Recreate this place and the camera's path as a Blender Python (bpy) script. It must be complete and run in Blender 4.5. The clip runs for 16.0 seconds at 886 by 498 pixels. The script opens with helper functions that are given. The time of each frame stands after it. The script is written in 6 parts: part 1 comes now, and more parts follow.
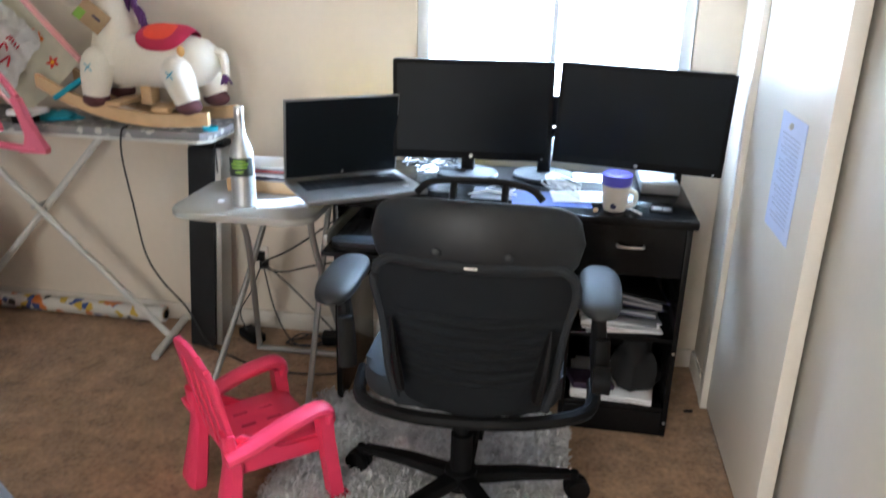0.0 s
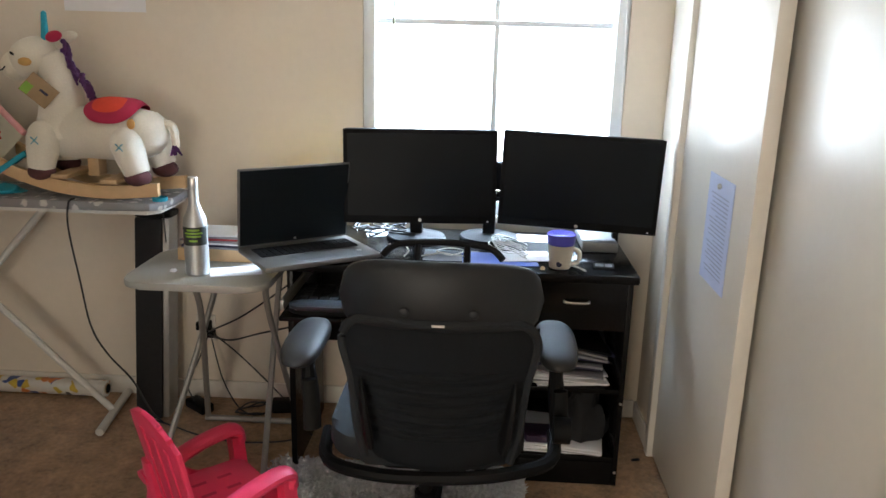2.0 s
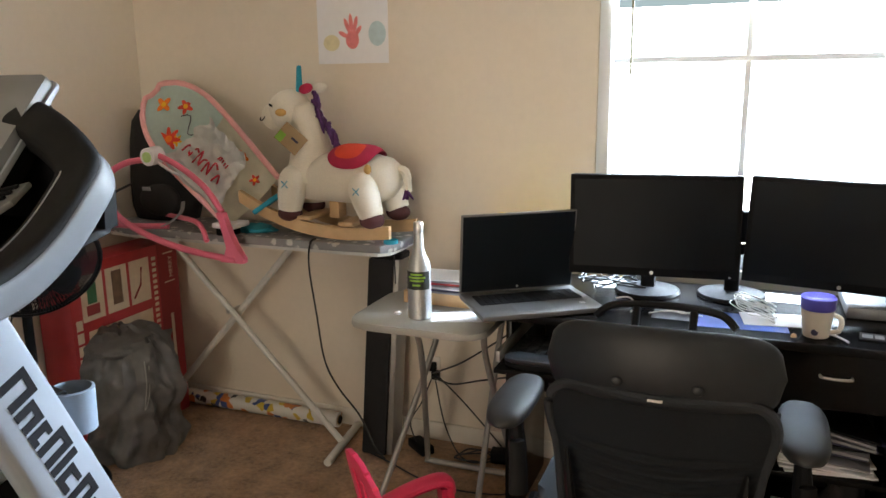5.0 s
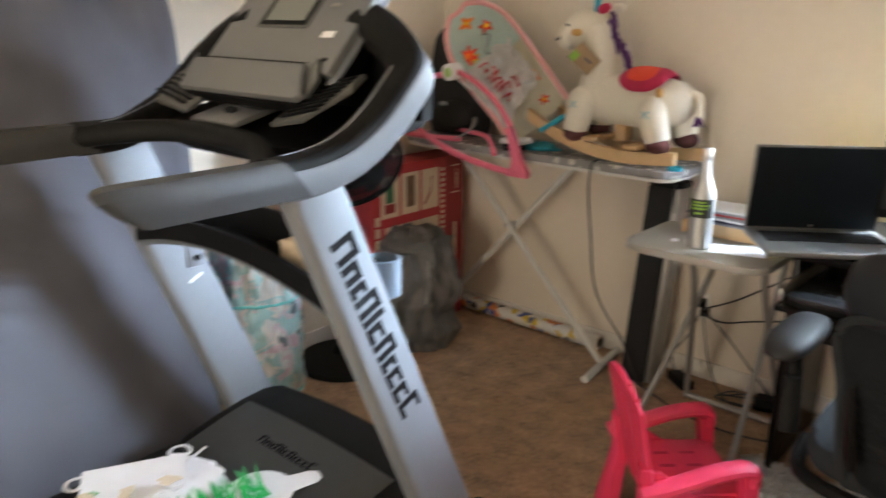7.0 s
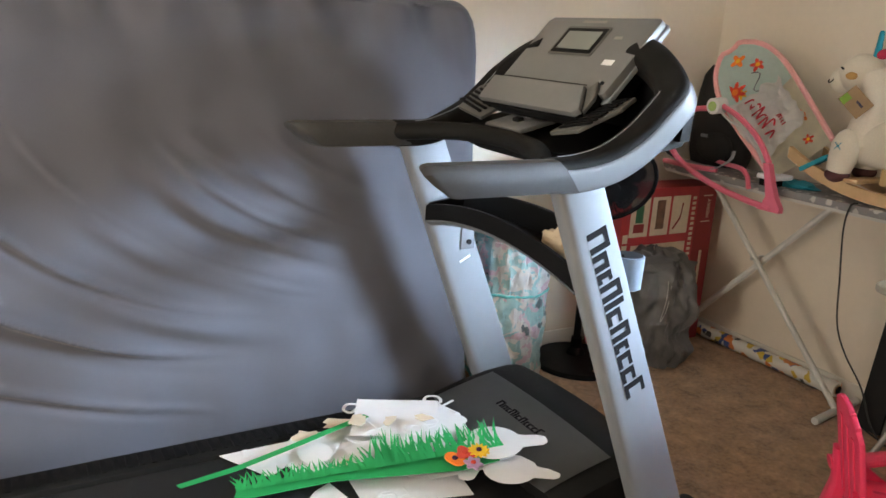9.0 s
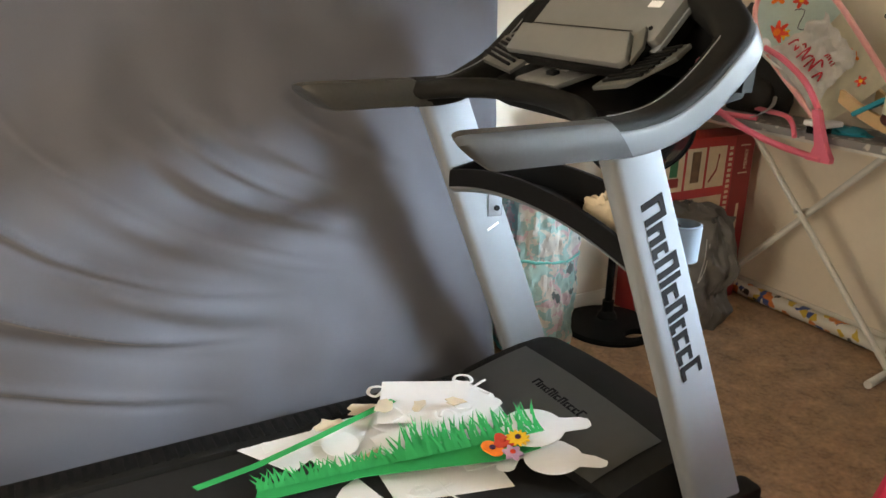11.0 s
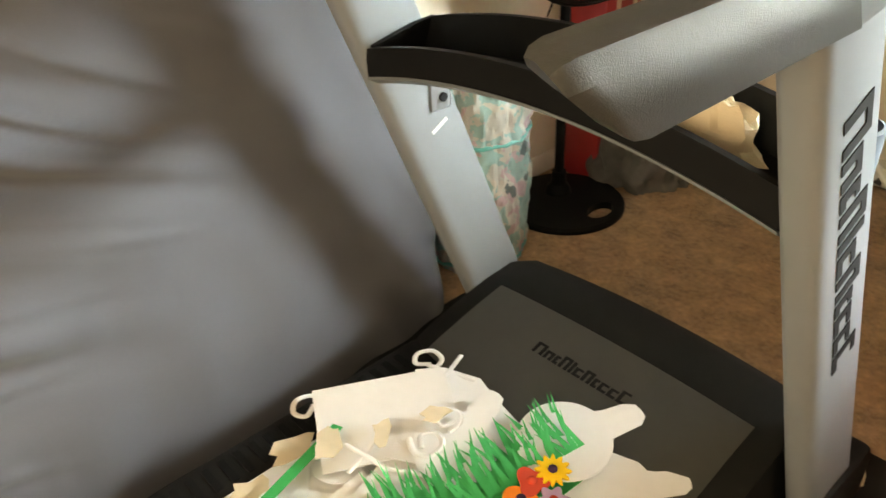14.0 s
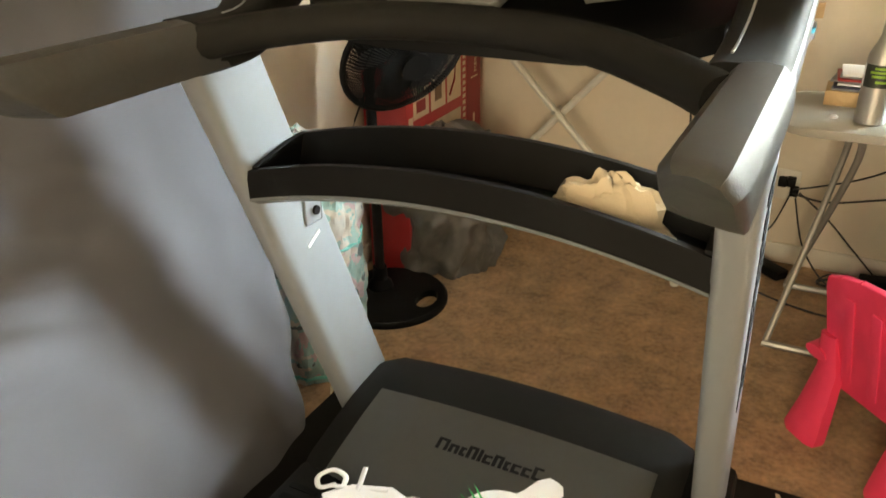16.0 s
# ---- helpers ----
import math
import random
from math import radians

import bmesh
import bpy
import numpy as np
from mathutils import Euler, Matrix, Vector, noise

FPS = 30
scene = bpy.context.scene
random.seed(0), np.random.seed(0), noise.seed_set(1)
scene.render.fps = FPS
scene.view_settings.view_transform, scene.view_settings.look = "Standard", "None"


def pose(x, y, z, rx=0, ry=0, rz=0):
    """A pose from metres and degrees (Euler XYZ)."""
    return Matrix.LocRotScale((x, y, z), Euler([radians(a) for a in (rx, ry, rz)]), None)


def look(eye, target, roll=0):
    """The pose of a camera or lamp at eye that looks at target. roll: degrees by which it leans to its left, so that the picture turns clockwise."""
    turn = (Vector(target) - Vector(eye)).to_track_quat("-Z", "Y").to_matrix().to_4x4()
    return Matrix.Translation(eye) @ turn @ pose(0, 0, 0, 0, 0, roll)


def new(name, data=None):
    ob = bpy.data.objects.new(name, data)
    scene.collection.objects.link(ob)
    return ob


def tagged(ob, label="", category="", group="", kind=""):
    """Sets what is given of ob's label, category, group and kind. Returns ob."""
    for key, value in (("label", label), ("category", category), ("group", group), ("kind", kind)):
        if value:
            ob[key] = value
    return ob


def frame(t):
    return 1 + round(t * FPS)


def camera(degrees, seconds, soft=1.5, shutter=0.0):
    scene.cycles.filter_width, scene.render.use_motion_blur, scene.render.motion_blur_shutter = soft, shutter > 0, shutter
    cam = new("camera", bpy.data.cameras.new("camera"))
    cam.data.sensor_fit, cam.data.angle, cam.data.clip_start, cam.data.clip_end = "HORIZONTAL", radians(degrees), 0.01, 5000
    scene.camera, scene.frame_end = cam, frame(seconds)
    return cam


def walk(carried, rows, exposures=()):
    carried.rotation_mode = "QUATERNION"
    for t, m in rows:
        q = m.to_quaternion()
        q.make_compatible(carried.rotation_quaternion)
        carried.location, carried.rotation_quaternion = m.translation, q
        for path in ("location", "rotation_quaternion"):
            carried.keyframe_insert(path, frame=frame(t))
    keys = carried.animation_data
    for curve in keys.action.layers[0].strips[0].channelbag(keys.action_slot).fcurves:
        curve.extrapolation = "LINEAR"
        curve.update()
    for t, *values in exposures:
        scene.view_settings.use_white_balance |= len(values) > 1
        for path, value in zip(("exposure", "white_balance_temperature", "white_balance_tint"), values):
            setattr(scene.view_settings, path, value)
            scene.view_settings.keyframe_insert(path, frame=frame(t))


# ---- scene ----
# ---- camera ----
cam = camera(59.6, 16.0, soft=1.5, shutter=0.5)
PATH = [
    (0, look((0.072, 0.112, 1.417), (-0.208, 1.97, 0.73), 1.5)),
    (0.5, look((0.006, 0.077, 1.43), (-0.173, 1.993, 0.885), 0.6)),
    (1, look((-0.006, 0.043, 1.431), (-0.105, 1.972, 0.913), 0.5)),
    (1.5, look((-0.005, 0.026, 1.431), (-0.095, 1.956, 0.915), 1.2)),
    (2, look((-0.006, 0.024, 1.429), (-0.103, 1.953, 0.907), 1.5)),
    (2.5, look((-0.021, 0.015, 1.439), (-0.267, 1.933, 0.93), 1.1)),
    (3, look((-0.044, 0.016, 1.449), (-0.539, 1.901, 0.999), 0.7)),
    (3.5, look((-0.032, 0.052, 1.451), (-0.642, 1.908, 1.021), -0.1)),
    (6, look((0.07, 0.178, 1.426), (-0.793, 1.919, 0.951), 0.2)),
    (6.5, look((0.067, 0.135, 1.412), (-0.954, 1.774, 0.894), 0.5)),
    (7, look((0.043, 0.062, 1.382), (-1.226, 1.495, 0.803), 0.4)),
    (7.5, look((0.108, -0.055, 1.389), (-1.369, 1.152, 0.787), 1.7)),
    (8, look((0.197, -0.124, 1.384), (-1.408, 0.917, 0.801), 3.3)),
    (8.5, look((0.261, -0.153, 1.392), (-1.394, 0.838, 0.864), 3.2)),
    (9, look((0.272, -0.169, 1.381), (-1.397, 0.798, 0.852), 3.3)),
    (9.5, look((0.269, -0.174, 1.374), (-1.406, 0.759, 0.804), 3.8)),
    (10, look((0.26, -0.177, 1.379), (-1.421, 0.736, 0.796), 3.6)),
    (12.5, look((-0.425, 0.035, 1.322), (-1.929, 1.066, 0.5), -1.0)),
    (13, look((-0.554, 0.058, 1.294), (-1.953, 1.166, 0.393), 1.9)),
    (13.5, look((-0.696, 0.155, 1.314), (-2.057, 1.252, 0.343), -2.6)),
    (14, look((-0.773, 0.215, 1.28), (-2.052, 1.317, 0.209), -2.9)),
    (14.5, look((-0.85, 0.165, 1.291), (-1.933, 1.477, 0.241), -1.7)),
    (15, look((-0.939, 0.086, 1.298), (-1.875, 1.549, 0.306), -1.2)),
    (15.5, look((-0.976, 0.048, 1.305), (-1.831, 1.588, 0.358), -1.1)),
    (16, look((-0.987, 0.052, 1.311), (-1.819, 1.644, 0.43), -0.9)),
]
walk(cam, PATH, exposures=[(0.0, 0.75, 5500, 8), (1.0, 0.15, 5700, 8), (3.5, 0.05, 6600, 10), (6.5, 0.30, 6600, 10), (10.2, 0.44, 6200, 8), (12.4, 0.46, 8900, 5), (14.0, 0.55, 9000, 4), (16.0, 0.72, 8400, 3)])

# ---- world and large lights ----
world = bpy.data.worlds.new("sky")
scene.world = world
world.use_nodes = True
wt = world.node_tree
sky = wt.nodes.new("ShaderNodeTexSky")
sky.sky_type = "NISHITA"
sky.sun_disc = False
sky.sun_elevation, sky.sun_rotation = radians(50), radians(160)
wt.links.new(sky.outputs[0], wt.nodes["Background"].inputs[0])
wt.nodes["Background"].inputs[1].default_value = 0.1

WIN_X0, WIN_X1, WIN_Z0, WIN_Z1 = -0.455, 0.485, 0.80, 2.02
WALL_Y, WALL_X, CEIL_Z = 2.864, -2.43, 2.44

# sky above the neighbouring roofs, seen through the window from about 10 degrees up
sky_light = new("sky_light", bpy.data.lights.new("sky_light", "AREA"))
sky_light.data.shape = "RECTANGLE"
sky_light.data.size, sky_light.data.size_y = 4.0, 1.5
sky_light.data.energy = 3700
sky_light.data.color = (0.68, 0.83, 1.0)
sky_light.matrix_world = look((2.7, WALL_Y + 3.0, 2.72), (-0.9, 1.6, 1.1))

# the higher sky, which reaches the desk and the floor in front of it
high_sky = new("high_sky_light", bpy.data.lights.new("high_sky_light", "AREA"))
high_sky.data.shape = "RECTANGLE"
high_sky.data.size, high_sky.data.size_y = 4.0, 2.6
high_sky.data.energy = 2500
high_sky.data.color = (0.66, 0.82, 1.0)
high_sky.matrix_world = look((0.6, WALL_Y + 2.4, 5.2), (-0.1, 1.9, 0.3))

# fill lamp added behind the camera to brighten the room; its doorway is invented
rear_fill = new("rear_fill_light", bpy.data.lights.new("rear_fill_light", "AREA"))
rear_fill.data.shape = "RECTANGLE"
rear_fill.data.size, rear_fill.data.size_y = 0.80, 1.95
rear_fill.data.energy = 43
rear_fill.data.color = (1.0, 0.88, 0.72)
rear_fill.matrix_world = look((-0.82, -1.80, 1.03), (-0.82, 1.0, 1.03))


# ---- building tools ----
def shader(name):
    m = bpy.data.materials.new(name)
    m.use_nodes = True
    return m, m.node_tree, m.node_tree.nodes["Principled BSDF"]


def mat(name, colour, rough=0.6, metal=0.0, vary=0.12, grain=40.0, bump=0.05, bump_scale=200.0, blotch=3.0,
        spec=0.5, transmission=0.0, alpha=1.0, rand=0.0, coat=0.0, sheen=0.0):
    """A surface with blotches at a large scale, grain at a small one, and fine relief."""
    m, t, p = shader(name)
    n, l = t.nodes, t.links
    tc = n.new("ShaderNodeTexCoord")
    big, small = n.new("ShaderNodeTexNoise"), n.new("ShaderNodeTexNoise")
    big.inputs["Scale"].default_value, big.inputs["Detail"].default_value = blotch, 4
    small.inputs["Scale"].default_value, small.inputs["Detail"].default_value = grain, 3
    l.new(tc.outputs["Object"], big.inputs["Vector"])
    l.new(tc.outputs["Object"], small.inputs["Vector"])
    add = n.new("ShaderNodeMath")
    add.operation = "ADD"
    l.new(big.outputs[0], add.inputs[0])
    l.new(small.outputs[0], add.inputs[1])
    last = add.outputs[0]
    if rand:
        info = n.new("ShaderNodeObjectInfo")
        mul = n.new("ShaderNodeMath")
        mul.operation = "MULTIPLY_ADD"
        mul.inputs[1].default_value = rand
        l.new(info.outputs["Random"], mul.inputs[0])
        l.new(last, mul.inputs[2])
        last = mul.outputs[0]
    ramp = n.new("ShaderNodeMapRange")
    ramp.inputs["From Min"].default_value, ramp.inputs["From Max"].default_value = 0.6, 1.4
    ramp.inputs["To Min"].default_value, ramp.inputs["To Max"].default_value = 1 - vary, 1 + vary
    l.new(last, ramp.inputs["Value"])
    mix = n.new("ShaderNodeVectorMath")
    mix.operation = "SCALE"
    mix.inputs[0].default_value = colour
    l.new(ramp.outputs[0], mix.inputs["Scale"])
    l.new(mix.outputs[0], p.inputs["Base Color"])
    p.inputs["Roughness"].default_value, p.inputs["Metallic"].default_value = rough, metal
    p.inputs["Specular IOR Level"].default_value = spec
    p.inputs["Transmission Weight"].default_value, p.inputs["Alpha"].default_value = transmission, alpha
    p.inputs["Coat Weight"].default_value, p.inputs["Sheen Weight"].default_value = coat, sheen
    if bump:
        fine, b = n.new("ShaderNodeTexNoise"), n.new("ShaderNodeBump")
        fine.inputs["Scale"].default_value, fine.inputs["Detail"].default_value = bump_scale, 3
        b.inputs["Strength"].default_value, b.inputs["Distance"].default_value = bump, 0.004
        l.new(tc.outputs["Object"], fine.inputs["Vector"])
        l.new(fine.outputs[0], b.inputs["Height"])
        l.new(b.outputs[0], p.inputs["Normal"])
    return m


def thing(name, label, category, at=(0, 0, 0), group="", kind=""):
    ob = new(name)
    ob.empty_display_size = 0.1
    ob.matrix_world = Matrix.Translation(at)
    return tagged(ob, label, category, group, kind)


def base(ob):
    """Where a thing or part stands in the world."""
    m = ob.matrix_basis.copy()
    while ob.parent:
        ob = ob.parent
        m = ob.matrix_basis @ m
    return m


def part(name, bm, material, parent, label="", sharp=35, kind=""):
    """Links a bmesh, built in world coordinates, as one mesh under a thing or a part."""
    if parent is not None:
        bm.transform(base(parent).inverted())
    me = bpy.data.meshes.new(name)
    bmesh.ops.recalc_face_normals(bm, faces=bm.faces[:])
    bm.to_mesh(me)
    bm.free()
    me.polygons.foreach_set("use_smooth", [True] * len(me.polygons))
    me.set_sharp_from_angle(angle=radians(sharp))
    for m in (material if isinstance(material, (list, tuple)) else [material]):
        me.materials.append(m)
    ob = new(name, me)
    ob.parent = parent
    return tagged(ob, label, kind=kind)


def single(name, bm, material, label, category, group="", kind="", sharp=35):
    """A thing that is one mesh, with its origin at its base."""
    cs = [v.co for v in bm.verts]
    lo = [min(c[i] for c in cs) for i in range(3)]
    hi = [max(c[i] for c in cs) for i in range(3)]
    at = Vector(((lo[0] + hi[0]) / 2, (lo[1] + hi[1]) / 2, lo[2]))
    bm.transform(Matrix.Translation(-at))
    ob = part(name, bm, material, None, sharp=sharp)
    ob.matrix_world = Matrix.Translation(at)
    return tagged(ob, label, category, group, kind)


def box(x0, x1, y0, y1, z0, z1, bevel=0.004, bm=None, m=None, seg=2):
    """A box between two corners with rounded edges; m turns it afterwards."""
    bm = bm or bmesh.new()
    vs = bmesh.ops.create_cube(bm, size=1)["verts"]
    for v in vs:
        v.co = Vector((x0 + (v.co.x + 0.5) * (x1 - x0), y0 + (v.co.y + 0.5) * (y1 - y0), z0 + (v.co.z + 0.5) * (z1 - z0)))
    made = vs
    if bevel:
        es = list({e for v in vs for e in v.link_edges})
        out = bmesh.ops.bevel(bm, geom=es, offset=bevel, segments=seg, affect="EDGES", profile=0.5)
        made = out["verts"]
    if m is not None:
        bmesh.ops.transform(bm, matrix=m, verts=list(set(made)))
    return bm


def spline(pts, n=8, closed=False):
    """Points along a smooth curve through pts."""
    p = [Vector(q) for q in pts]
    k = len(p)
    out = []
    for i in range(k if closed else k - 1):
        a, b, c, d = (p[(i + j) % k] if closed else p[min(max(i + j, 0), k - 1)] for j in (-1, 0, 1, 2))
        for s in range(n):
            t = s / n
            out.append(0.5 * (2 * b + (c - a) * t + (2 * a - 5 * b + 4 * c - d) * t * t + (3 * b - a - 3 * c + d) * t ** 3))
    if not closed:
        out.append(p[-1])
    return out


def loft(rings, bm=None, closed=True, caps=True, loop=False):
    """Skin between rings of points."""
    bm = bm or bmesh.new()
    rows = [[bm.verts.new(p) for p in r] for r in rings]
    k = len(rows[0])
    for a, b in zip(rows, rows[1:] + ([rows[0]] if loop else [])):
        for i in range(k if closed else k - 1):
            bm.faces.new((a[i], a[(i + 1) % k], b[(i + 1) % k], b[i]))
    if caps and closed and not loop:
        bm.faces.new(rows[0][::-1])
        bm.faces.new(rows[-1])
    return bm


def tube(pts, r, n=10, bm=None, loop=False, section=None, up=(0, 0, 1)):
    """A rod along pts; r is a radius or one for each point; section: (width, height) factors; up keeps it from twisting."""
    pts = [Vector(p) for p in pts]
    k = len(pts)
    rs = r if isinstance(r, (list, tuple)) else [r] * k
    sw, sh = section or (1, 1)
    rings = []
    for i, p in enumerate(pts):
        d = (pts[(i + 1) % k] - pts[i - 1]) if loop else (pts[min(i + 1, k - 1)] - pts[max(i - 1, 0)])
        d.normalize()
        u = Vector(up)
        if abs(d.dot(u)) > 0.96:
            u = Vector((0.9, 0.43, 0.0)) if abs(d.z) > 0.9 else Vector((0, 0, 1))
        side = d.cross(u).normalized()
        top = side.cross(d)
        rings.append([p + rs[i] * (sw * math.cos(2 * math.pi * j / n) * side + sh * math.sin(2 * math.pi * j / n) * top) for j in range(n)])
    return loft(rings, bm, loop=loop)


def lathe(profile, at=(0, 0, 0), n=28, bm=None, m=None):
    """A turned shape: profile of (radius, height), from the bottom up."""
    mm = m if m is not None else Matrix.Translation(at)
    rings = [[mm @ Vector((max(r, 1e-4) * math.cos(2 * math.pi * j / n), max(r, 1e-4) * math.sin(2 * math.pi * j / n), h)) for j in range(n)]
             for r, h in profile]
    return loft(rings, bm)


def ball(at, rx, ry, rz, bm=None, m=None, seg=20, rings=12):
    bm = bm or bmesh.new()
    vs = bmesh.ops.create_uvsphere(bm, u_segments=seg, v_segments=rings, radius=1)["verts"]
    mm = Matrix.Translation(at) @ (m if m is not None else Matrix.Identity(4)) @ Matrix.Diagonal((rx, ry, rz, 1))
    bmesh.ops.transform(bm, matrix=mm, verts=vs)
    return bm


def prism(outline, z0, z1, m=None, bm=None, bevel=0.0):
    """A flat plate with the given outline in x and y, from z0 to z1, then placed by m."""
    bm = bm or bmesh.new()
    lo = [bm.verts.new((x, y, z0)) for x, y in outline]
    hi = [bm.verts.new((x, y, z1)) for x, y in outline]
    k = len(outline)
    fs = [bm.faces.new(lo[::-1]), bm.faces.new(hi)]
    for i in range(k):
        fs.append(bm.faces.new((lo[i], lo[(i + 1) % k], hi[(i + 1) % k], hi[i])))
    vs = lo + hi
    if bevel:
        es = list({e for f in fs[:2] for e in f.edges})
        vs = list(set(bmesh.ops.bevel(bm, geom=es, offset=bevel, segments=2, affect="EDGES", profile=0.5)["verts"]) | {v for v in vs if v.is_valid})
    if m is not None:
        bmesh.ops.transform(bm, matrix=m, verts=vs)
    return bm


def rounded(x0, x1, y0, y1, r, n=6):
    """The outline of a rectangle with round corners."""
    out = []
    for cx, cy, a in ((x1 - r, y1 - r, 0), (x0 + r, y1 - r, 90), (x0 + r, y0 + r, 180), (x1 - r, y0 + r, 270)):
        out += [(cx + r * math.cos(radians(a + 90 * i / n)), cy + r * math.sin(radians(a + 90 * i / n))) for i in range(n + 1)]
    return out


def surface(f, nu, nv, bm=None, thick=0.0):
    """A sheet of points f(u, v) with u and v from 0 to 1."""
    bm = bm or bmesh.new()
    vs = [[bm.verts.new(f(i / nu, j / nv)) for j in range(nv + 1)] for i in range(nu + 1)]
    fs = [bm.faces.new((vs[i][j], vs[i + 1][j], vs[i + 1][j + 1], vs[i][j + 1])) for i in range(nu) for j in range(nv)]
    if thick:
        bmesh.ops.solidify(bm, geom=fs, thickness=thick)
    return bm


def words(text, size, m, bm=None, depth=0.0008, stretch=1.0, bold=0.0):
    """Raised letters in the built-in font, laid in the plane of m and centred on it."""
    cu = bpy.data.curves.new("letters", "FONT")
    cu.body, cu.size, cu.extrude, cu.align_x, cu.align_y, cu.offset = text, size, depth, "CENTER", "CENTER", bold
    cu.resolution_u = 3
    ob = bpy.data.objects.new("letters", cu)
    me = ob.to_mesh()
    bm = bm or bmesh.new()
    other = bmesh.new()
    other.from_mesh(me)
    ob.to_mesh_clear()
    bpy.data.objects.remove(ob)
    bpy.data.curves.remove(cu)
    other.transform(m @ Matrix.Diagonal((stretch, 1, 1, 1)))
    tmp = bpy.data.meshes.new("letters")
    other.to_mesh(tmp)
    other.free()
    bm.from_mesh(tmp)
    bpy.data.meshes.remove(tmp)
    return bm


def wob(x, y, z=0.0, s=1.0):
    return noise.noise(Vector((x * s, y * s, z * s)))


# ---- materials ----
WALL = mat("wall_paint", (0.76, 0.68, 0.57), 0.75, vary=0.03, bump=0.12, bump_scale=90, blotch=1.5)
CEILING = mat("ceiling_paint", (0.84, 0.83, 0.80), 0.85, vary=0.03, bump=0.3, bump_scale=120)
TRIM = mat("trim_paint", (0.76, 0.72, 0.65), 0.45, vary=0.03, bump=0.03)
DOOR = mat("closet_door_paint", (0.80, 0.76, 0.68), 0.32, vary=0.02, bump=0.03, bump_scale=60)
VINYL = mat("window_vinyl", (0.80, 0.84, 0.87), 0.4, vary=0.02, bump=0)
CARPET = mat("carpet", (0.37, 0.228, 0.128), 0.95, vary=0.5, grain=75, bump=1.0, bump_scale=330, blotch=11, spec=0.1, sheen=0.2)
SHEET = mat("grey_sheet", (0.105, 0.107, 0.130), 0.8, vary=0.06, grain=500, bump=0.15, bump_scale=900, spec=0.25, sheen=0.15)
BLACK_PLASTIC = mat("black_plastic", (0.006, 0.006, 0.0065), 0.55, vary=0.15, bump=0.12, bump_scale=700, spec=0.12)
BLACK_SOFT = mat("black_soft_plastic", (0.010, 0.010, 0.010), 0.65, vary=0.15, bump=0.2, bump_scale=700, spec=0.14)
GRIP = mat("black_grip", (0.040, 0.041, 0.042), 0.45, vary=0.15, grain=120, bump=0.22, bump_scale=800)
SILVER = mat("silver_paint", (0.25, 0.27, 0.30), 0.45, metal=0.25, vary=0.03, bump=0.05, bump_scale=700)
DARK_GREY = mat("dark_grey_plastic", (0.095, 0.096, 0.092), 0.5, vary=0.06, bump=0.1, bump_scale=500)
CONSOLE = mat("console_grey", (0.19, 0.195, 0.20), 0.42, metal=0.3, vary=0.05, bump=0.1, bump_scale=600)
BELT = mat("running_belt", (0.009, 0.009, 0.010), 0.75, vary=0.25, bump=0.6, bump_scale=300)
INK = mat("black_ink", (0.010, 0.010, 0.012), 0.8, vary=0.05, bump=0, spec=0.15)
DESK = mat("black_desk_laminate", (0.008, 0.0075, 0.0075), 0.24, vary=0.2, grain=60, bump=0.05, bump_scale=300, spec=0.12)
SCREEN = mat("screen", (0.006, 0.008, 0.010), 0.42, vary=0.05, bump=0, spec=0.10)
CHROME = mat("brushed_metal", (0.62, 0.61, 0.59), 0.3, metal=0.9, vary=0.05, bump=0.05)
STEEL = mat("steel_bottle", (0.46, 0.46, 0.45), 0.45, metal=0.85, vary=0.06, bump=0.06, bump_scale=500)
LEATHER = mat("black_leather", (0.014, 0.016, 0.019), 0.42, vary=0.15, bump=0.15, bump_scale=500, spec=0.3)
PADS = mat("glossy_arm_pad", (0.018, 0.018, 0.019), 0.45, vary=0.1, bump=0.06, bump_scale=500, spec=0.32)
MESH = mat("black_mesh_fabric", (0.020, 0.023, 0.027), 0.75, vary=0.2, grain=400, bump=0.5, bump_scale=700, spec=0.25)
PINK = mat("pink_plastic", (0.75, 0.045, 0.12), 0.42, vary=0.05, bump=0.1, bump_scale=400)
ROSE = mat("rose_plastic", (0.75, 0.16, 0.25), 0.4, vary=0.05, bump=0.03)
TABLE = mat("grey_table_laminate", (0.36, 0.35, 0.31), 0.5, vary=0.08, grain=200, bump=0.08)
TUBE_GREY = mat("grey_tube", (0.33, 0.32, 0.30), 0.4, metal=0.5, vary=0.06, bump=0)
WHITE_TUBE = mat("white_enamel", (0.66, 0.65, 0.61), 0.4, vary=0.05, bump=0.02)
RUG = mat("white_shag", (0.90, 0.90, 0.92), 0.95, vary=0.2, grain=120, bump=0.4, bump_scale=160, spec=0.1, sheen=0.4)
PAPER = mat("white_paper", (0.84, 0.84, 0.86), 0.7, vary=0.03, bump=0.04)
PLUSH = mat("cream_plush", (0.80, 0.74, 0.62), 0.95, vary=0.08, grain=200, bump=0.5, bump_scale=350, spec=0.15, sheen=0.4)
WOOD = mat("pale_wood", (0.60, 0.40, 0.21), 0.5, vary=0.12, grain=30, bump=0.05)
FABRIC_BLACK = mat("black_nylon", (0.012, 0.012, 0.013), 0.8, vary=0.2, bump=0.4, bump_scale=500)
GREY_NYLON = mat("grey_nylon", (0.115, 0.11, 0.105), 0.6, vary=0.12, bump=0.3, bump_scale=400)
RED_CARD = mat("red_card", (0.42, 0.03, 0.035), 0.45, vary=0.06, bump=0.05)


# ---- the room ----
def structure(name, bm, material, label):
    return single(name, bm, material, label, name.split("_")[0], kind="structure")


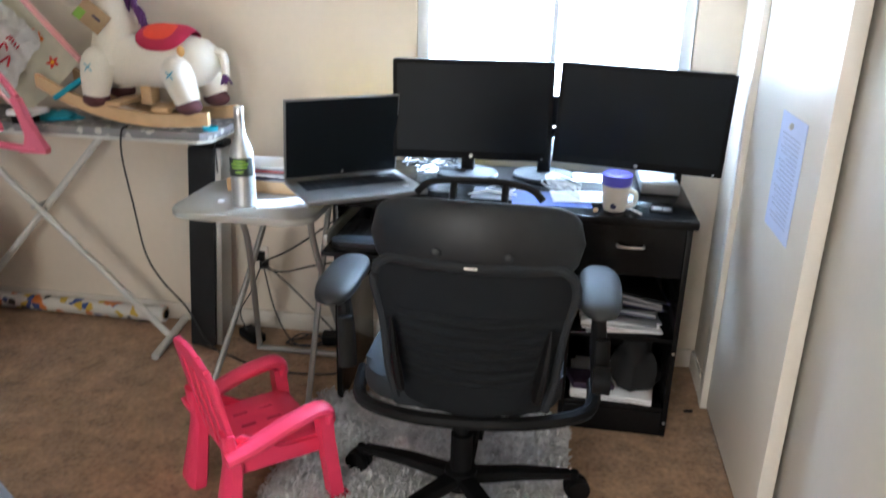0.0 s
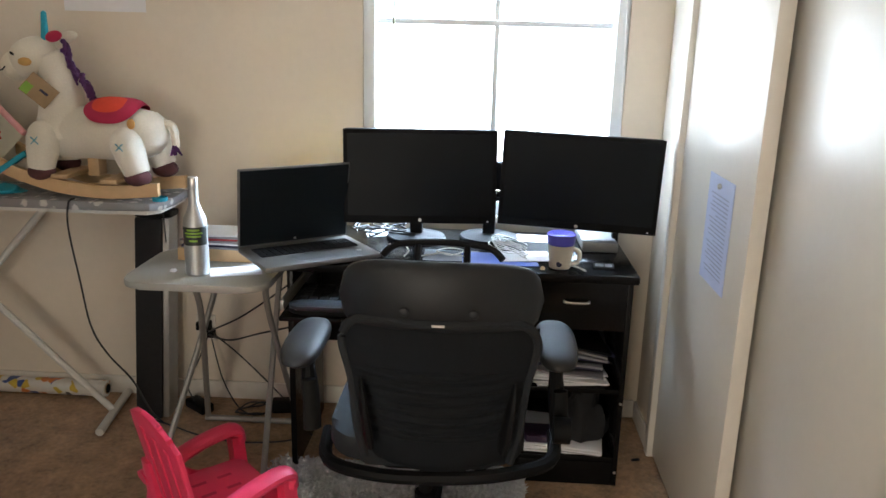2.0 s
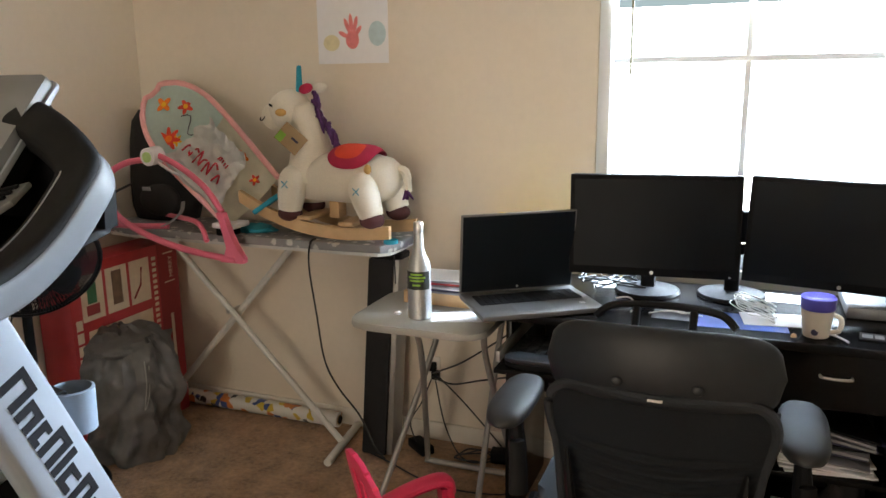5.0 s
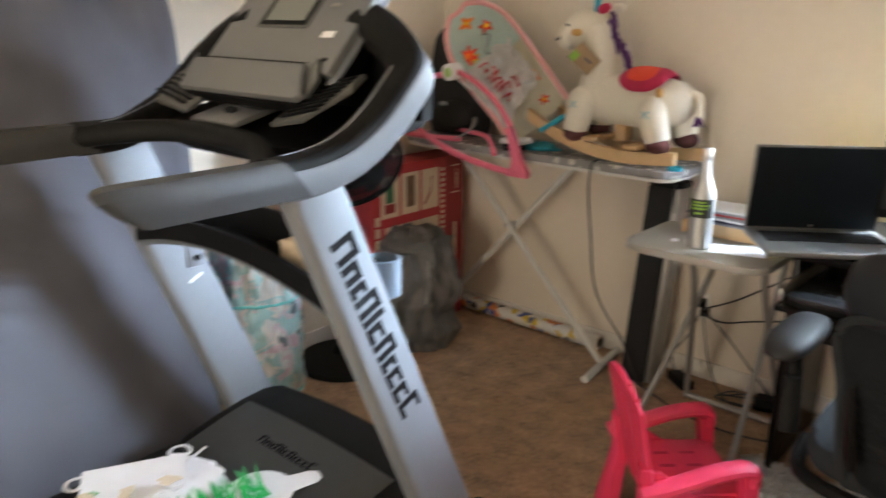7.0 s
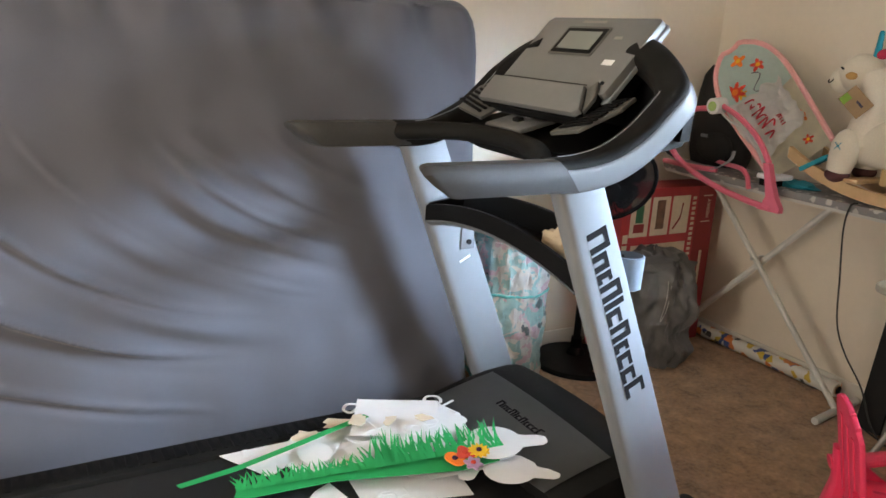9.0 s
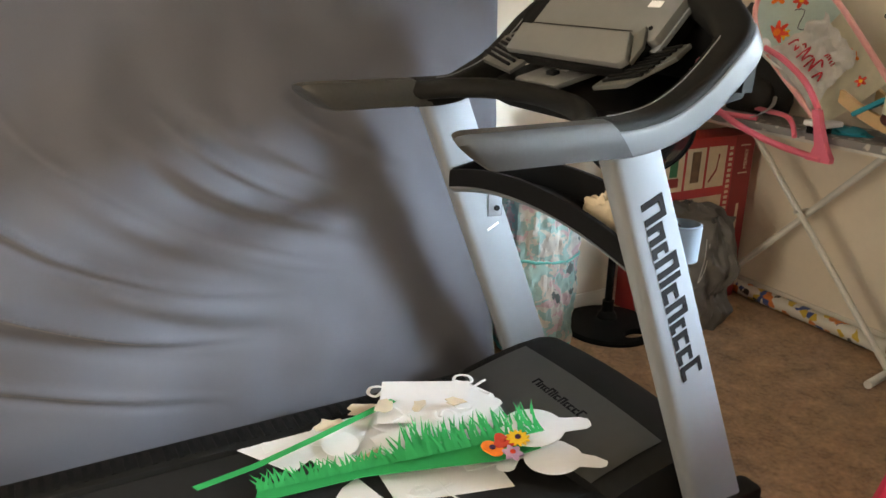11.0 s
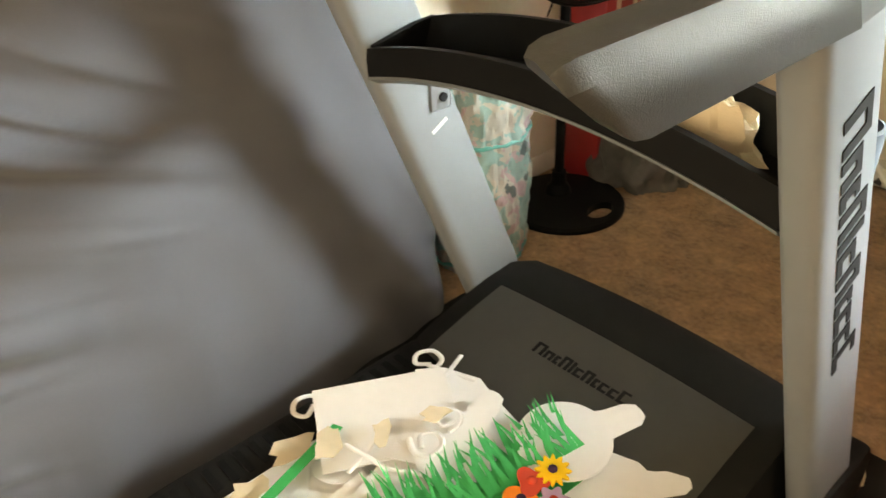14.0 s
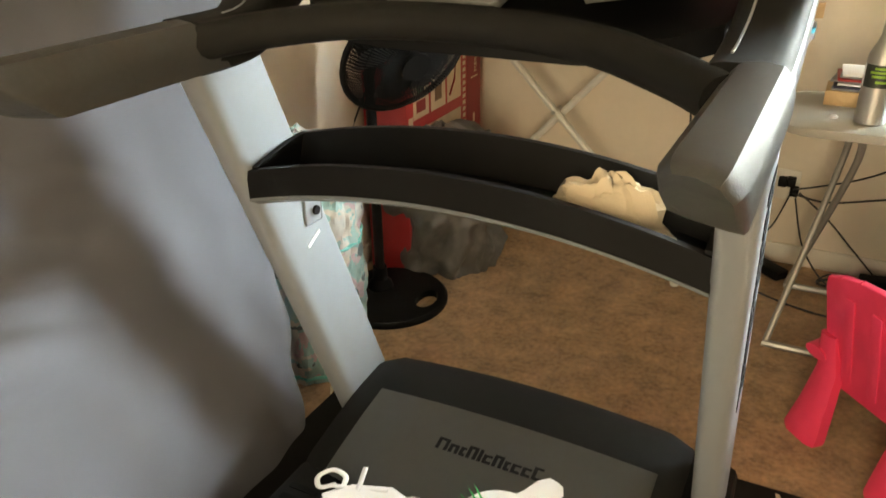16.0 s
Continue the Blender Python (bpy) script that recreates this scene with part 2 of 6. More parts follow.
X_R, Y_B = 0.632, -1.75
structure("floor", box(WALL_X - 0.1, 1.45, Y_B - 0.1, WALL_Y + 0.1, -0.1, 0.0, 0), CARPET, "tan-brown cut-pile bedroom carpet, worn and blotchy")
structure("ceiling", box(WALL_X - 0.1, 1.45, Y_B - 0.1, WALL_Y + 0.1, CEIL_Z, CEIL_Z + 0.1, 0), CEILING, "plain white painted ceiling")
structure("wall_west", box(WALL_X - 0.12, WALL_X, Y_B - 0.12, WALL_Y + 0.12, 0, CEIL_Z, 0), WALL, "plain cream painted wall")
# unseen opening added in this wall to hold the fill lamp
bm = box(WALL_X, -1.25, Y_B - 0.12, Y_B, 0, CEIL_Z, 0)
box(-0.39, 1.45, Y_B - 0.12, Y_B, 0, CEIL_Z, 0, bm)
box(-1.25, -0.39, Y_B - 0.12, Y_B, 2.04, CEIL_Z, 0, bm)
structure("wall_south", bm, WALL, "cream painted wall with an unseen opening added for the fill lamp")
# shell of a space added behind the opening, never in view
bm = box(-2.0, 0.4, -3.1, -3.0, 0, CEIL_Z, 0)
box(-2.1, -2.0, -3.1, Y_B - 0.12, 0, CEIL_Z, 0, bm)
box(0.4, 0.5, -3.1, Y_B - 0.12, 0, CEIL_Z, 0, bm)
structure("wall_hall", bm, WALL, "plain cream walls of an unseen space added behind the opening")
structure("floor_hall", box(-2.1, 0.5, -3.1, Y_B - 0.1, -0.1, 0.0, 0), CARPET, "tan-brown carpet in the unseen space added behind the opening")
structure("ceiling_hall", box(-2.1, 0.5, -3.1, Y_B - 0.1, CEIL_Z, CEIL_Z + 0.1, 0), CEILING, "plain white ceiling of the unseen space added behind the opening")
bm = bmesh.new()
for x0, x1, z0, z1 in ((WALL_X, WIN_X0, 0, CEIL_Z), (WIN_X1, 1.45, 0, CEIL_Z), (WIN_X0, WIN_X1, 0, WIN_Z0), (WIN_X0, WIN_X1, WIN_Z1, CEIL_Z)):
    box(x0, x1, WALL_Y, WALL_Y + 0.12, z0, z1, 0, bm)
structure("wall_north", bm, WALL, "cream painted wall with a window opening")
bm = box(X_R, X_R + 0.11, 2.60, WALL_Y, 0, CEIL_Z, 0.006)
box(X_R, X_R + 0.11, Y_B, 2.60, 2.06, CEIL_Z, 0, bm)
box(X_R, X_R + 0.11, Y_B, 0.55, 0, 2.06, 0.006, bm)
structure("wall_east", bm, WALL, "cream painted wall around the closet opening")
structure("wall_closet_back", box(1.33, 1.45, Y_B, WALL_Y, 0, CEIL_Z, 0), WALL, "plain back wall inside the closet")


def baseboard(x0, x1, y0, y1):
    bm = box(x0, x1, y0, y1, 0, 0.075, 0.004)
    return structure("baseboard", bm, TRIM, "low cream painted baseboard")


baseboard(WALL_X + 0.012, X_R - 0.012, WALL_Y - 0.012, WALL_Y)
baseboard(WALL_X, WALL_X + 0.012, Y_B, WALL_Y - 0.002)
baseboard(X_R - 0.012, X_R, 2.60, WALL_Y - 0.012)
structure("trim_closet_jamb", box(X_R - 0.016, X_R + 0.10, 2.555, 2.60, 0, 2.10, 0.004), TRIM, "cream painted closet door jamb")

# closet doors
for y0, y1, x0, nm in ((1.86, 2.553, X_R + 0.004, "door_1"), (1.06, 1.90, X_R + 0.052, "door_2")):
    d = thing(nm, "flat cream painted sliding closet door, closed", "closet door", ((2 * x0 + 0.034) / 2, (y0 + y1) / 2, 0.0), kind="structure")
    part("panel", box(x0, x0 + 0.034, y0, y1, 0.012, 2.055, 0.003), DOOR, d)
    part("edge_strip", box(x0 - 0.002, x0 + 0.036, y0 - 0.003, y0 - 0.0005, 0.012, 2.055, 0.001), TRIM, d, "tan edge strip")
structure("trim_closet_track", box(X_R + 0.0, X_R + 0.10, 0.55, 2.553, 2.058, 2.075, 0.002), TRIM, "closet door track")
d = thing("door_3", "flat cream painted sliding closet door, closed", "closet door", (X_R + 0.02, 0.8, 0.0), kind="structure")
part("panel", box(X_R + 0.004, X_R + 0.038, 0.55, 1.12, 0.012, 2.055, 0.003), DOOR, d)

# window
w = thing("window_1", "white vinyl window with muntins, bright daylight outside", "window", ((WIN_X0 + WIN_X1) / 2, WALL_Y + 0.06, WIN_Z0), kind="structure")
bm = bmesh.new()
f = 0.05
for x0, x1, z0, z1 in ((WIN_X0, WIN_X0 + f, WIN_Z0, WIN_Z1), (WIN_X1 - f + 0.01, WIN_X1, WIN_Z0, WIN_Z1), (WIN_X0 + f, WIN_X1 - f, WIN_Z0, WIN_Z0 + f), (WIN_X0 + f, WIN_X1 - f, WIN_Z1 - f, WIN_Z1)):
    box(x0, x1, WALL_Y + 0.012, WALL_Y + 0.09, z0, z1, 0.004, bm)
    box(x0 + (0.012 if x0 < 0 else -0.004), x1 - 0.006, WALL_Y + 0.004, WALL_Y + 0.0125, z0, z1, 0.002, bm)
part("window_frame", bm, VINYL, w)
part("muntin", box(0.012, 0.032, WALL_Y + 0.028, WALL_Y + 0.05, WIN_Z0 + f, WIN_Z1 - f, 0.003), VINYL, w)
part("muntin", box(WIN_X0 + f, WIN_X1 - f, WALL_Y + 0.026, WALL_Y + 0.052, 1.481, 1.501, 0.003), VINYL, w)
GLASS, gt, gp = shader("window_glass")
gp.inputs["Transmission Weight"].default_value, gp.inputs["Roughness"].default_value, gp.inputs["IOR"].default_value = 1, 0, 1.02
for x0, x1 in ((WIN_X0 + f, 0.012), (0.032, WIN_X1 - f)):
    for z0, z1 in ((WIN_Z0 + f, 1.480), (1.502, WIN_Z1 - f)):
        ob = part("pane", box(x0, x1, WALL_Y + 0.037, WALL_Y + 0.041, z0, z1, 0), GLASS, w)
        ob.visible_shadow = False
part("window_sill", box(WIN_X0 - 0.02, WIN_X1 + 0.02, WALL_Y - 0.03, WALL_Y + 0.012, WIN_Z0 - 0.025, WIN_Z0, 0.005), TRIM, w)

BACK, bt, bp = shader("outdoor_glow")
em = bt.nodes.new("ShaderNodeEmission")
em.inputs[0].default_value, em.inputs[1].default_value = (0.90, 0.96, 1.0, 1), 12.0
bt.links.new(em.outputs[0], bt.nodes["Material Output"].inputs[0])
structure("backdrop", box(-5.5, 7.0, WALL_Y + 3.6, WALL_Y + 3.62, 0.45, 1.95, 0), BACK, "bright overexposed daylight outside the window")
# glowing panel added low outside to throw light up onto ceiling and upper walls
LOW_GLOW, bt, bp = shader("low_fill_glow")
em = bt.nodes.new("ShaderNodeEmission")
em.inputs[0].default_value, em.inputs[1].default_value = (1.0, 0.95, 0.86, 1), 22.0
bt.links.new(em.outputs[0], bt.nodes["Material Output"].inputs[0])
structure("backdrop", box(-5.5, 7.0, WALL_Y + 3.6, WALL_Y + 3.62, -1.5, 0.449, 0), LOW_GLOW, "glowing panel low outside the window, added to brighten the upper walls")


# ---- mattress on its edge, under a grey sheet ----
def mattress():
    t = thing("mattress", "mattress standing on its long edge, covered with a creased grey sheet", "mattress", (-2.2, 0.31, 0))
    x0, x1, y0, y1, z1 = -2.285, -2.035, -0.73, 1.340, 1.505
    lean = 0.115 / z1

    def fold(y, z):
        """Creases that hang in arcs from the upper corners, and short pleats along the top."""
        u, v = (y - y0) / (y1 - y0), z / z1
        d = 0.0
        for k, (cy, cz, r, amp, w) in enumerate(((1.00, 1.62, 0.95, 0.013, 0.030), (1.05, 1.60, 1.13, 0.016, 0.034), (0.95, 1.66, 1.34, 0.014, 0.036),
                                                 (0.85, 1.75, 1.58, 0.012, 0.045), (0.70, 1.95, 1.86, 0.010, 0.04), (1.2, 1.5, 0.80, 0.008, 0.025), (1.05, 1.55, 1.02, 0.006, 0.014), (0.9, 1.6, 1.20, 0.006, 0.013), (0.95, 1.62, 1.27, 0.005, 0.012),
                                                 (0.8, 1.7, 1.45, 0.006, 0.015), (0.7, 1.8, 1.70, 0.005, 0.014), (1.1, 1.5, 0.90, 0.005, 0.012), (0.6, 1.9, 2.0, 0.006, 0.018))):
            w *= 0.95
            a = math.hypot(y - cy, (z - cz) * 1.15) + 0.035 * wob(y, z, k * 3.1, 2.3)
            gate = max(0.0, min(1.0, 0.60 + 1.6 * wob(y * 0.7, z * 0.7, 9.0 + k, 1.6)))
            left = max(0.0, min(1.0, (cy - 0.22 - y) / 0.45))
            left *= max(0.0, min(1.0, (1.08 - z) / 0.3))
            d += amp * gate * left * math.exp(-((a - r) / w) ** 2) - 0.6 * amp * gate * left * math.exp(-((a - r - 1.6 * w) / w) ** 2)
        top = max(0.0, (v - 0.84) / 0.16)
        d += 0.016 * top * wob(y + 0.25 * z, z * 0.2, 4.0, 9.0) + 0.006 * max(0, u - 0.8) * 5 * wob(y + z * 0.6, z * 0.3, 2.0, 9.0)
        d += 0.010 * wob(y, z, 1.0, 1.3) + 0.004 * wob(y, z, 6.0, 6.0)
        return 3.3 * d

    r = 0.07

    def shell(u, v):
        # v runs up the front face, over the top and down the back
        path = v * (z1 + 0.30 + 0.5)
        if path < z1 - r:
            x, z = x1, path
        elif path < z1 - r + 0.5 * math.pi * r:
            a = (path - z1 + r) / r
            x, z = x1 - r + r * math.cos(a), z1 - r + r * math.sin(a)
        else:
            q = path - (z1 - r + 0.5 * math.pi * r)
            x, z = x1 - r - q, z1 - 0.02 * math.sin(q * 6)
            if x < x0:
                z -= (x0 - x)
                x = x0
        y = y0 + u * (y1 - y0)
        e = max(0.0, (y - (y1 - r)) / r)
        inset = r * (1 - math.sqrt(max(0.0, 1 - e * e))) * 0.9
        z = max(z, 0.004)
        corner = max(0.0, (z - z1 + 0.10) / 0.10) * max(0.0, (y - y1 + 0.10) / 0.10)
        return Vector((x - lean * z + fold(y, z) * (1.0 if x > x1 - 0.02 else 0.3) - inset, y - 0.02 * corner, z - 0.035 * corner ** 2))

    part("sheet_front", surface(shell, 320, 260), SHEET, t, sharp=80)
    for ye, s in ((y1, 1), (y0, -1)):
        part("sheet_end", surface(lambda u, v: Vector((x1 - r + 0.012 - u * 0.19 - lean * v * z1, ye - 0.001 + s * 0.012 * math.sin(u * 3.14) + s * 0.008 * wob(u * 2, v * 6, ye), 0.004 + v * (z1 - 0.02 - 0.05 * (1 - u) ** 3))), 16, 60), SHEET, t, sharp=80)
    return t


mattress()

# ---- mat under the treadmill ----
CREAM = mat("cream_paint", (0.62, 0.57, 0.42), 0.8, vary=0.1, bump=0.1)
MATBLACK = mat("black_rug", (0.015, 0.014, 0.014), 0.95, vary=0.3, grain=300, bump=0.9, bump_scale=500, spec=0.1)
rug = thing("zebra_mat", "thin black mat with cream zebra stripes under the treadmill", "mat", (-1.45, 0.8, 0))
part("base", prism([(-2.10, -0.6), (-0.79, -0.6), (-0.785, 1.615), (-2.08, 1.605)], 0.0, 0.006), MATBLACK, rug)
rng = random.Random(7)
for k, x in enumerate((-2.085, -1.98, -1.62, -1.35, -1.045, -0.925, -0.835)):
    pts = [(x + 0.012 * math.sin(i * 1.3 + k), 1.60 - i * 0.028) for i in range(6)]
    w = [0.004, 0.009, 0.011, 0.010, 0.007, 0.002]
    o = [(p[0] - q, p[1]) for p, q in zip(pts, w)] + [(p[0] + q, p[1]) for p, q in list(zip(pts, w))[::-1]]
    part("stripe", prism(o, 0.0062, 0.0072), CREAM, rug)


# ---- treadmill ----
ARMGREY = mat("arm_grey_plastic", (0.14, 0.152, 0.168), 0.45, vary=0.06, bump=0.08, bump_scale=700)
CUPGREY = mat("cup_holder_grey", (0.16, 0.20, 0.25), 0.5, vary=0.06, bump=0.05)


def wordmark(size, m, depth, parent):
    """A maker's mark as a row of plain shapes, as high and as wide as its letters."""
    shapes = ((0.72, 0.70), (0.60, 0.52), (0.40, 0.52), (0.62, 0.74), (0.27, 0.72), (0.55, 0.52), (0.60, 0.70), (0.40, 0.52), (0.56, 0.52), (0.55, 0.52), (0.58, 0.74))
    x = -sum(w for w, h in shapes) / 2
    for w, h in shapes:
        x0, x1, z0, z1, st = (x + 0.04) * size, (x + w - 0.04) * size, -0.35 * size, (h - 0.35) * size, 0.19 * size
        if w < 0.3:
            o = [(x0, z0), (x0 + st, z0), (x0 + st, z1), (x0, z1)]
        elif w < 0.6:
            o = [(x0, z0), (x1, z0), (x1, z0 + 0.15 * size), (x0 + st, z0 + 0.15 * size), (x0 + st, z1 - 0.13 * size), (x1, z1 - 0.13 * size), (x1, z1), (x0, z1)]
        else:
            o = [(x0, z0), (x0 + st, z0), (x0 + st, z1 - 0.15 * size), (x1 - st, z1 - 0.15 * size), (x1 - st, z0), (x1, z0), (x1, z1), (x0, z1)]
        part("mark", prism(o, 0, depth, m), INK, parent)
        x += w


def treadmill():
    t = thing("treadmill", "grey and black folding treadmill with silver uprights, unplugged", "treadmill", (-1.45, 0.45, 0))
    # deck
    deck = box(-1.82, -1.08, -0.62, 1.06, 0.045, 0.165, 0.012)
    part("deck_frame", deck, BLACK_PLASTIC, t)
    part("running_belt", box(-1.735, -1.165, -0.60, 1.04, 0.166, 0.180, 0.004), BELT, t)
    for x0, x1 in ((-1.845, -1.738), (-1.162, -1.075)):
        rail = part("foot_rail", box(x0, x1, -0.60, 1.045, 0.150, 0.196, 0.012), BLACK_SOFT, t)
        for i in range(46):
            y = -0.5 + i * 0.0325
            part("rib", box(x0 + 0.022, x1 - 0.022, y, y + 0.014, 0.1955, 0.1985, 0), BLACK_PLASTIC, rail)
    for x in (-1.80, -1.10):
        part("roller_cap", box(x - 0.05, x + 0.05, -0.70, -0.60, 0.05, 0.185, 0.02), BLACK_PLASTIC, t)
        part("wheel", tube([(x - 0.02, 1.52, 0.046), (x + 0.02, 1.52, 0.046)], 0.04, 16), BLACK_PLASTIC, t)
    # motor hood: cross sections in y, arched a little across
    def hood_ring(y, z, bulge, inset=0.0):
        xs = [-1.840 + inset + (0.735 - 2 * inset) * i / 14 for i in range(15)]
        up = [Vector((x, y - 0.035 * (1 - ((x + 1.4725) / 0.3675) ** 2) * (1 if y < 1.1 else 0.0) + 0.02 * (1 - ((x + 1.4725) / 0.3675) ** 2) * (1 if y > 1.3 else 0), z + bulge * (1 - ((x + 1.4725) / 0.3675) ** 2) - (0.02 if i in (0, 14) else 0))) for i, x in enumerate(xs)]
        return up + [Vector((xs[-1], y, 0.03)), Vector((xs[0], y, 0.03))]
    part("motor_hood", loft([hood_ring(1.035, 0.205, 0.010), hood_ring(1.06, 0.222, 0.012), hood_ring(1.16, 0.247, 0.014), hood_ring(1.26, 0.266, 0.014), hood_ring(1.345, 0.272, 0.012), hood_ring(1.375, 0.262, 0.010),
                             hood_ring(1.42, 0.19, 0.01), hood_ring(1.47, 0.12, 0.008), hood_ring(1.50, 0.06, 0.0)]), BLACK_SOFT, t, "matt black moulded hood", sharp=28)
    def panel(u, v):
        x = -1.765 + 0.612 * u
        y = 1.022 + (1.235 - 1.022) * v
        c = 1 - ((x + 1.4725) / 0.3675) ** 2
        zz = np.interp(y, [1.0, 1.06, 1.16, 1.26], [0.206, 0.226, 0.252, 0.271])
        return Vector((x, y - 0.045 * c * (1 - v) + 0.006 * c * v, zz + 0.012 * c + 0.006))
    hp = part("hood_panel", surface(panel, 24, 8, thick=0.004), DARK_GREY, t, "dark grey hood panel")
    m = Matrix.Translation((-1.462, 1.140, 0.2695)) @ Euler((radians(14.5), 0, 0)).to_matrix().to_4x4()
    wordmark(0.039, m, 0.0006, hp)
    # uprights
    def upright(xo, xi, y75, slope, w0, w1):
        """A rounded post that leans back; w0, w1: half its depth below and above."""
        rings = []
        prof = [(1, -0.62), (1, 0.86), (0.86, 0.97), (0.6, 1), (-0.6, 1), (-0.86, 0.97), (-1, 0.86), (-1, -0.62), (-0.94, -0.80), (-0.74, -0.93), (-0.42, -1), (0.42, -1), (0.74, -0.93), (0.94, -0.80)]
        for z in (0.06, 0.35, 0.75, 1.085):
            yc, w = y75 + (0.75 - z) * slope, w0 + (w1 - w0) * z
            xc, hx = (xo + xi) / 2, abs(xo - xi) / 2
            rings.append([Vector((xc + hx * sx, yc + w * sy, z)) for sx, sy in prof])
        return part("upright", loft(rings), SILVER, t, sharp=40)
    near = upright(-1.036, -1.089, 1.076, 0.43, 0.086, 0.068)
    far = upright(-1.896, -1.838, 1.094, 0.40, 0.082, 0.076)
    for x0, x1 in ((-1.098, -1.022), (-1.90, -1.826)):
        part("boot", box(x0, x1, 1.31, 1.50, 0.005, 0.135, 0.018), BLACK_SOFT, t, "black rubber boot")
    a = math.atan2(0.43, 1.0)
    mm = Matrix.Translation((-1.0355, 1.082, 0.755)) @ Matrix(((0, 0, 1), (math.sin(a), math.cos(a), 0), (-math.cos(a), math.sin(a), 0))).to_4x4()
    wordmark(0.0835, mm, 0.0010, near)
    part("sticker", box(-0.0006, 0.0006, -0.022, 0.022, -0.004, 0.004, 0, m=Matrix.Translation((-1.8372, 1.140, 0.672)) @ Euler((radians(28), 0, 0)).to_matrix().to_4x4()), PAPER, far, "small white sticker")
    br = part("bracket", box(-1.8375, -1.8335, 1.118, 1.168, 0.705, 0.80, 0.004), SILVER, far)
    part("bolt", tube([(-1.834, 1.147, 0.731), (-1.828, 1.147, 0.731)], 0.009, 12), INK, br)
    # accessory tray, bowed upwards in the middle
    def sweep(prof, x0=-1.845, x1=-1.086, n=24):
        rings = []
        for i in range(n + 1):
            s = i / n
            lift = 0.050 * (1 - (2 * s - 1) ** 2)
            rings.append([Vector((x0 + (x1 - x0) * s, y, z + lift)) for y, z in prof])
        return loft(rings)
    part("tray", sweep([(0.985, 0.862), (0.985, 0.812), (1.005, 0.798), (1.11, 0.812), (1.135, 0.886), (1.123, 0.886), (1.10, 0.824), (1.012, 0.812), (0.997, 0.862)]), BLACK_PLASTIC, t, "black accessory tray")
    part("tray_lip", sweep([(0.983, 0.812), (0.985, 0.806), (1.006, 0.794), (1.10, 0.806), (1.10, 0.810), (1.005, 0.799)]), ARMGREY, t)
    for x in (-1.835, -1.100):
        part("tray_end", prism([(0.990, 0.812), (1.110, 0.815), (1.133, 0.887), (1.085, 0.884), (0.990, 0.866)], 0.0, 0.010, Matrix.Translation((x, 0, 0.004)) @ Matrix(((0, 0, 1), (1, 0, 0), (0, 1, 0))).to_4x4()), BLACK_PLASTIC, t)
    # cup holder on the outside of the near upright
    part("cup_holder", lathe([(0.032, 0), (0.039, 0.004), (0.041, 0.085), (0.036, 0.087), (0.034, 0.012), (0.001, 0.01)], (-1.097, 1.155, 0.80)), CUPGREY, t, "pale blue-grey cup holder")
    # grips
    def grip(x, inner, ytip, ys):
        prof = [(-1, -0.2), (-0.95, 0.55), (-0.6, 0.95), (0, 1.05), (0.6, 0.95), (0.95, 0.55), (1, -0.2), (0.95, -0.9), (0.5, -1.0), (-0.5, -1.0), (-0.95, -0.9)]
        rings = []
        for k, s in enumerate((0.0, 0.02, 0.06, 0.4, 0.8, 1.0)):
            sc = (0.80, 0.93, 1, 1, 1.0, 1.0)[k]
            ring = []
            for px, pz in prof:
                slant = 0.075 * (1 - (pz + 1) / 2) if k < 3 else (0.055 * (1 - (pz + 1) / 2) if k == 5 else 0.05 * (1 - (pz + 1) / 2))
                if k < 3:
                    slant = 0.07 * max(0.0, (1 - pz) / 2) ** 1.3
                if k < 3:
                    slant += 0.025 * (1 + inner * px) / 2
                ring.append(Vector((x + 0.034 * px * sc, ytip + (ys - ytip) * s + slant, 1.102 + 0.036 * pz * sc)))
            rings.append(ring)
        return part("grip", loft(rings), GRIP, t, sharp=40)
    grip(-1.058, -1, 0.524, 0.866)
    grip(-1.776, 1, 0.498, 0.822)
    # side arms: squared bands that rise from the grips to a corner, then turn in behind the console
    def band(path, cs, cn, hs, hn, s0=0.0):
        rings = []
        for i, p in enumerate(path):
            p = Vector(p)
            d = (Vector(path[min(i + 1, len(path) - 1)]) - Vector(path[max(i - 1, 0)])).normalized()
            nrm = Vector((0, -0.55, 0.84))
            nrm = (nrm - d * nrm.dot(d)).normalized()
            side = d.cross(nrm)
            ring = []
            for k in range(16):
                a = 2 * math.pi * (k + 0.5) / 16
                c, q = math.cos(a), math.sin(a)
                c, q = math.copysign(abs(c) ** 0.45, c), math.copysign(abs(q) ** 0.45, q)
                ring.append(p + side * (cs + hs * c) + nrm * (cn + hn * q))
            rings.append(ring)
        return loft(rings)
    for sx, xo in ((1, -1.074), (-1, -1.820)):
        g = xo if sx > 0 else -1.784
        path = spline([(g, 0.862 if sx > 0 else 0.832, 1.100), (g, 0.94, 1.103), (xo, 1.03, 1.122), (xo, 1.115, 1.168), (xo, 1.185, 1.230), (xo - 0.006 * sx, 1.222, 1.270), (xo - 0.045 * sx, 1.238, 1.306), (xo - 0.11 * sx, 1.252, 1.342), (xo - 0.18 * sx, 1.264, 1.366)], 5)
        part("side_arm", band(path, 0, 0, 0.041, 0.037), BLACK_SOFT, t, "black moulded side arm", sharp=45)
        part("silver_strip", band(path[1:28], 0.0362 * sx, -0.009, 0.0085, 0.027), ARMGREY, t, sharp=45)
        part("trim_line", band(path[3:25], -0.018 * sx, 0.0372, 0.0016, 0.0012), SILVER, t)
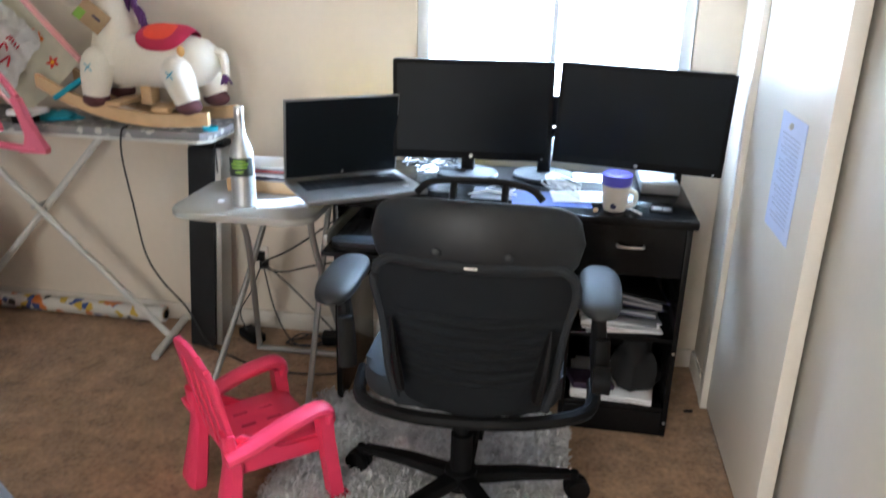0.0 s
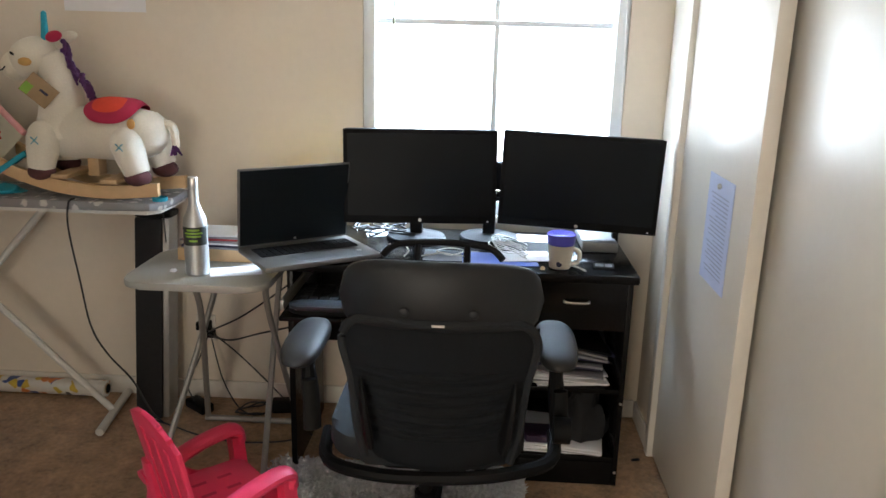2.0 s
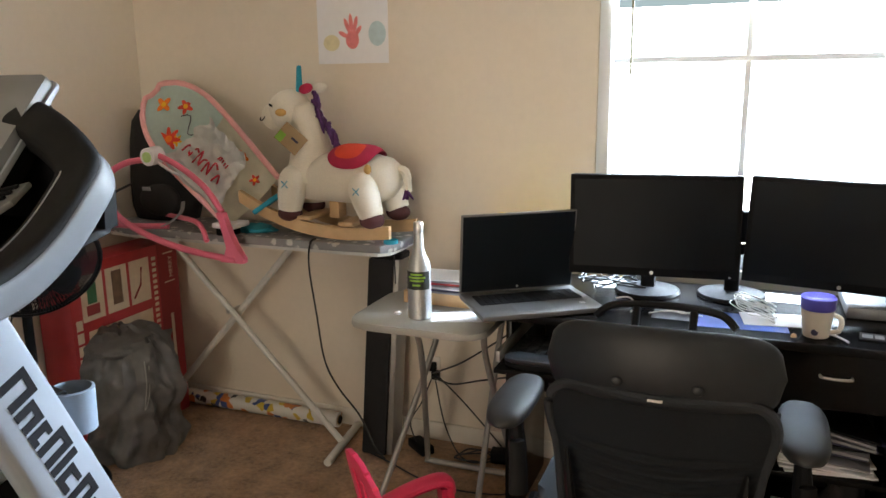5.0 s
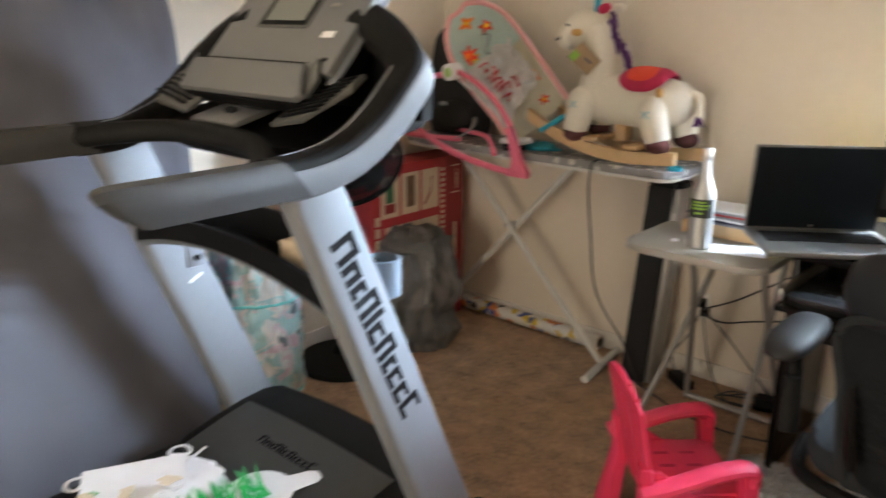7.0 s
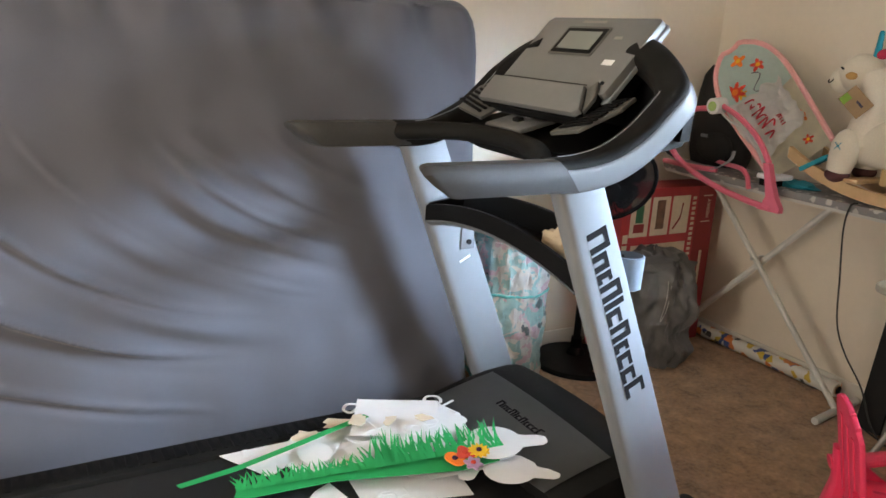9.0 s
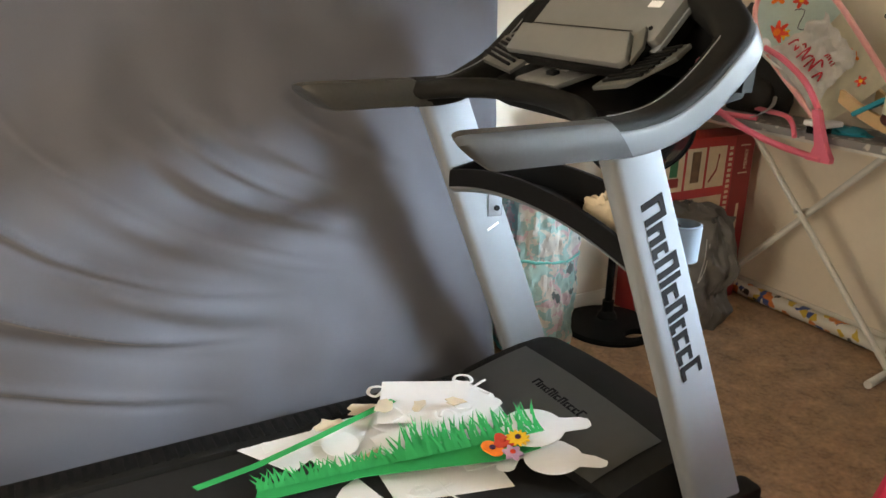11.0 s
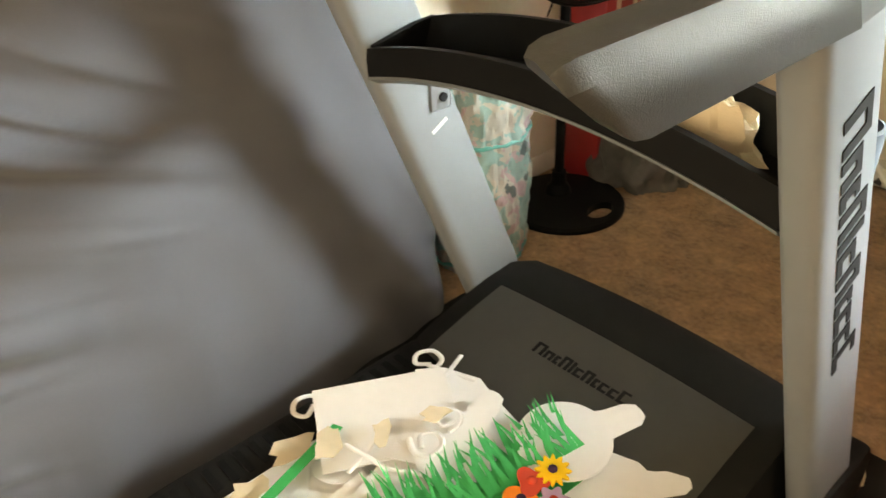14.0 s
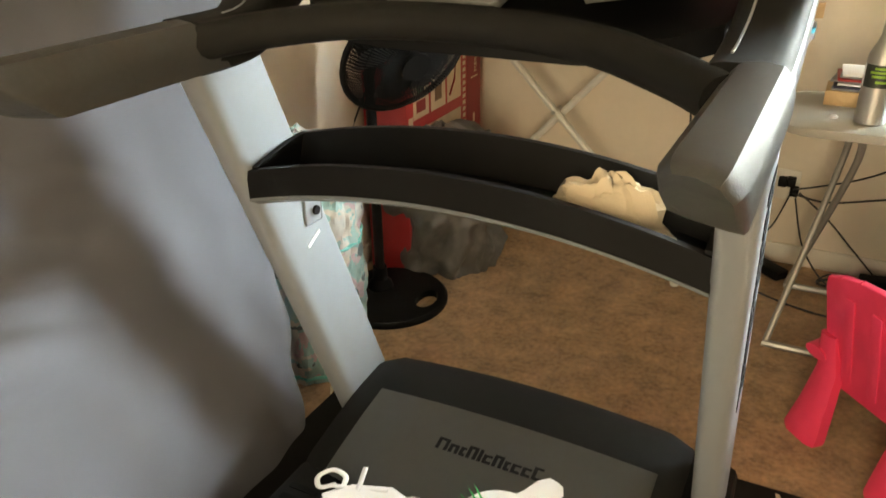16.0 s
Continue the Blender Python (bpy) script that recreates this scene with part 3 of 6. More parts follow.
    # cross bar between the grips
    bar = spline([(-1.085, 0.83, 1.106), (-1.15, 0.90, 1.110), (-1.27, 0.975, 1.120), (-1.43, 1.0, 1.126), (-1.59, 0.975, 1.126), (-1.70, 0.90, 1.118), (-1.77, 0.82, 1.106)], 5)
    part("cross_bar", tube(bar, 0.026, 12), BLACK_SOFT, t)
    # dash below the console
    part("dash", loft([[Vector((-1.44 + (x + 1.44) * w, y, z + dz)) for x, dz in ((-1.76, 0), (-1.76, -0.035), (-1.12, -0.035), (-1.12, 0))] for y, z, w in
                       ((1.01, 1.118, 0.45), (1.03, 1.122, 0.80), (1.08, 1.135, 0.98), (1.15, 1.155, 1.03), (1.30, 1.185, 1.03), (1.36, 1.20, 0.9))]), BLACK_PLASTIC, t)
    for cx, s in ((-1.215, 1), (-1.70, -1)):
        o = [(-0.085 * s, -0.075), (0.03 * s, -0.085), (0.085 * s, 0.02), (0.07 * s, 0.085), (-0.07 * s, 0.075)]
        m = Matrix.Translation((cx, 1.100, 1.205)) @ Euler((radians(26), radians(-12 * s), 0)).to_matrix().to_4x4()
        v = part("speaker_vent", prism(o, 0.0, 0.012, m, bevel=0.003), DARK_GREY, t)
        for i in range(8):
            q = -0.064 + i * 0.018
            part("slat", box(-0.06, 0.062, q, q + 0.008, 0.0121, 0.018, 0.001, m=m), BLACK_PLASTIC, v)
    m = Matrix.Translation((-1.49, 1.08, 1.160)) @ Euler((radians(14), 0, 0)).to_matrix().to_4x4()
    kp = part("key_plate", prism(rounded(-0.085, 0.085, -0.07, 0.09, 0.012), 0, 0.012, m, bevel=0.002), CONSOLE, t)
    part("label", box(-0.03, 0.015, 0.02, 0.034, 0.0121, 0.0127, 0, m=m), PAPER, kp, "small white label")
    part("safety_key", box(-0.015, 0.015, -0.02, 0.0, 0.0121, 0.022, 0.002, m=m), BLACK_PLASTIC, kp)
    # console: a slanted plate with a ledge along its foot
    cm = Matrix.Translation((-1.452, 1.210, 1.360)) @ Euler((radians(47.5), 0, 0)).to_matrix().to_4x4()
    con = part("console", prism(rounded(-0.232, 0.232, -0.130, 0.128, 0.014), -0.022, 0.0, cm, bevel=0.004), CONSOLE, t)
    part("console_edge", prism(rounded(-0.237, 0.237, -0.14, 0.133, 0.016), -0.034, -0.0225, cm, bevel=0.003), SILVER, con, "silver rim round the console")
    part("console_back", prism(rounded(-0.21, 0.21, -0.13, 0.11, 0.03), -0.085, -0.0345, cm, bevel=0.02), BLACK_PLASTIC, con)
    part("bezel", prism(rounded(-0.112, 0.075, -0.012, 0.092, 0.005), 0.0005, 0.003, cm, bevel=0.001), DARK_GREY, con)
    part("bezel_inset", prism(rounded(-0.105, 0.068, -0.005, 0.085, 0.004), 0.0031, 0.0036, cm), BLACK_PLASTIC, con)
    part("display", box(-0.090, 0.053, 0.008, 0.073, 0.0038, 0.0046, 0, m=cm), LCD, con, "blank grey display")
    part("mark", box(0.110, 0.140, 0.052, 0.062, 0.0004, 0.0012, 0, m=cm), TUBE_GREY, con)
    part("brand_bar", box(-0.07, 0.03, 0.108, 0.117, 0.0004, 0.0012, 0, m=cm), TUBE_GREY, con)
    part("sticker", box(0.140, 0.180, -0.036, -0.018, 0.0004, 0.0011, 0, m=cm), PAPER, con, "small white sticker")
    part("knob", tube([cm @ Vector((0.20, -0.095, 0)), cm @ Vector((0.20, -0.095, 0.004))], 0.005, 10), INK, con)
    part("seam", box(-0.231, 0.150, -0.108, -0.105, 0.0002, 0.0008, 0, m=cm), BLACK_PLASTIC, con)
    lm = cm @ Matrix.Translation((0, -0.128, 0.0))
    part("book_ledge", prism([(-0.226, -0.085), (0.208, -0.085), (0.222, -0.070), (0.175, 0.002), (-0.236, 0.002)], 0.004, 0.024, lm, bevel=0.004), CONSOLE, con, "grey tablet ledge")
    part("ledge_notch", prism([(0.180, 0.0), (0.228, -0.070), (0.228, -0.022), (0.195, 0.030)], 0.0005, 0.012, lm, bevel=0.002), DARK_GREY, con)
    part("ledge_underside", prism([(-0.222, -0.088), (0.212, -0.088), (0.215, 0.0), (-0.226, 0.0)], -0.030, 0.0035, lm, bevel=0.004), BLACK_PLASTIC, con)
    part("back_shell", loft([[Vector((x, y, z)) for y, z in ((1.268, 1.165), (1.30, 1.165), (1.305, zt), (1.275, zt))] for x, zt in ((-1.81, 1.25), (-1.74, 1.315), (-1.62, 1.350), (-1.28, 1.350), (-1.16, 1.315), (-1.088, 1.25))]), BLACK_PLASTIC, t, "black shell behind the console")
    part("console_neck", box(-1.60, -1.38, 1.20, 1.34, 1.17, 1.30, 0.02), BLACK_PLASTIC, t)
    return t


LCD = mat("lcd_grey", (0.20, 0.215, 0.20), 0.3, vary=0.03, bump=0)
treadmill()

# cloth in the tray, toy on the dash
CLOTH = mat("cream_cloth", (0.66, 0.55, 0.40), 0.9, vary=0.12, grain=20, bump=0.3, bump_scale=400)


def crumple(at, sx, sy, sz, seed, n=26):
    def f(u, v):
        a, b = 2 * math.pi * u, (v - 0.02) * 1.7
        r = 1 + 0.30 * wob(math.cos(a), math.sin(a), b * 1.4 + seed, 1.7) + 0.14 * wob(math.cos(a), math.sin(a), b + seed * 2, 4.5)
        return Vector((at[0] + sx * r * math.cos(a) * math.cos(b * 0.92), at[1] + sy * r * math.sin(a) * math.cos(b * 0.92), at[2] + max(0.0, sz * r * math.sin(b))))
    return surface(f, n, n // 2)


single("cloth", crumple((-1.245, 1.062, 0.842), 0.090, 0.030, 0.076, 3), CLOTH, "crumpled cream and beige cloth in the treadmill tray", "cloth", sharp=25)
single("pink_toy", crumple((-1.165, 1.255, 1.178), 0.045, 0.05, 0.06, 8, 16), ROSE, "small soft pink toy lying on the treadmill", "toy", sharp=60)


# ---- paper cut-outs on the belt ----
GREEN = mat("green_card", (0.02, 0.36, 0.10), 0.7, vary=0.08, bump=0.05)
CARDC = mat("cream_card", (0.66, 0.55, 0.40), 0.8, vary=0.08, bump=0.05)
RED_F, ORANGE_F, YELLOW_F, LILAC_F, DARK_F = (mat(n, c, 0.8, vary=0.1, bump=0.1) for n, c in (
    ("red_felt", (0.62, 0.06, 0.03)), ("orange_felt", (0.85, 0.22, 0.02)), ("yellow_felt", (0.85, 0.52, 0.02)), ("lilac_felt", (0.50, 0.33, 0.52)), ("dark_bead", (0.04, 0.01, 0.05))))


def place(x, y, z, turn, tilt=0.0, lean=0.0):
    return Matrix.Translation((x, y, z)) @ Euler((radians(tilt), radians(lean), radians(turn))).to_matrix().to_4x4()


def sheet_thing(name, outline, m, material, label, category="paper", thick=0.0012, group="paper cut-outs on the belt"):
    return single(name, prism(outline, 0, thick, m), material, label, category, group)


def disc(rx, ry, n=22):
    return [(rx * math.cos(2 * math.pi * i / n), ry * math.sin(2 * math.pi * i / n)) for i in range(n)]


def bunny(w, ears=(1.0, 2.05)):
    """A round head with long rounded ears."""
    pts = []
    for i in range(64):
        a = 2 * math.pi * i / 64
        r = 1.0 + sum(0.85 * math.exp(-((a - e) / 0.27) ** 4) for e in ears)
        pts.append((w * r * math.cos(a), w * 0.9 * r * math.sin(a)))
    return pts


def stroke(pts, r=0.0055, z=0.003):
    return tube([(x, y, z) for x, y in pts], r, 8, section=(1, 0.35))


Z = 0.1825
sheet_thing("card_sheet", [(-0.11, -0.19), (0.10, -0.20), (0.13, 0.16), (-0.10, 0.20)], place(-1.64, 0.66, Z, 12), CARDC, "cream card sheet under the white paper shapes")
sheet_thing("paper_sheet", [(-0.09, -0.10), (0.10, -0.09), (0.09, 0.12), (-0.10, 0.10)], place(-1.705, 0.425, Z + 0.004, 28), PAPER, "loose sheet of white paper")
sheet_thing("paper_sheet", [(-0.10, -0.13), (0.10, -0.12), (0.10, 0.14), (-0.09, 0.13)], place(-1.66, 0.81, Z + 0.060, -32, 5, 6), PAPER, "loose white paper sheet with curling corner")
sheet_thing("paper_sheet", [(-0.13, -0.13), (0.10, -0.13), (0.11, 0.10), (-0.11, 0.12)], place(-1.53, 0.93, Z + 0.052, 28, 1, 2), PAPER, "loose sheet of white paper")
sheet_thing("paper_sheet", [(-0.09, -0.16), (0.09, -0.15), (0.08, 0.16), (-0.10, 0.15)], place(-1.66, 0.60, Z + 0.006, 14, 1, 2), PAPER, "loose sheet of white paper")
sheet_thing("paper_sheet", [(-0.07, -0.16), (0.07, -0.13), (0.06, 0.17), (-0.08, 0.15)], place(-1.375, 0.72, Z + 0.003, -16), PAPER, "white paper sheet under the paper grass")
for dx, dy, dz, turn in ((0.0, 0.0, 0.012, 10), (0.04, -0.03, 0.022, -24), (-0.05, 0.01, 0.030, 50), (0.09, 0.02, 0.038, -8), (0.02, -0.08, 0.044, 18)):
    sheet_thing("paper_sheet", [(-0.11, -0.12), (0.10, -0.11), (0.09, 0.11), (-0.10, 0.12)], place(-1.51 + dx, 0.87 + dy, Z + dz, turn), PAPER, "white paper sheet in the heap on the belt")
sheet_thing("paper_shape", bunny(0.085, (2.3,)), place(-1.505, 0.85, Z + 0.066, -30, 3, 3), PAPER, "white paper rabbit head cut-out")
sheet_thing("paper_shape", bunny(0.094, (2.05,)), place(-1.372, 0.988, Z + 0.082, -50, 1, 0), PAPER, "white paper rabbit head cut-out")
sheet_thing("paper_shape", bunny(0.080, (2.05,)), place(-1.262, 0.975, Z + 0.060, -70, 1), PAPER, "white paper rabbit head cut-out")
sheet_thing("paper_shape", bunny(0.075), place(-1.375, 0.93, Z + 0.044, -98, 2), PAPER, "white paper rabbit head cut-out")
sheet_thing("paper_sheet", [(-0.07, -0.09), (0.08, -0.08), (0.07, 0.10), (-0.08, 0.08)], place(-1.70, 0.57, Z + 0.010, 48, 0, 0), PAPER, "loose sheet of white paper")
sheet_thing("paper_shape", disc(0.055, 0.048), place(-1.62, 0.54, Z + 0.020, 10, 5, 3), PAPER, "small round white paper disc")
sheet_thing("paper_shape", disc(0.050, 0.050), place(-1.66, 0.70, Z + 0.020, 10, -4, 3), PAPER, "small round white paper disc")
sheet_thing("paper_shape", [(0, 0), (0.10, -0.03), (0.12, 0.06), (0.03, 0.09)], place(-1.60, 0.62, Z + 0.026, 20, 8, 5), PAPER, "white folded paper scrap")
sheet_thing("paper_shape", [(-0.065, -0.06), (-0.01, -0.055), (0.04, -0.03), (0.062, 0.012), (0.05, 0.055), (0.01, 0.065), (-0.05, 0.03)], place(-1.405, 0.49, Z + 0.006, -70, 3), PAPER, "white paper teardrop with a curled edge")
sheet_thing("paper_shape", disc(0.035, 0.03), place(-1.375, 0.52, Z + 0.007, 60), PAPER, "small round white paper disc")
sheet_thing("paper_shape", disc(0.008, 0.014, 12), place(-1.355, 0.535, Z + 0.010, 60), INK, "small black paper oval")


scraps = random.Random(17)
for dx, dy, dz, size in ((-1.672, 0.690, 0.069, 0.036), (-1.615, 0.775, 0.078, 0.030), (-1.575, 0.865, 0.088, 0.026), (-1.705, 0.545, 0.030, 0.042), (-1.735, 0.650, 0.034, 0.045)):
    o = [(size * scraps.uniform(0.55, 1.5) * math.cos(2 * math.pi * n / 11), size * scraps.uniform(0.4, 0.9) * math.sin(2 * math.pi * n / 11)) for n in range(11)]
    sheet_thing("card_scrap", o, place(dx, dy, Z + dz, scraps.uniform(0, 180), 5, 5), CARDC, "small cream card scrap among the white paper")


def paper_swirl(x, y, z, turn, size=1.0):
    bm = stroke(spline([(0.0, 0.0), (0.03, 0.02), (0.035, 0.05), (0.005, 0.065), (-0.02, 0.045), (-0.01, 0.02), (0.02, 0.03)], 5))
    bm.transform(place(x, y, z, turn, 6) @ Matrix.Scale(size, 4))
    return single("paper_swirl", bm, PAPER, "curled white paper strip cut-out", "paper", "paper cut-outs on the belt")


def paper_cross(x, y, z, turn, size=1.0):
    bm = stroke([(-0.045, -0.03), (0, 0), (0.045, 0.035)])
    bm2 = stroke([(-0.03, 0.04), (0.0, 0.0), (0.03, -0.05), (0.10, -0.10)], z=0.008)
    me = bpy.data.meshes.new("strip")
    bm2.to_mesh(me)
    bm2.free()
    bm.from_mesh(me)
    bpy.data.meshes.remove(me)
    bm.transform(place(x, y, z, turn, 6) @ Matrix.Scale(size, 4))
    return single("paper_cross", bm, PAPER, "white paper strips crossed like an x", "paper", "paper cut-outs on the belt")


paper_swirl(-1.725, 0.945, Z + 0.044, 20)
paper_cross(-1.665, 0.985, Z + 0.052, -20)
paper_swirl(-1.57, 0.80, Z + 0.074, -60, 1.0)
paper_cross(-1.60, 0.72, Z + 0.068, 70, 0.8)
paper_swirl(-1.37, 0.66, Z + 0.010, -120, 0.9)
paper_cross(-1.34, 0.70, Z + 0.010, 60, 0.5)
paper_swirl(-1.53, 0.86, Z + 0.076, 60, 0.8)
sheet_thing("paper_shape", [(0.0, -0.01), (0.05, -0.015), (0.05, 0.0), (0.0, 0.005)], place(-1.74, 0.37, Z + 0.006, 0), PAPER, "narrow white paper strip")
paper_swirl(-1.775, 0.735, Z + 0.024, 100, 1.0)

# green paper grass with felt flowers
grass = thing("paper_grass", "strip of green card cut into grass with felt flowers", "paper craft", (-1.46, 0.67, Z + 0.03))
gm = place(-1.455, 0.655, Z + 0.044, 77, 0, -4.5)
part("band", prism([(-0.385, -0.055), (-0.117, -0.045), (0.05, -0.072), (0.22, -0.100), (0.335, -0.085), (0.36, -0.03), (0.30, 0.022), (0.02, 0.028), (-0.37, 0.004)], 0, 0.0015, gm), GREEN, grass)
blades = bmesh.new()
for row, zz in ((0, 0.002), (1, 0.010), (2, 0.016)):
    for i in range(72):
        x = -0.37 + 0.73 * i / 71 + rng.uniform(-0.005, 0.005)
        big = x > -0.02
        if row == 2 and not big:
            continue
        hgt = rng.uniform(0.045, 0.085) if big else rng.uniform(0.028, 0.05)
        if 0.01 < x < 0.06:
            hgt *= 1.45
        lean = rng.uniform(-0.032, 0.020)
        y0 = (0.0, -0.024, -0.05)[row] + (0.012 if big else -0.002)
        rise = rng.uniform(0.012, 0.035) * (1.3 if big else 0.8)
        ps = []
        for s in (0.0, 0.35, 0.7, 1.0):
            hw = 0.0060 * (1 - s) ** 0.7 + 0.0003
            ps.append((x + lean * s * s, y0 + hgt * s, zz + rise * s * s, hw))
        vs = [[blades.verts.new(gm @ Vector((a + k * h, b, c))) for k in (-1, 1)] for a, b, c, h in ps]
        for p, q in zip(vs, vs[1:]):
            blades.faces.new((p[0], p[1], q[1], q[0]))
part("grass_blades", blades, GREEN, grass, kind="stuff")
strip_pts = [(-1.595, 0.155), (-1.60, 0.30), (-1.635, 0.48), (-1.70, 0.735)]
single("paper_strip", loft([[Vector((x - 0.010, y - 0.004, Z + 0.024 + 0.012 * i)), Vector((x + 0.010, y + 0.004, Z + 0.024 + 0.012 * i)), Vector((x + 0.010, y + 0.004, Z + 0.0255 + 0.012 * i)), Vector((x - 0.010, y - 0.004, Z + 0.0255 + 0.012 * i))] for i, (x, y) in enumerate(strip_pts)]), GREEN,
       "long narrow strip of green card", "paper", "paper cut-outs on the belt")


def felt_flower(x, y, z, r, petals, material, centre, label):
    f = thing("felt_flower", label, "felt flower", (x, y, z), "felt flowers on the paper grass")
    o = [(r * (0.86 + 0.18 * math.cos(petals * a)) * math.cos(a), r * (0.86 + 0.18 * math.cos(petals * a)) * math.sin(a)) for a in (2 * math.pi * i / 60 for i in range(60))]
    part("petals", prism(o, 0, 0.005, place(x, y, z, rng.uniform(0, 60), 6, 5)), material, f)
    part("centre", ball((x, y, z + 0.006), r * 0.28, r * 0.28, r * 0.2, seg=12, rings=8), centre, f)


felt_flower(-1.345, 0.875, Z + 0.086, 0.030, 3, RED_F, RED_F, "red felt flower with a red bead")
felt_flower(-1.335, 0.915, Z + 0.090, 0.030, 12, YELLOW_F, DARK_F, "yellow felt daisy with a dark centre")
felt_flower(-1.335, 0.838, Z + 0.082, 0.030, 2, ORANGE_F, DARK_F, "orange felt flower with a dark bead")
felt_flower(-1.298, 0.875, Z + 0.080, 0.027, 6, LILAC_F, RED_F, "lilac felt flower with red bead")


# ---- blind ----
BLIND = mat("blind_vinyl", (0.62, 0.57, 0.47), 0.55, vary=0.06, bump=0.05)
bl = thing("window_blind", "cream vinyl blind pulled up, stacked slats, hanging wand", "blind", (0.015, WALL_Y - 0.03, 1.69))
part("headrail", box(-0.47, 0.50, WALL_Y - 0.045, WALL_Y - 0.004, 1.99, 2.03, 0.004), BLIND, bl)
for i in range(34):
    z = 1.705 + i * 0.0083
    part("slat", box(-0.465, 0.495, WALL_Y - 0.048, WALL_Y - 0.004, z, z + 0.0028, 0.0), BLIND, bl)
part("bottom_rail", box(-0.468, 0.498, WALL_Y - 0.045, WALL_Y - 0.006, 1.684, 1.703, 0.004), BLIND, bl)
part("wand", tube([(-0.337, WALL_Y - 0.055, 1.99), (-0.337, WALL_Y - 0.055, 1.443)], 0.0042, 8), mat("clear_wand", (0.30, 0.32, 0.22), 0.3, vary=0.05, bump=0), bl)
part("pull_cord", tube(spline([(0.452, WALL_Y - 0.05, 1.98), (0.462, WALL_Y - 0.05, 1.5), (0.475, WALL_Y - 0.045, 1.1), (0.487, WALL_Y - 0.04, 0.86)], 4), 0.0018, 6), PAPER, bl)

# ---- desk and drawer unit ----
desk = thing("desk", "black laminate computer desk with a pulled-out keyboard tray", "desk", (-0.24, 2.57, 0))
part("desktop", box(-0.635, 0.482, 2.295, 2.825, 0.722, 0.750, 0.006), DESK, desk)
part("side_panel", box(-0.622, -0.602, 2.36, 2.80, 0.0, 0.721, 0.002), DESK, desk)
part("back_panel", box(-0.601, 0.128, 2.785, 2.80, 0.30, 0.721, 0.002), DESK, desk)
kt = part("keyboard_tray", box(-0.585, 0.105, 2.115, 2.44, 0.625, 0.640, 0.004), DESK, desk)
for x in (-0.598, 0.112):
    part("slide_rail", box(x - 0.006, x + 0.006, 2.20, 2.72, 0.626, 0.66, 0.001), TUBE_GREY, kt)
unit = thing("drawer_unit", "black laminate drawer unit with open shelves full of papers", "drawer unit", (0.303, 2.58, 0))
for nm, a in (("side_panel", (0.130, 0.146, 2.352, 2.80, 0, 0.720)), ("side_panel", (0.460, 0.476, 2.352, 2.80, 0, 0.720)), ("back_panel", (0.1465, 0.4595, 2.785, 2.80, 0, 0.720)),
              ("shelf", (0.1465, 0.4595, 2.358, 2.784, 0.330, 0.345)), ("bottom_shelf", (0.1465, 0.4595, 2.358, 2.784, 0.085, 0.100)), ("kick_board", (0.1465, 0.4595, 2.354, 2.37, 0.0, 0.0845)),
              ("drawer_box", (0.150, 0.456, 2.37, 2.76, 0.565, 0.70))):
    part(nm, box(*a, 0.0015), DESK, unit)
dr = part("drawer_front", box(0.149, 0.457, 2.346, 2.3695, 0.552, 0.716, 0.003), DESK, unit)
part("handle", tube(spline([(0.262, 2.345, 0.648), (0.266, 2.330, 0.648), (0.30, 2.325, 0.648), (0.335, 2.330, 0.648), (0.339, 2.345, 0.648)], 4), 0.0042, 8), CHROME, dr, "slim chrome bar handle")
for z in (0.30, 0.05):
    part("screw_cap", tube([(0.468, 2.353, z), (0.468, 2.349, z)], 0.005, 10), CHROME, unit)

# papers on the shelves
NAVY = mat("navy_card", (0.02, 0.02, 0.06), 0.6)
GREYP = mat("grey_magazine", (0.25, 0.25, 0.27), 0.5, vary=0.2)
rs = random.Random(11)


def sheaf(x0, x1, y0, y1, z, n, mats, tilt, label, group, step=0.008):
    s = thing("paper_stack", label, "papers", ((x0 + x1) / 2, (y0 + y1) / 2, z), group)
    for i in range(n):
        m = place((x0 + x1) / 2 + rs.uniform(-0.008, 0.008), (y0 + y1) / 2 + rs.uniform(-0.012, 0.012), z + i * step, rs.uniform(-9, 9), 0, tilt * i / max(1, n - 1))
        part("folder", box(-(x1 - x0) / 2, (x1 - x0) / 2, -(y1 - y0) / 2, (y1 - y0) / 2, 0.0, step * 0.8, 0.001, m=m), mats[i % len(mats)], s)
    return s


sheaf(0.18, 0.42, 2.37, 2.62, 0.347, 7, [PAPER, PAPER, GREYP, PAPER], 3, "stack of loose white papers on the shelf", "papers in the drawer unit", 0.006)
sheaf(0.19, 0.43, 2.40, 2.66, 0.398, 8, [NAVY, GREYP, BLACK_PLASTIC, NAVY, GREYP], 12, "slipping stack of dark folders and magazines", "papers in the drawer unit", 0.010)
sheaf(0.17, 0.43, 2.36, 2.60, 0.102, 5, [PAPER, GREYP, PAPER, PAPER], 2, "stack of papers on the bottom shelf", "papers in the drawer unit", 0.005)
single("shelf_bag", crumple((0.37, 2.48, 0.128), 0.075, 0.07, 0.17, 5, 22), FABRIC_BLACK, "crumpled black cloth bag on the bottom shelf", "bag", sharp=40)
single("toy_book", box(-0.07, 0.07, -0.05, 0.05, 0, 0.022, 0.002, m=place(0.225, 2.43, 0.13, 15, 0, 8)), mat("plum_card", (0.03, 0.015, 0.04), 0.6), "dark plum coloured box on the papers", "box")
single("carpet_scrap", tube(spline([(0.56, 2.52, 0.004), (0.575, 2.51, 0.012), (0.585, 2.525, 0.004)], 4), 0.005, 6), INK, "small dark scrap on the carpet", "scrap")


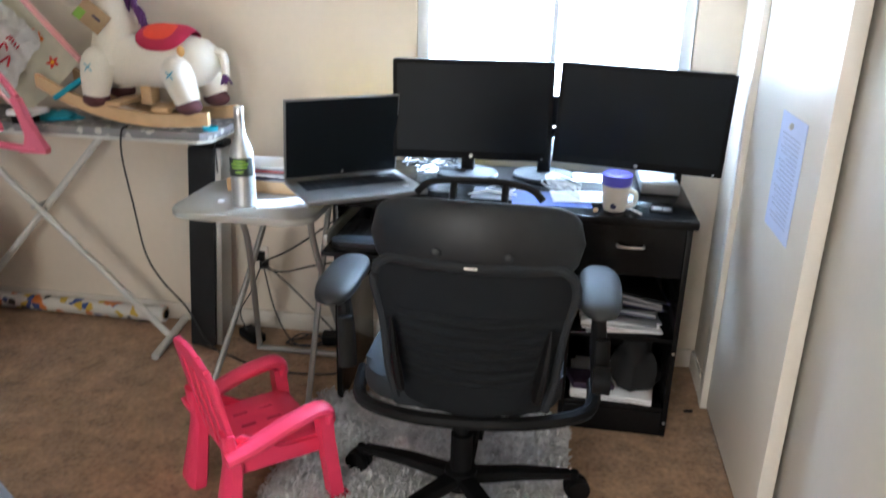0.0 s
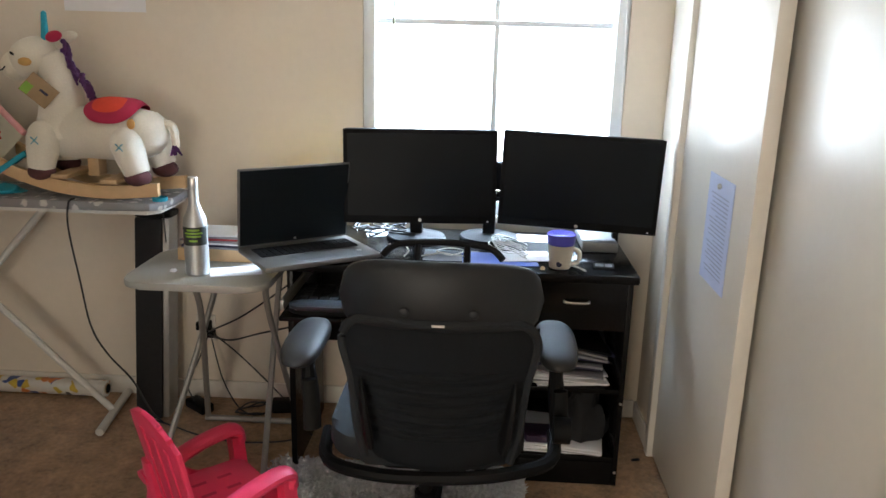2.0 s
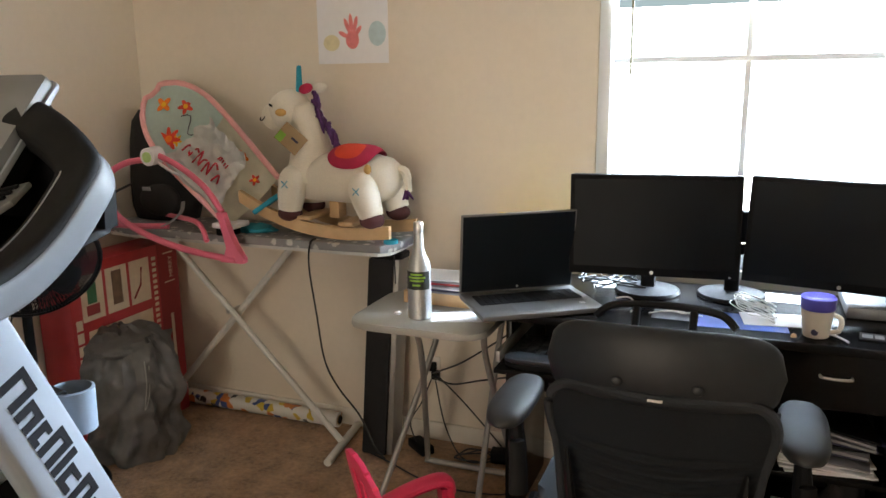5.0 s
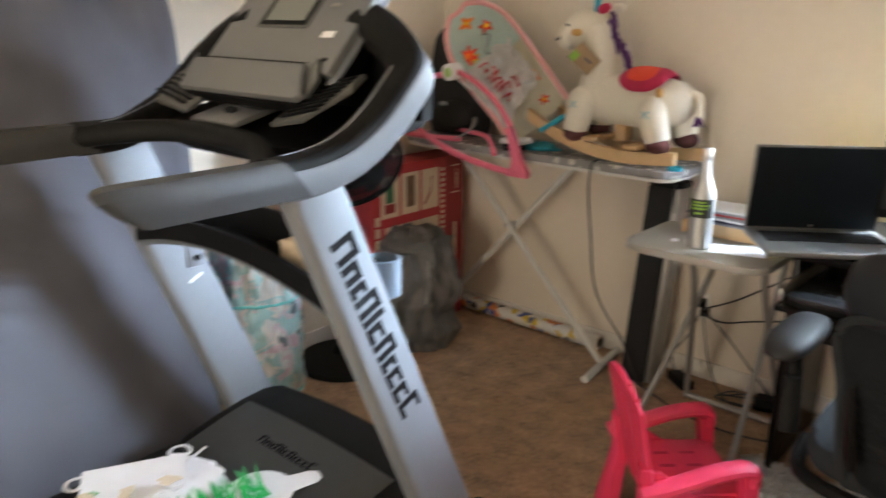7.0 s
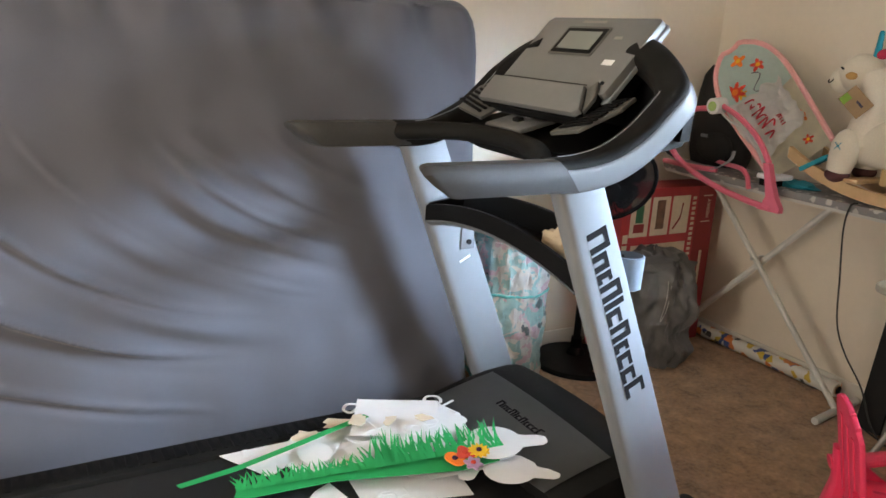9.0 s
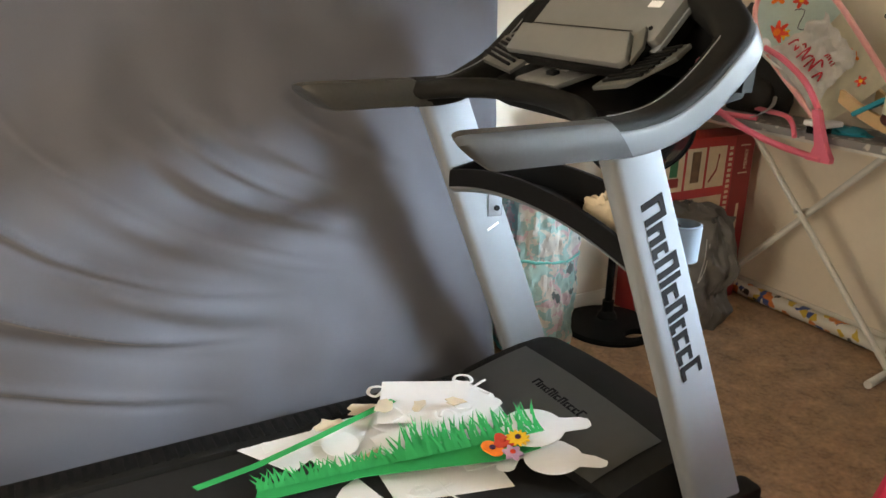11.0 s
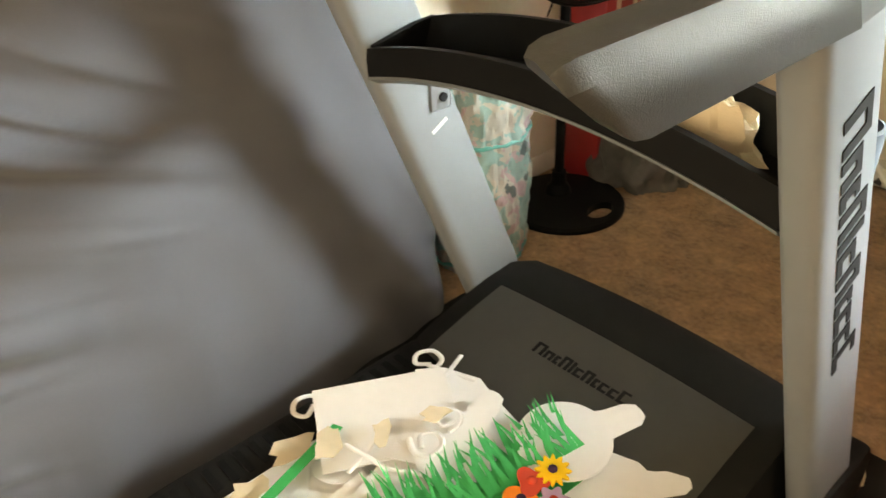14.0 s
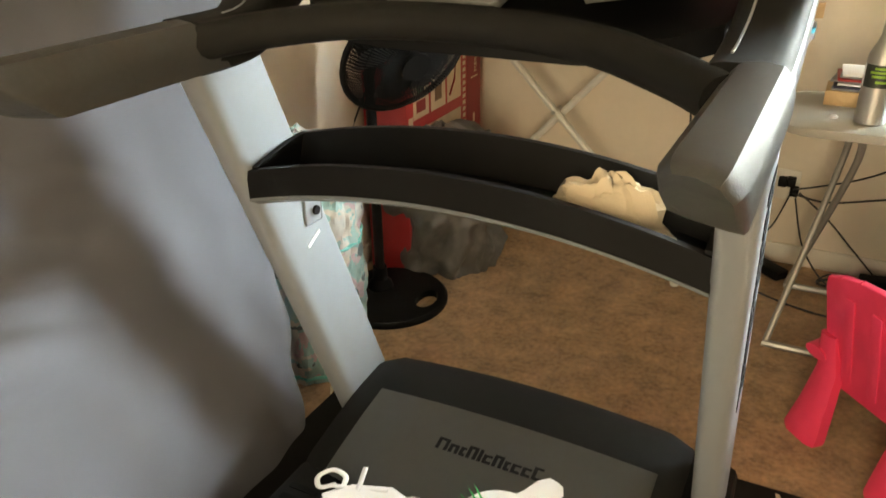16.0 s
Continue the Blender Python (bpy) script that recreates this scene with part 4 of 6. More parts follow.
# ---- monitors ----
def monitor(cx, cy, turn, lean, w, h, zc, base_x, base_y, label):
    t = thing("monitor", label, "monitor", (base_x, base_y, 0.752), "monitors on the desk")
    m = Matrix.Translation((cx, cy, zc)) @ Euler((radians(-2), radians(lean), radians(turn))).to_matrix().to_4x4()
    case = part("case", box(-w / 2, w / 2, 0.0, 0.038, -h / 2, h / 2, 0.008, m=m), BLACK_PLASTIC, t)
    part("bezel", box(-w / 2, w / 2, -0.006, -0.0005, -h / 2, h / 2, 0.003, m=m), BLACK_PLASTIC, t)
    part("screen", box(-w / 2 + 0.014, w / 2 - 0.014, -0.0075, -0.0065, -h / 2 + 0.026, h / 2 - 0.014, 0.0, m=m), SCREEN, t, "switched-off dark screen")
    part("badge", tube([m @ Vector((0, -0.0062, -h / 2 + 0.012)), m @ Vector((0, -0.0075, -h / 2 + 0.012))], 0.006, 14), CHROME, t)
    part("led", box(w / 2 - 0.03, w / 2 - 0.024, -0.0072, -0.006, -h / 2 + 0.006, -h / 2 + 0.010, 0, m=m), PAPER, t)
    part("stand_neck", box(base_x - 0.022, base_x + 0.022, base_y - 0.012, base_y + 0.018, 0.765, zc - 0.02, 0.006), BLACK_PLASTIC, t)
    part("stand_foot", lathe([(0.10, 0), (0.105, 0.004), (0.10, 0.012), (0.03, 0.02), (0.001, 0.022)], (base_x, base_y, 0.751), 36), BLACK_PLASTIC, t)
    part("hinge", box(base_x - 0.04, base_x + 0.04, base_y - 0.025, base_y + 0.012, zc - 0.05, zc + 0.05, 0.01), BLACK_PLASTIC, t)
    return t


monitor(-0.219, 2.60, 4, -0.6, 0.516, 0.318, 0.981, -0.235, 2.665, "wide black monitor, switched off, on a round stand")
mon = monitor(0.317, 2.60, -3.5, 1.7, 0.530, 0.318, 0.979, 0.02, 2.70, "black monitor, tilted slightly, switched off")
part("bracket", tube(spline([(0.02, 2.70, 0.90), (0.15, 2.68, 0.93), (0.317, 2.645, 0.98)], 4), 0.018, 8), BLACK_PLASTIC, mon)
single("laptop_riser", box(0.335, 0.455, 2.56, 2.80, 0.751, 0.785, 0.006), mat("clear_grey_plastic", (0.20, 0.20, 0.20), 0.35), "translucent grey plastic box on the desk", "plastic box")
single("power_brick", box(0.445, 0.465, 2.63, 2.66, 0.751, 0.84, 0.004), BLACK_PLASTIC, "small upright black adapter on the desk", "adapter")


# ---- laptop ----
def laptop():
    fl, fr = Vector((-0.632, 2.165, 0.753)), Vector((-0.322, 2.385, 0.753))
    ax = (fr - fl).normalized()
    ay = Vector((-ax.y, ax.x, 0))
    m = Matrix.Translation(fl) @ Matrix((ax, ay, Vector((0, 0, 1)))).transposed().to_4x4()
    w, d = 0.382, 0.262
    t = thing("laptop", "open grey laptop with a switched-off screen", "laptop", m @ Vector((w / 2, d / 2, 0)))
    part("base", box(0, w, 0, d, 0, 0.017, 0.005, m=m), GUN, t)
    for r in range(5):
        for c in range(14):
            part("key", box(0.028 + c * 0.0235, 0.0485 + c * 0.0235, 0.112 + r * 0.021, 0.130 + r * 0.021, 0.0171, 0.0195, 0, m=m), INK, t)
    part("touchpad", box(0.115, 0.235, 0.018, 0.092, 0.0171, 0.0176, 0, m=m), GUN2, t)
    part("fingerprint_pad", box(0.325, 0.341, 0.055, 0.071, 0.0171, 0.0176, 0, m=m), CHROME, t)
    lm = m @ Matrix.Translation((0, d - 0.004, 0.014)) @ Euler((radians(7), 0, 0)).to_matrix().to_4x4()
    lid = part("lid", box(0, w, 0.0, 0.008, 0, 0.262, 0.003, m=lm), GUN, t)
    part("screen", box(0.006, w - 0.006, -0.0015, -0.0005, 0.008, 0.256, 0, m=lm), SCREEN, lid, "switched-off dark screen")
    part("badge", tube([lm @ Vector((w / 2, -0.0016, 0.016)), lm @ Vector((w / 2, -0.0024, 0.016))], 0.004, 12), CHROME, lid)
    return t


GUN = mat("gunmetal", (0.17, 0.165, 0.16), 0.42, metal=0.5, vary=0.05, bump=0.05)
GUN2 = mat("gunmetal_pad", (0.13, 0.128, 0.125), 0.35, metal=0.4, vary=0.05, bump=0)
laptop()


# ---- keyboard on the tray ----
kb = thing("keyboard", "black ergonomic keyboard on the keyboard tray", "keyboard", (-0.33, 2.25, 0.641))
part("body", prism(rounded(-0.57, -0.10, 2.13, 2.38, 0.05), 0.641, 0.655, bevel=0.005), BLACK_PLASTIC, kb)
part("palm_rest", prism(rounded(-0.565, -0.105, 2.132, 2.20, 0.03), 0.6552, 0.668, bevel=0.006), LEATHER, kb)
for r in range(5):
    for c in range(14):
        part("key", box(-0.55 + c * 0.031, -0.523 + c * 0.031, 2.213 + r * 0.031, 2.24 + r * 0.031, 0.6552, 0.664, 0), BLACK_SOFT, kb)


# ---- office chair ----
def office_chair():
    cx, cy = -0.13, 1.885
    t = thing("office_chair", "black office chair with leather headband and ribbed mesh back", "office chair", (cx, cy, 0))
    for i in range(5):
        a = radians(17 + 72 * i)
        d = Vector((math.cos(a), math.sin(a), 0))
        p0, p1 = Vector((cx, cy, 0.105)) + d * 0.03, Vector((cx, cy, 0.085)) + d * 0.31
        part("base_arm", tube([p0, (p0 + p1) / 2 + Vector((0, 0, 0.006)), p1], [0.030, 0.026, 0.019], 8, section=(1, 0.75)), BLACK_PLASTIC, t)
        c = Vector((cx, cy, 0.038)) + d * 0.335
        s = Vector((-d.y, d.x, 0))
        cas = part("caster", tube([c - d * 0.01 + Vector((0, 0, 0.03)), c - d * 0.01 + Vector((0, 0, 0.055))], 0.012, 10), BLACK_PLASTIC, t)
        for k in (-1, 1):
            part("wheel", tube([c + s * 0.006 * k, c + s * 0.024 * k], [0.036, 0.033], 18), BLACK_PLASTIC, cas)
    part("gas_column", lathe([(0.045, 0.075), (0.045, 0.13), (0.030, 0.135), (0.030, 0.24), (0.018, 0.245), (0.018, 0.40)], (cx, cy, 0), 20), BLACK_PLASTIC, t)
    part("mechanism", box(cx - 0.10, cx + 0.10, cy - 0.16, cy + 0.12, 0.395, 0.445, 0.015), BLACK_PLASTIC, t)
    part("seat", prism(rounded(-0.36, 0.12, 1.66, 2.14, 0.10), 0.447, 0.515, bevel=0.022), MESH, t, "black padded fabric seat")
    # back: widths and depth by height
    hs = [(0.455, 0.140, 1.628), (0.470, 0.170, 1.622), (0.52, 0.184, 1.612), (0.60, 0.192, 1.602), (0.68, 0.203, 1.595), (0.78, 0.222, 1.592), (0.83, 0.224, 1.592)]
    bx = -0.090
    def outline(z):
        return np.interp(z, [h[0] for h in hs], [h[1] for h in hs]), np.interp(z, [h[0] for h in hs], [h[2] for h in hs])
    def back(u, v):
        z = 0.456 + v * 0.36
        hw, y = outline(z)
        s = 2 * u - 1
        rib = 0.0
        if 0.545 < z < 0.72:
            rib = 0.004 * math.cos((z - 0.012 * s * s) * 2 * math.pi / 0.0265) * max(0, 1 - abs(s) ** 4)
        return Vector((bx + hw * s, y + 0.055 * s * s + rib - 0.01 * math.sin(v * math.pi), z))
    part("mesh_back", surface(back, 30, 110, thick=0.012), MESH, t, "ribbed black mesh back", sharp=60)
    for s in (-1, 1):
        pts = [(bx + s * 0.172, 1.665, 0.47), (bx + s * 0.188, 1.650, 0.56), (bx + s * 0.200, 1.645, 0.68), (bx + s * 0.220, 1.642, 0.78), (bx + s * 0.175, 1.625, 0.832), (bx + s * 0.05, 1.588, 0.838), (bx, 1.586, 0.838)]
        part("back_frame", tube(spline(pts, 6), 0.011, 8), MESH, t)
        part("lumbar_arm", tube(spline([(bx + s * 0.150, 1.60, 0.53), (bx + s * 0.162, 1.59, 0.62), (bx + s * 0.172, 1.60, 0.70)], 5), [0.016, 0.02, 0.022, 0.022, 0.02, 0.019, 0.018, 0.016, 0.013, 0.009, 0.005], 8, section=(1, 0.5)), BLACK_PLASTIC, t)
    def head(u, v):
        a = v * 2 * math.pi
        s = 2 * u - 1
        e = (1 - abs(s) ** 8)
        zc, hh = 0.893 - 0.016 * s * s, 0.079 * e ** 0.5 + 0.001
        return Vector((bx + 0.230 * s, 1.605 + 0.062 * s * s + 0.028 * math.cos(a) * (0.4 + 0.6 * e), zc + hh * math.sin(a) * (1.0 if math.sin(a) > 0 else 1.05)))
    part("headband", surface(head, 40, 28), LEATHER, t, "black leather upper back panel", sharp=80)
    for s in (-1, 1):
        part("button", ball((bx + s * 0.075, 1.579, 0.865), 0.012, 0.003, 0.010, seg=12, rings=8), LEATHER, t)
    part("tag", box(bx - 0.014, bx + 0.014, 1.570, 1.573, 0.836, 0.841, 0), CHROME, t)
    arch = spline([(bx - 0.135, 1.675, 0.962), (bx - 0.10, 1.69, 0.985), (bx, 1.695, 0.992), (bx + 0.10, 1.69, 0.985), (bx + 0.135, 1.675, 0.962)], 6)
    part("top_rail", tube(arch, 0.008, 8), BLACK_PLASTIC, t)
    for x in (-0.055, 0.055):
        part("rail_post", tube([(bx + x, 1.69, 0.985), (bx + x, 1.665, 0.945)], 0.008, 8), BLACK_PLASTIC, t)
    # lower yoke and arms
    part("yoke", tube(spline([(-0.375, 1.80, 0.46), (-0.36, 1.71, 0.425), (-0.24, 1.655, 0.425), (bx, 1.64, 0.432), (0.06, 1.655, 0.44), (0.18, 1.71, 0.45), (0.195, 1.80, 0.48)], 5), 0.017, 8), BLACK_PLASTIC, t)
    for x, z0 in ((-0.436, 0.686), (0.190, 0.706)):
        rings = []
        for k in range(15):
            q = -1 + 2 * k / 14
            e = max(0.0, 1 - abs(q) ** 3.2) ** 0.5
            yy, hw, hh = 1.835 + 0.142 * q, 0.006 + 0.045 * e, 0.004 + 0.021 * e
            rings.append([Vector((x + hw * math.copysign(abs(math.cos(b)) ** 0.7, math.cos(b)), yy, z0 + hh * math.copysign(abs(math.sin(b)) ** 0.8, math.sin(b)) * (1.0 if math.sin(b) > 0 else 0.8) - 0.012 * max(0.0, -q) ** 2)) for b in (2 * math.pi * n / 20 for n in range(20))])
        part("arm_pad", loft(rings), PADS, t, "glossy black padded armrest", sharp=70)
        part("arm_post", tube(spline([(x + 0.004, 1.82, z0 - 0.02), (x + 0.006, 1.82, 0.60), (x + 0.022, 1.80, 0.46)], 5), [0.020, 0.02, 0.019, 0.018, 0.018, 0.020, 0.022, 0.022, 0.022, 0.020, 0.018], 10), BLACK_PLASTIC, t)
        part("arm_cover", tube([(x + 0.015, 1.79, 0.60), (x + 0.022, 1.78, 0.47)], [0.016, 0.019], 10, section=(0.8, 1.2)), BLACK_SOFT, t)
    part("tilt_knob", tube([(0.185, 1.72, 0.53), (0.225, 1.72, 0.53)], 0.032, 16), BLACK_PLASTIC, t)
    return t


office_chair()

# ---- things on the desk ----
CUP = mat("milky_plastic", (0.72, 0.66, 0.55), 0.35, vary=0.04, bump=0)
PURPLE = mat("purple_lid", (0.10, 0.09, 0.50), 0.3, vary=0.04, bump=0)
cup = thing("cup", "milky plastic sippy mug with a translucent purple lid", "cup", (0.243, 2.365, 0.751))
part("body", lathe([(0.030, 0), (0.033, 0.003), (0.041, 0.075), (0.038, 0.076), (0.001, 0.07)], (0.243, 2.365, 0.751)), CUP, cup)
part("lid", lathe([(0.041, 0.076), (0.043, 0.08), (0.045, 0.108), (0.040, 0.112), (0.03, 0.113), (0.001, 0.113)], (0.243, 2.365, 0.751)), PURPLE, cup)
part("handle", tube(spline([(0.280, 2.36, 0.815), (0.300, 2.355, 0.805), (0.298, 2.355, 0.775), (0.278, 2.36, 0.765)], 5), 0.007, 8), CUP, cup)
part("spot", tube([(0.237, 2.3325, 0.770), (0.237, 2.3300, 0.770)], 0.009, 14), NAVY, cup)
wcab = mat("white_cable", (0.72, 0.72, 0.70), 0.4, vary=0.03, bump=0)
bcab = mat("black_cable", (0.02, 0.02, 0.022), 0.5, vary=0.05, bump=0)
rk = random.Random(3)


def cable(name, pts, r, material, label, n=6):
    return single(name, tube(spline(pts, n), r, 6), material, label, "cable")


for k in range(3):
    pts = [(0.085 + 0.055 * math.cos(a * 1.1 + k) + rk.uniform(-0.02, 0.02), 2.52 + 0.085 * math.sin(a + 0.5 * k) + rk.uniform(-0.02, 0.02), 0.757 + 0.012 * k + rk.uniform(0, 0.014)) for a in [i * 0.9 for i in range(18)]]
    cable("earphone_cable", pts, 0.0018, wcab, "tangled white earphone cable on the desk")
cable("cable", [(0.27, 2.385, 0.755), (0.295, 2.36, 0.756), (0.31, 2.335, 0.756), (0.318, 2.315, 0.757)], 0.003, wcab, "short white cord end beside the cup")
cable("cable", [(-0.31, 2.50, 0.768), (-0.27, 2.49, 0.776), (-0.24, 2.45, 0.765), (-0.25, 2.40, 0.757)], 0.0022, wcab, "white charging cord beside the laptop")
pts = [(-0.20, 2.42, 0.754), (-0.14, 2.46, 0.755), (-0.10, 2.44, 0.756), (-0.06, 2.50, 0.756), (-0.11, 2.52, 0.758), (-0.15, 2.47, 0.758), (-0.05, 2.43, 0.756)]
cable("cable", pts, 0.0018, wcab, "thin white cord curled on the desk")
for k in range(4):
    pts = [(-0.40 + 0.06 * k * 0.5 + rk.uniform(-0.08, 0.10), 2.66 + rk.uniform(-0.05, 0.09), 0.758 + rk.uniform(0, 0.035)) for i in range(8)]
    cable("cable", pts, 0.003, bcab, "black monitor cable heaped on the desk")
sheet = lambda nm, x, y, z, w, d, turn, m, lab, cat="paper": single(nm, box(-w / 2, w / 2, -d / 2, d / 2, 0, 0.0015, 0, m=place(x, y, z, turn)), m, lab, cat)
sheet("blue_folder", 0.055, 2.43, 0.7505, 0.24, 0.15, 4, mat("blue_card", (0.02, 0.06, 0.30), 0.5), "blue card folder lying on the desk", "folder")
sheet("paper_sheet", 0.14, 2.47, 0.7525, 0.17, 0.12, 8, PAPER, "white papers on the blue folder")
sheet("paper_sheet", 0.20, 2.72, 0.7505, 0.16, 0.10, -4, PAPER, "white paper sheet under the monitor")
sheet("paper_sheet", -0.36, 2.72, 0.7505, 0.12, 0.10, 14, PAPER, "white paper sheet under the cables")
sheet("dark_mat", -0.10, 2.45, 0.7502, 0.18, 0.13, 0, mat("slate_card", (0.06, 0.07, 0.10), 0.5), "slate grey notebook on the desk", "notebook")
card = thing("card_reader", "small black card reader with grey stickers", "card reader", (0.383, 2.39, 0.7505))
part("body", box(-0.032, 0.032, -0.03, 0.03, 0, 0.006, 0.002, m=place(0.383, 2.39, 0.7505, -6)), BLACK_PLASTIC, card)
for k in (-0.014, 0.012):
    part("sticker", box(-0.026 if k < 0 else 0.004, 0.0 if k < 0 else 0.026, -0.018, 0.012, 0.0061, 0.0067, 0, m=place(0.383, 2.39, 0.7505, -6)), GREYP, card)
single("crumb", crumple((0.188, 2.335, 0.7505), 0.008, 0.006, 0.010, 4, 12), WOOD, "small tan crumb on the desk edge", "crumb")
# only the yellow domed top is known; lower body added to reach the table
single("yellow_dome", lathe([(0.06, 0), (0.075, 0.2), (0.076, 0.23), (0.072, 0.26), (0.06, 0.282), (0.036, 0.298), (0.001, 0.306)], (-0.712, 2.605, 0.6925)), mat("yellow_plastic", (0.70, 0.42, 0.06), 0.45), "yellow domed object behind the laptop, its lower part added", "tub")

# ---- folding table ----
ft = thing("folding_table", "grey folding tray table with thin crossed metal legs", "folding table", (-0.90, 2.45, 0))
part("tabletop", prism(rounded(-1.115, -0.655, 2.215, 2.63, 0.075, 8), 0.669, 0.692, bevel=0.006), TABLE, ft)
for x in (-1.04, -0.690):
    xt = -0.93 if x < -0.9 else -0.70
    part("leg", tube(spline([(xt, 2.60, 0.667), (xt - 0.005, 2.54, 0.53), (x, 2.245, 0.02)], 5), 0.0105, 8), TUBE_GREY, ft)
    part("leg", tube(spline([(xt + 0.025, 2.30, 0.667), (xt + 0.018, 2.37, 0.53), (x + 0.02, 2.66, 0.02)], 5), 0.0105, 8), TUBE_GREY, ft)
part("foot_bar", tube([(-1.05, 2.245, 0.013), (-0.68, 2.245, 0.013)], 0.0115, 8), TUBE_GREY, ft)
part("foot_bar", tube([(-1.03, 2.66, 0.013), (-0.66, 2.66, 0.013)], 0.0115, 8), TUBE_GREY, ft)
part("clip", box(-0.83, -0.76, 2.40, 2.42, 0.657, 0.6685, 0.002), TUBE_GREY, ft)

bt_ = thing("metal_bottle", "brushed steel wine-shaped bottle with a black and green label", "bottle", (-0.900, 2.332, 0.6925))
part("body", lathe([(0.033, 0), (0.0372, 0.004), (0.0372, 0.160), (0.0345, 0.182), (0.023, 0.208), (0.0165, 0.228), (0.0145, 0.275), (0.0145, 0.276)], (-0.900, 2.332, 0.6925), 32), STEEL, bt_)
part("cap", lathe([(0.0148, 0.276), (0.0155, 0.278), (0.0155, 0.308), (0.0135, 0.311), (0.001, 0.311)], (-0.900, 2.332, 0.6925), 24), CHROME, bt_)
LABEL = mat("black_label", (0.02, 0.025, 0.02), 0.5)
LIME = mat("green_print", (0.22, 0.42, 0.04), 0.5)


def wrap(z0, z1, a0, a1, r, c=(-0.900, 2.332, 0.6925)):
    return loft([[Vector((c[0] + r * math.cos(radians(a)), c[1] + r * math.sin(radians(a)), c[2] + z)) for z in (z0, z1)] for a in np.linspace(a0, a1, 16)], closed=False)


part("label_back", wrap(0.100, 0.158, 150, 204, 0.0375), PAPER, bt_, "white end of the label")
lb = part("label", wrap(0.100, 0.158, 205, 350, 0.0375), LABEL, bt_)
for z, a in ((0.146, 60), (0.136, 90), (0.126, 75), (0.112, 40)):
    part("print_bar", wrap(z, z + 0.006, 278 - a / 2, 278 + a / 2, 0.0378), LIME, lb)

single("wooden_tray", box(-1.02, -0.76, 2.47, 2.60, 0.6925, 0.735, 0.003), WOOD, "shallow pale wooden box on the folding table", "box")
mb = thing("magazine_stack", "untidy stack of magazines and letters on the wooden box", "magazines", (-0.89, 2.53, 0.736))
for i in range(7):
    part("magazine", box(-0.11, 0.11, -0.07, 0.07, 0, 0.006, 0.001, m=place(-0.885 + rk.uniform(-0.012, 0.012), 2.535, 0.7365 + i * 0.0072, rk.uniform(-12, 12))), [GREYP, NAVY, PAPER, GREYP, RED_CARD, GREYP, PAPER][i], mb)
sheet("paper_sheet", -0.79, 2.37, 0.6925, 0.16, 0.10, 20, PAPER, "crinkled paper wrapper on the folding table")
single("paper_scrap", crumple((-0.985, 2.345, 0.6925), 0.012, 0.010, 0.008, 6, 12), PAPER, "tiny white paper scrap on the table", "scrap")

# ---- tower speaker ----
sp = thing("tower_speaker", "tall black tower speaker with silver sides", "speaker", (-1.235, 2.69, 0))
spm = Matrix.Translation((-1.235, 2.628, 0.004)) @ Euler((radians(-4.2), radians(2.4), radians(6))).to_matrix().to_4x4()
part("cabinet", box(-0.054, 0.068, 0.022, 0.145, 0.0, 0.78, 0.012, m=spm), TUBE_GREY, sp)
part("front_grille", box(-0.052, 0.046, 0.0, 0.0215, 0.006, 0.78, 0.008, m=spm), FABRIC_BLACK, sp)
part("top_cap", prism(rounded(-0.058, 0.072, -0.004, 0.148, 0.03), 0.7805, 0.802, spm, bevel=0.008), BLACK_PLASTIC, sp)

# ---- wall outlet, plugs and cables ----
outlet = thing("wall_outlet", "cream wall outlet with black plugs", "outlet", (-1.085, WALL_Y - 0.004, 0.29))
part("plate", box(-1.125, -1.045, WALL_Y - 0.006, WALL_Y, 0.245, 0.355, 0.003), TRIM, outlet)
for i, (x, z) in enumerate(((-1.10, 0.315), (-1.072, 0.318), (-1.058, 0.285))):
    single("plug", box(x - 0.014, x + 0.014, WALL_Y - 0.04, WALL_Y - 0.0065, z - 0.016, z + 0.016, 0.004), BLACK_PLASTIC, "black power plug in the wall outlet", "plug", "plugs")
cable("cable", [(-1.06, 2.82, 0.30), (-0.98, 2.72, 0.36), (-0.84, 2.60, 0.46), (-0.66, 2.56, 0.60), (-0.60, 2.60, 0.66)], 0.0035, bcab, "black power cord from the outlet to the desk")
cable("cable", [(-1.06, 2.82, 0.285), (-0.95, 2.74, 0.30), (-0.80, 2.62, 0.38), (-0.66, 2.55, 0.44), (-0.55, 2.55, 0.47)], 0.0035, bcab, "black power cord from the outlet to the desk")
cable("cable", [(-1.07, 2.825, 0.27), (-1.10, 2.79, 0.18), (-1.14, 2.77, 0.10), (-1.10, 2.74, 0.03)], 0.003, bcab, "black cord hanging from the outlet")
cable("cable", [(-1.05, 2.82, 0.27), (-1.00, 2.78, 0.12), (-0.92, 2.72, 0.03), (-0.85, 2.70, 0.012), (-0.78, 2.74, 0.012)], 0.003, bcab, "black cord looping down to the carpet")
cable("cable", [(-1.04, 2.82, 0.29), (-0.94, 2.80, 0.22), (-0.84, 2.80, 0.12), (-0.74, 2.78, 0.03), (-0.66, 2.72, 0.012)], 0.003, bcab, "black cord looping down to the carpet")
cable("cable", [(-1.30, 2.66, 0.008), (-1.15, 2.60, 0.006), (-1.0, 2.53, 0.006), (-0.85, 2.50, 0.006), (-0.70, 2.52, 0.006), (-0.60, 2.58, 0.006)], 0.0032, bcab, "black cord lying along the carpet")
cable("cable", [(-0.86 + 0.07 * math.cos(a), 2.74 + 0.05 * math.sin(a * 1.05), 0.010 + 0.004 * (i % 4)) for i, a in enumerate([j * 0.7 for j in range(24)])], 0.003, bcab, "coiled black cord on the carpet")
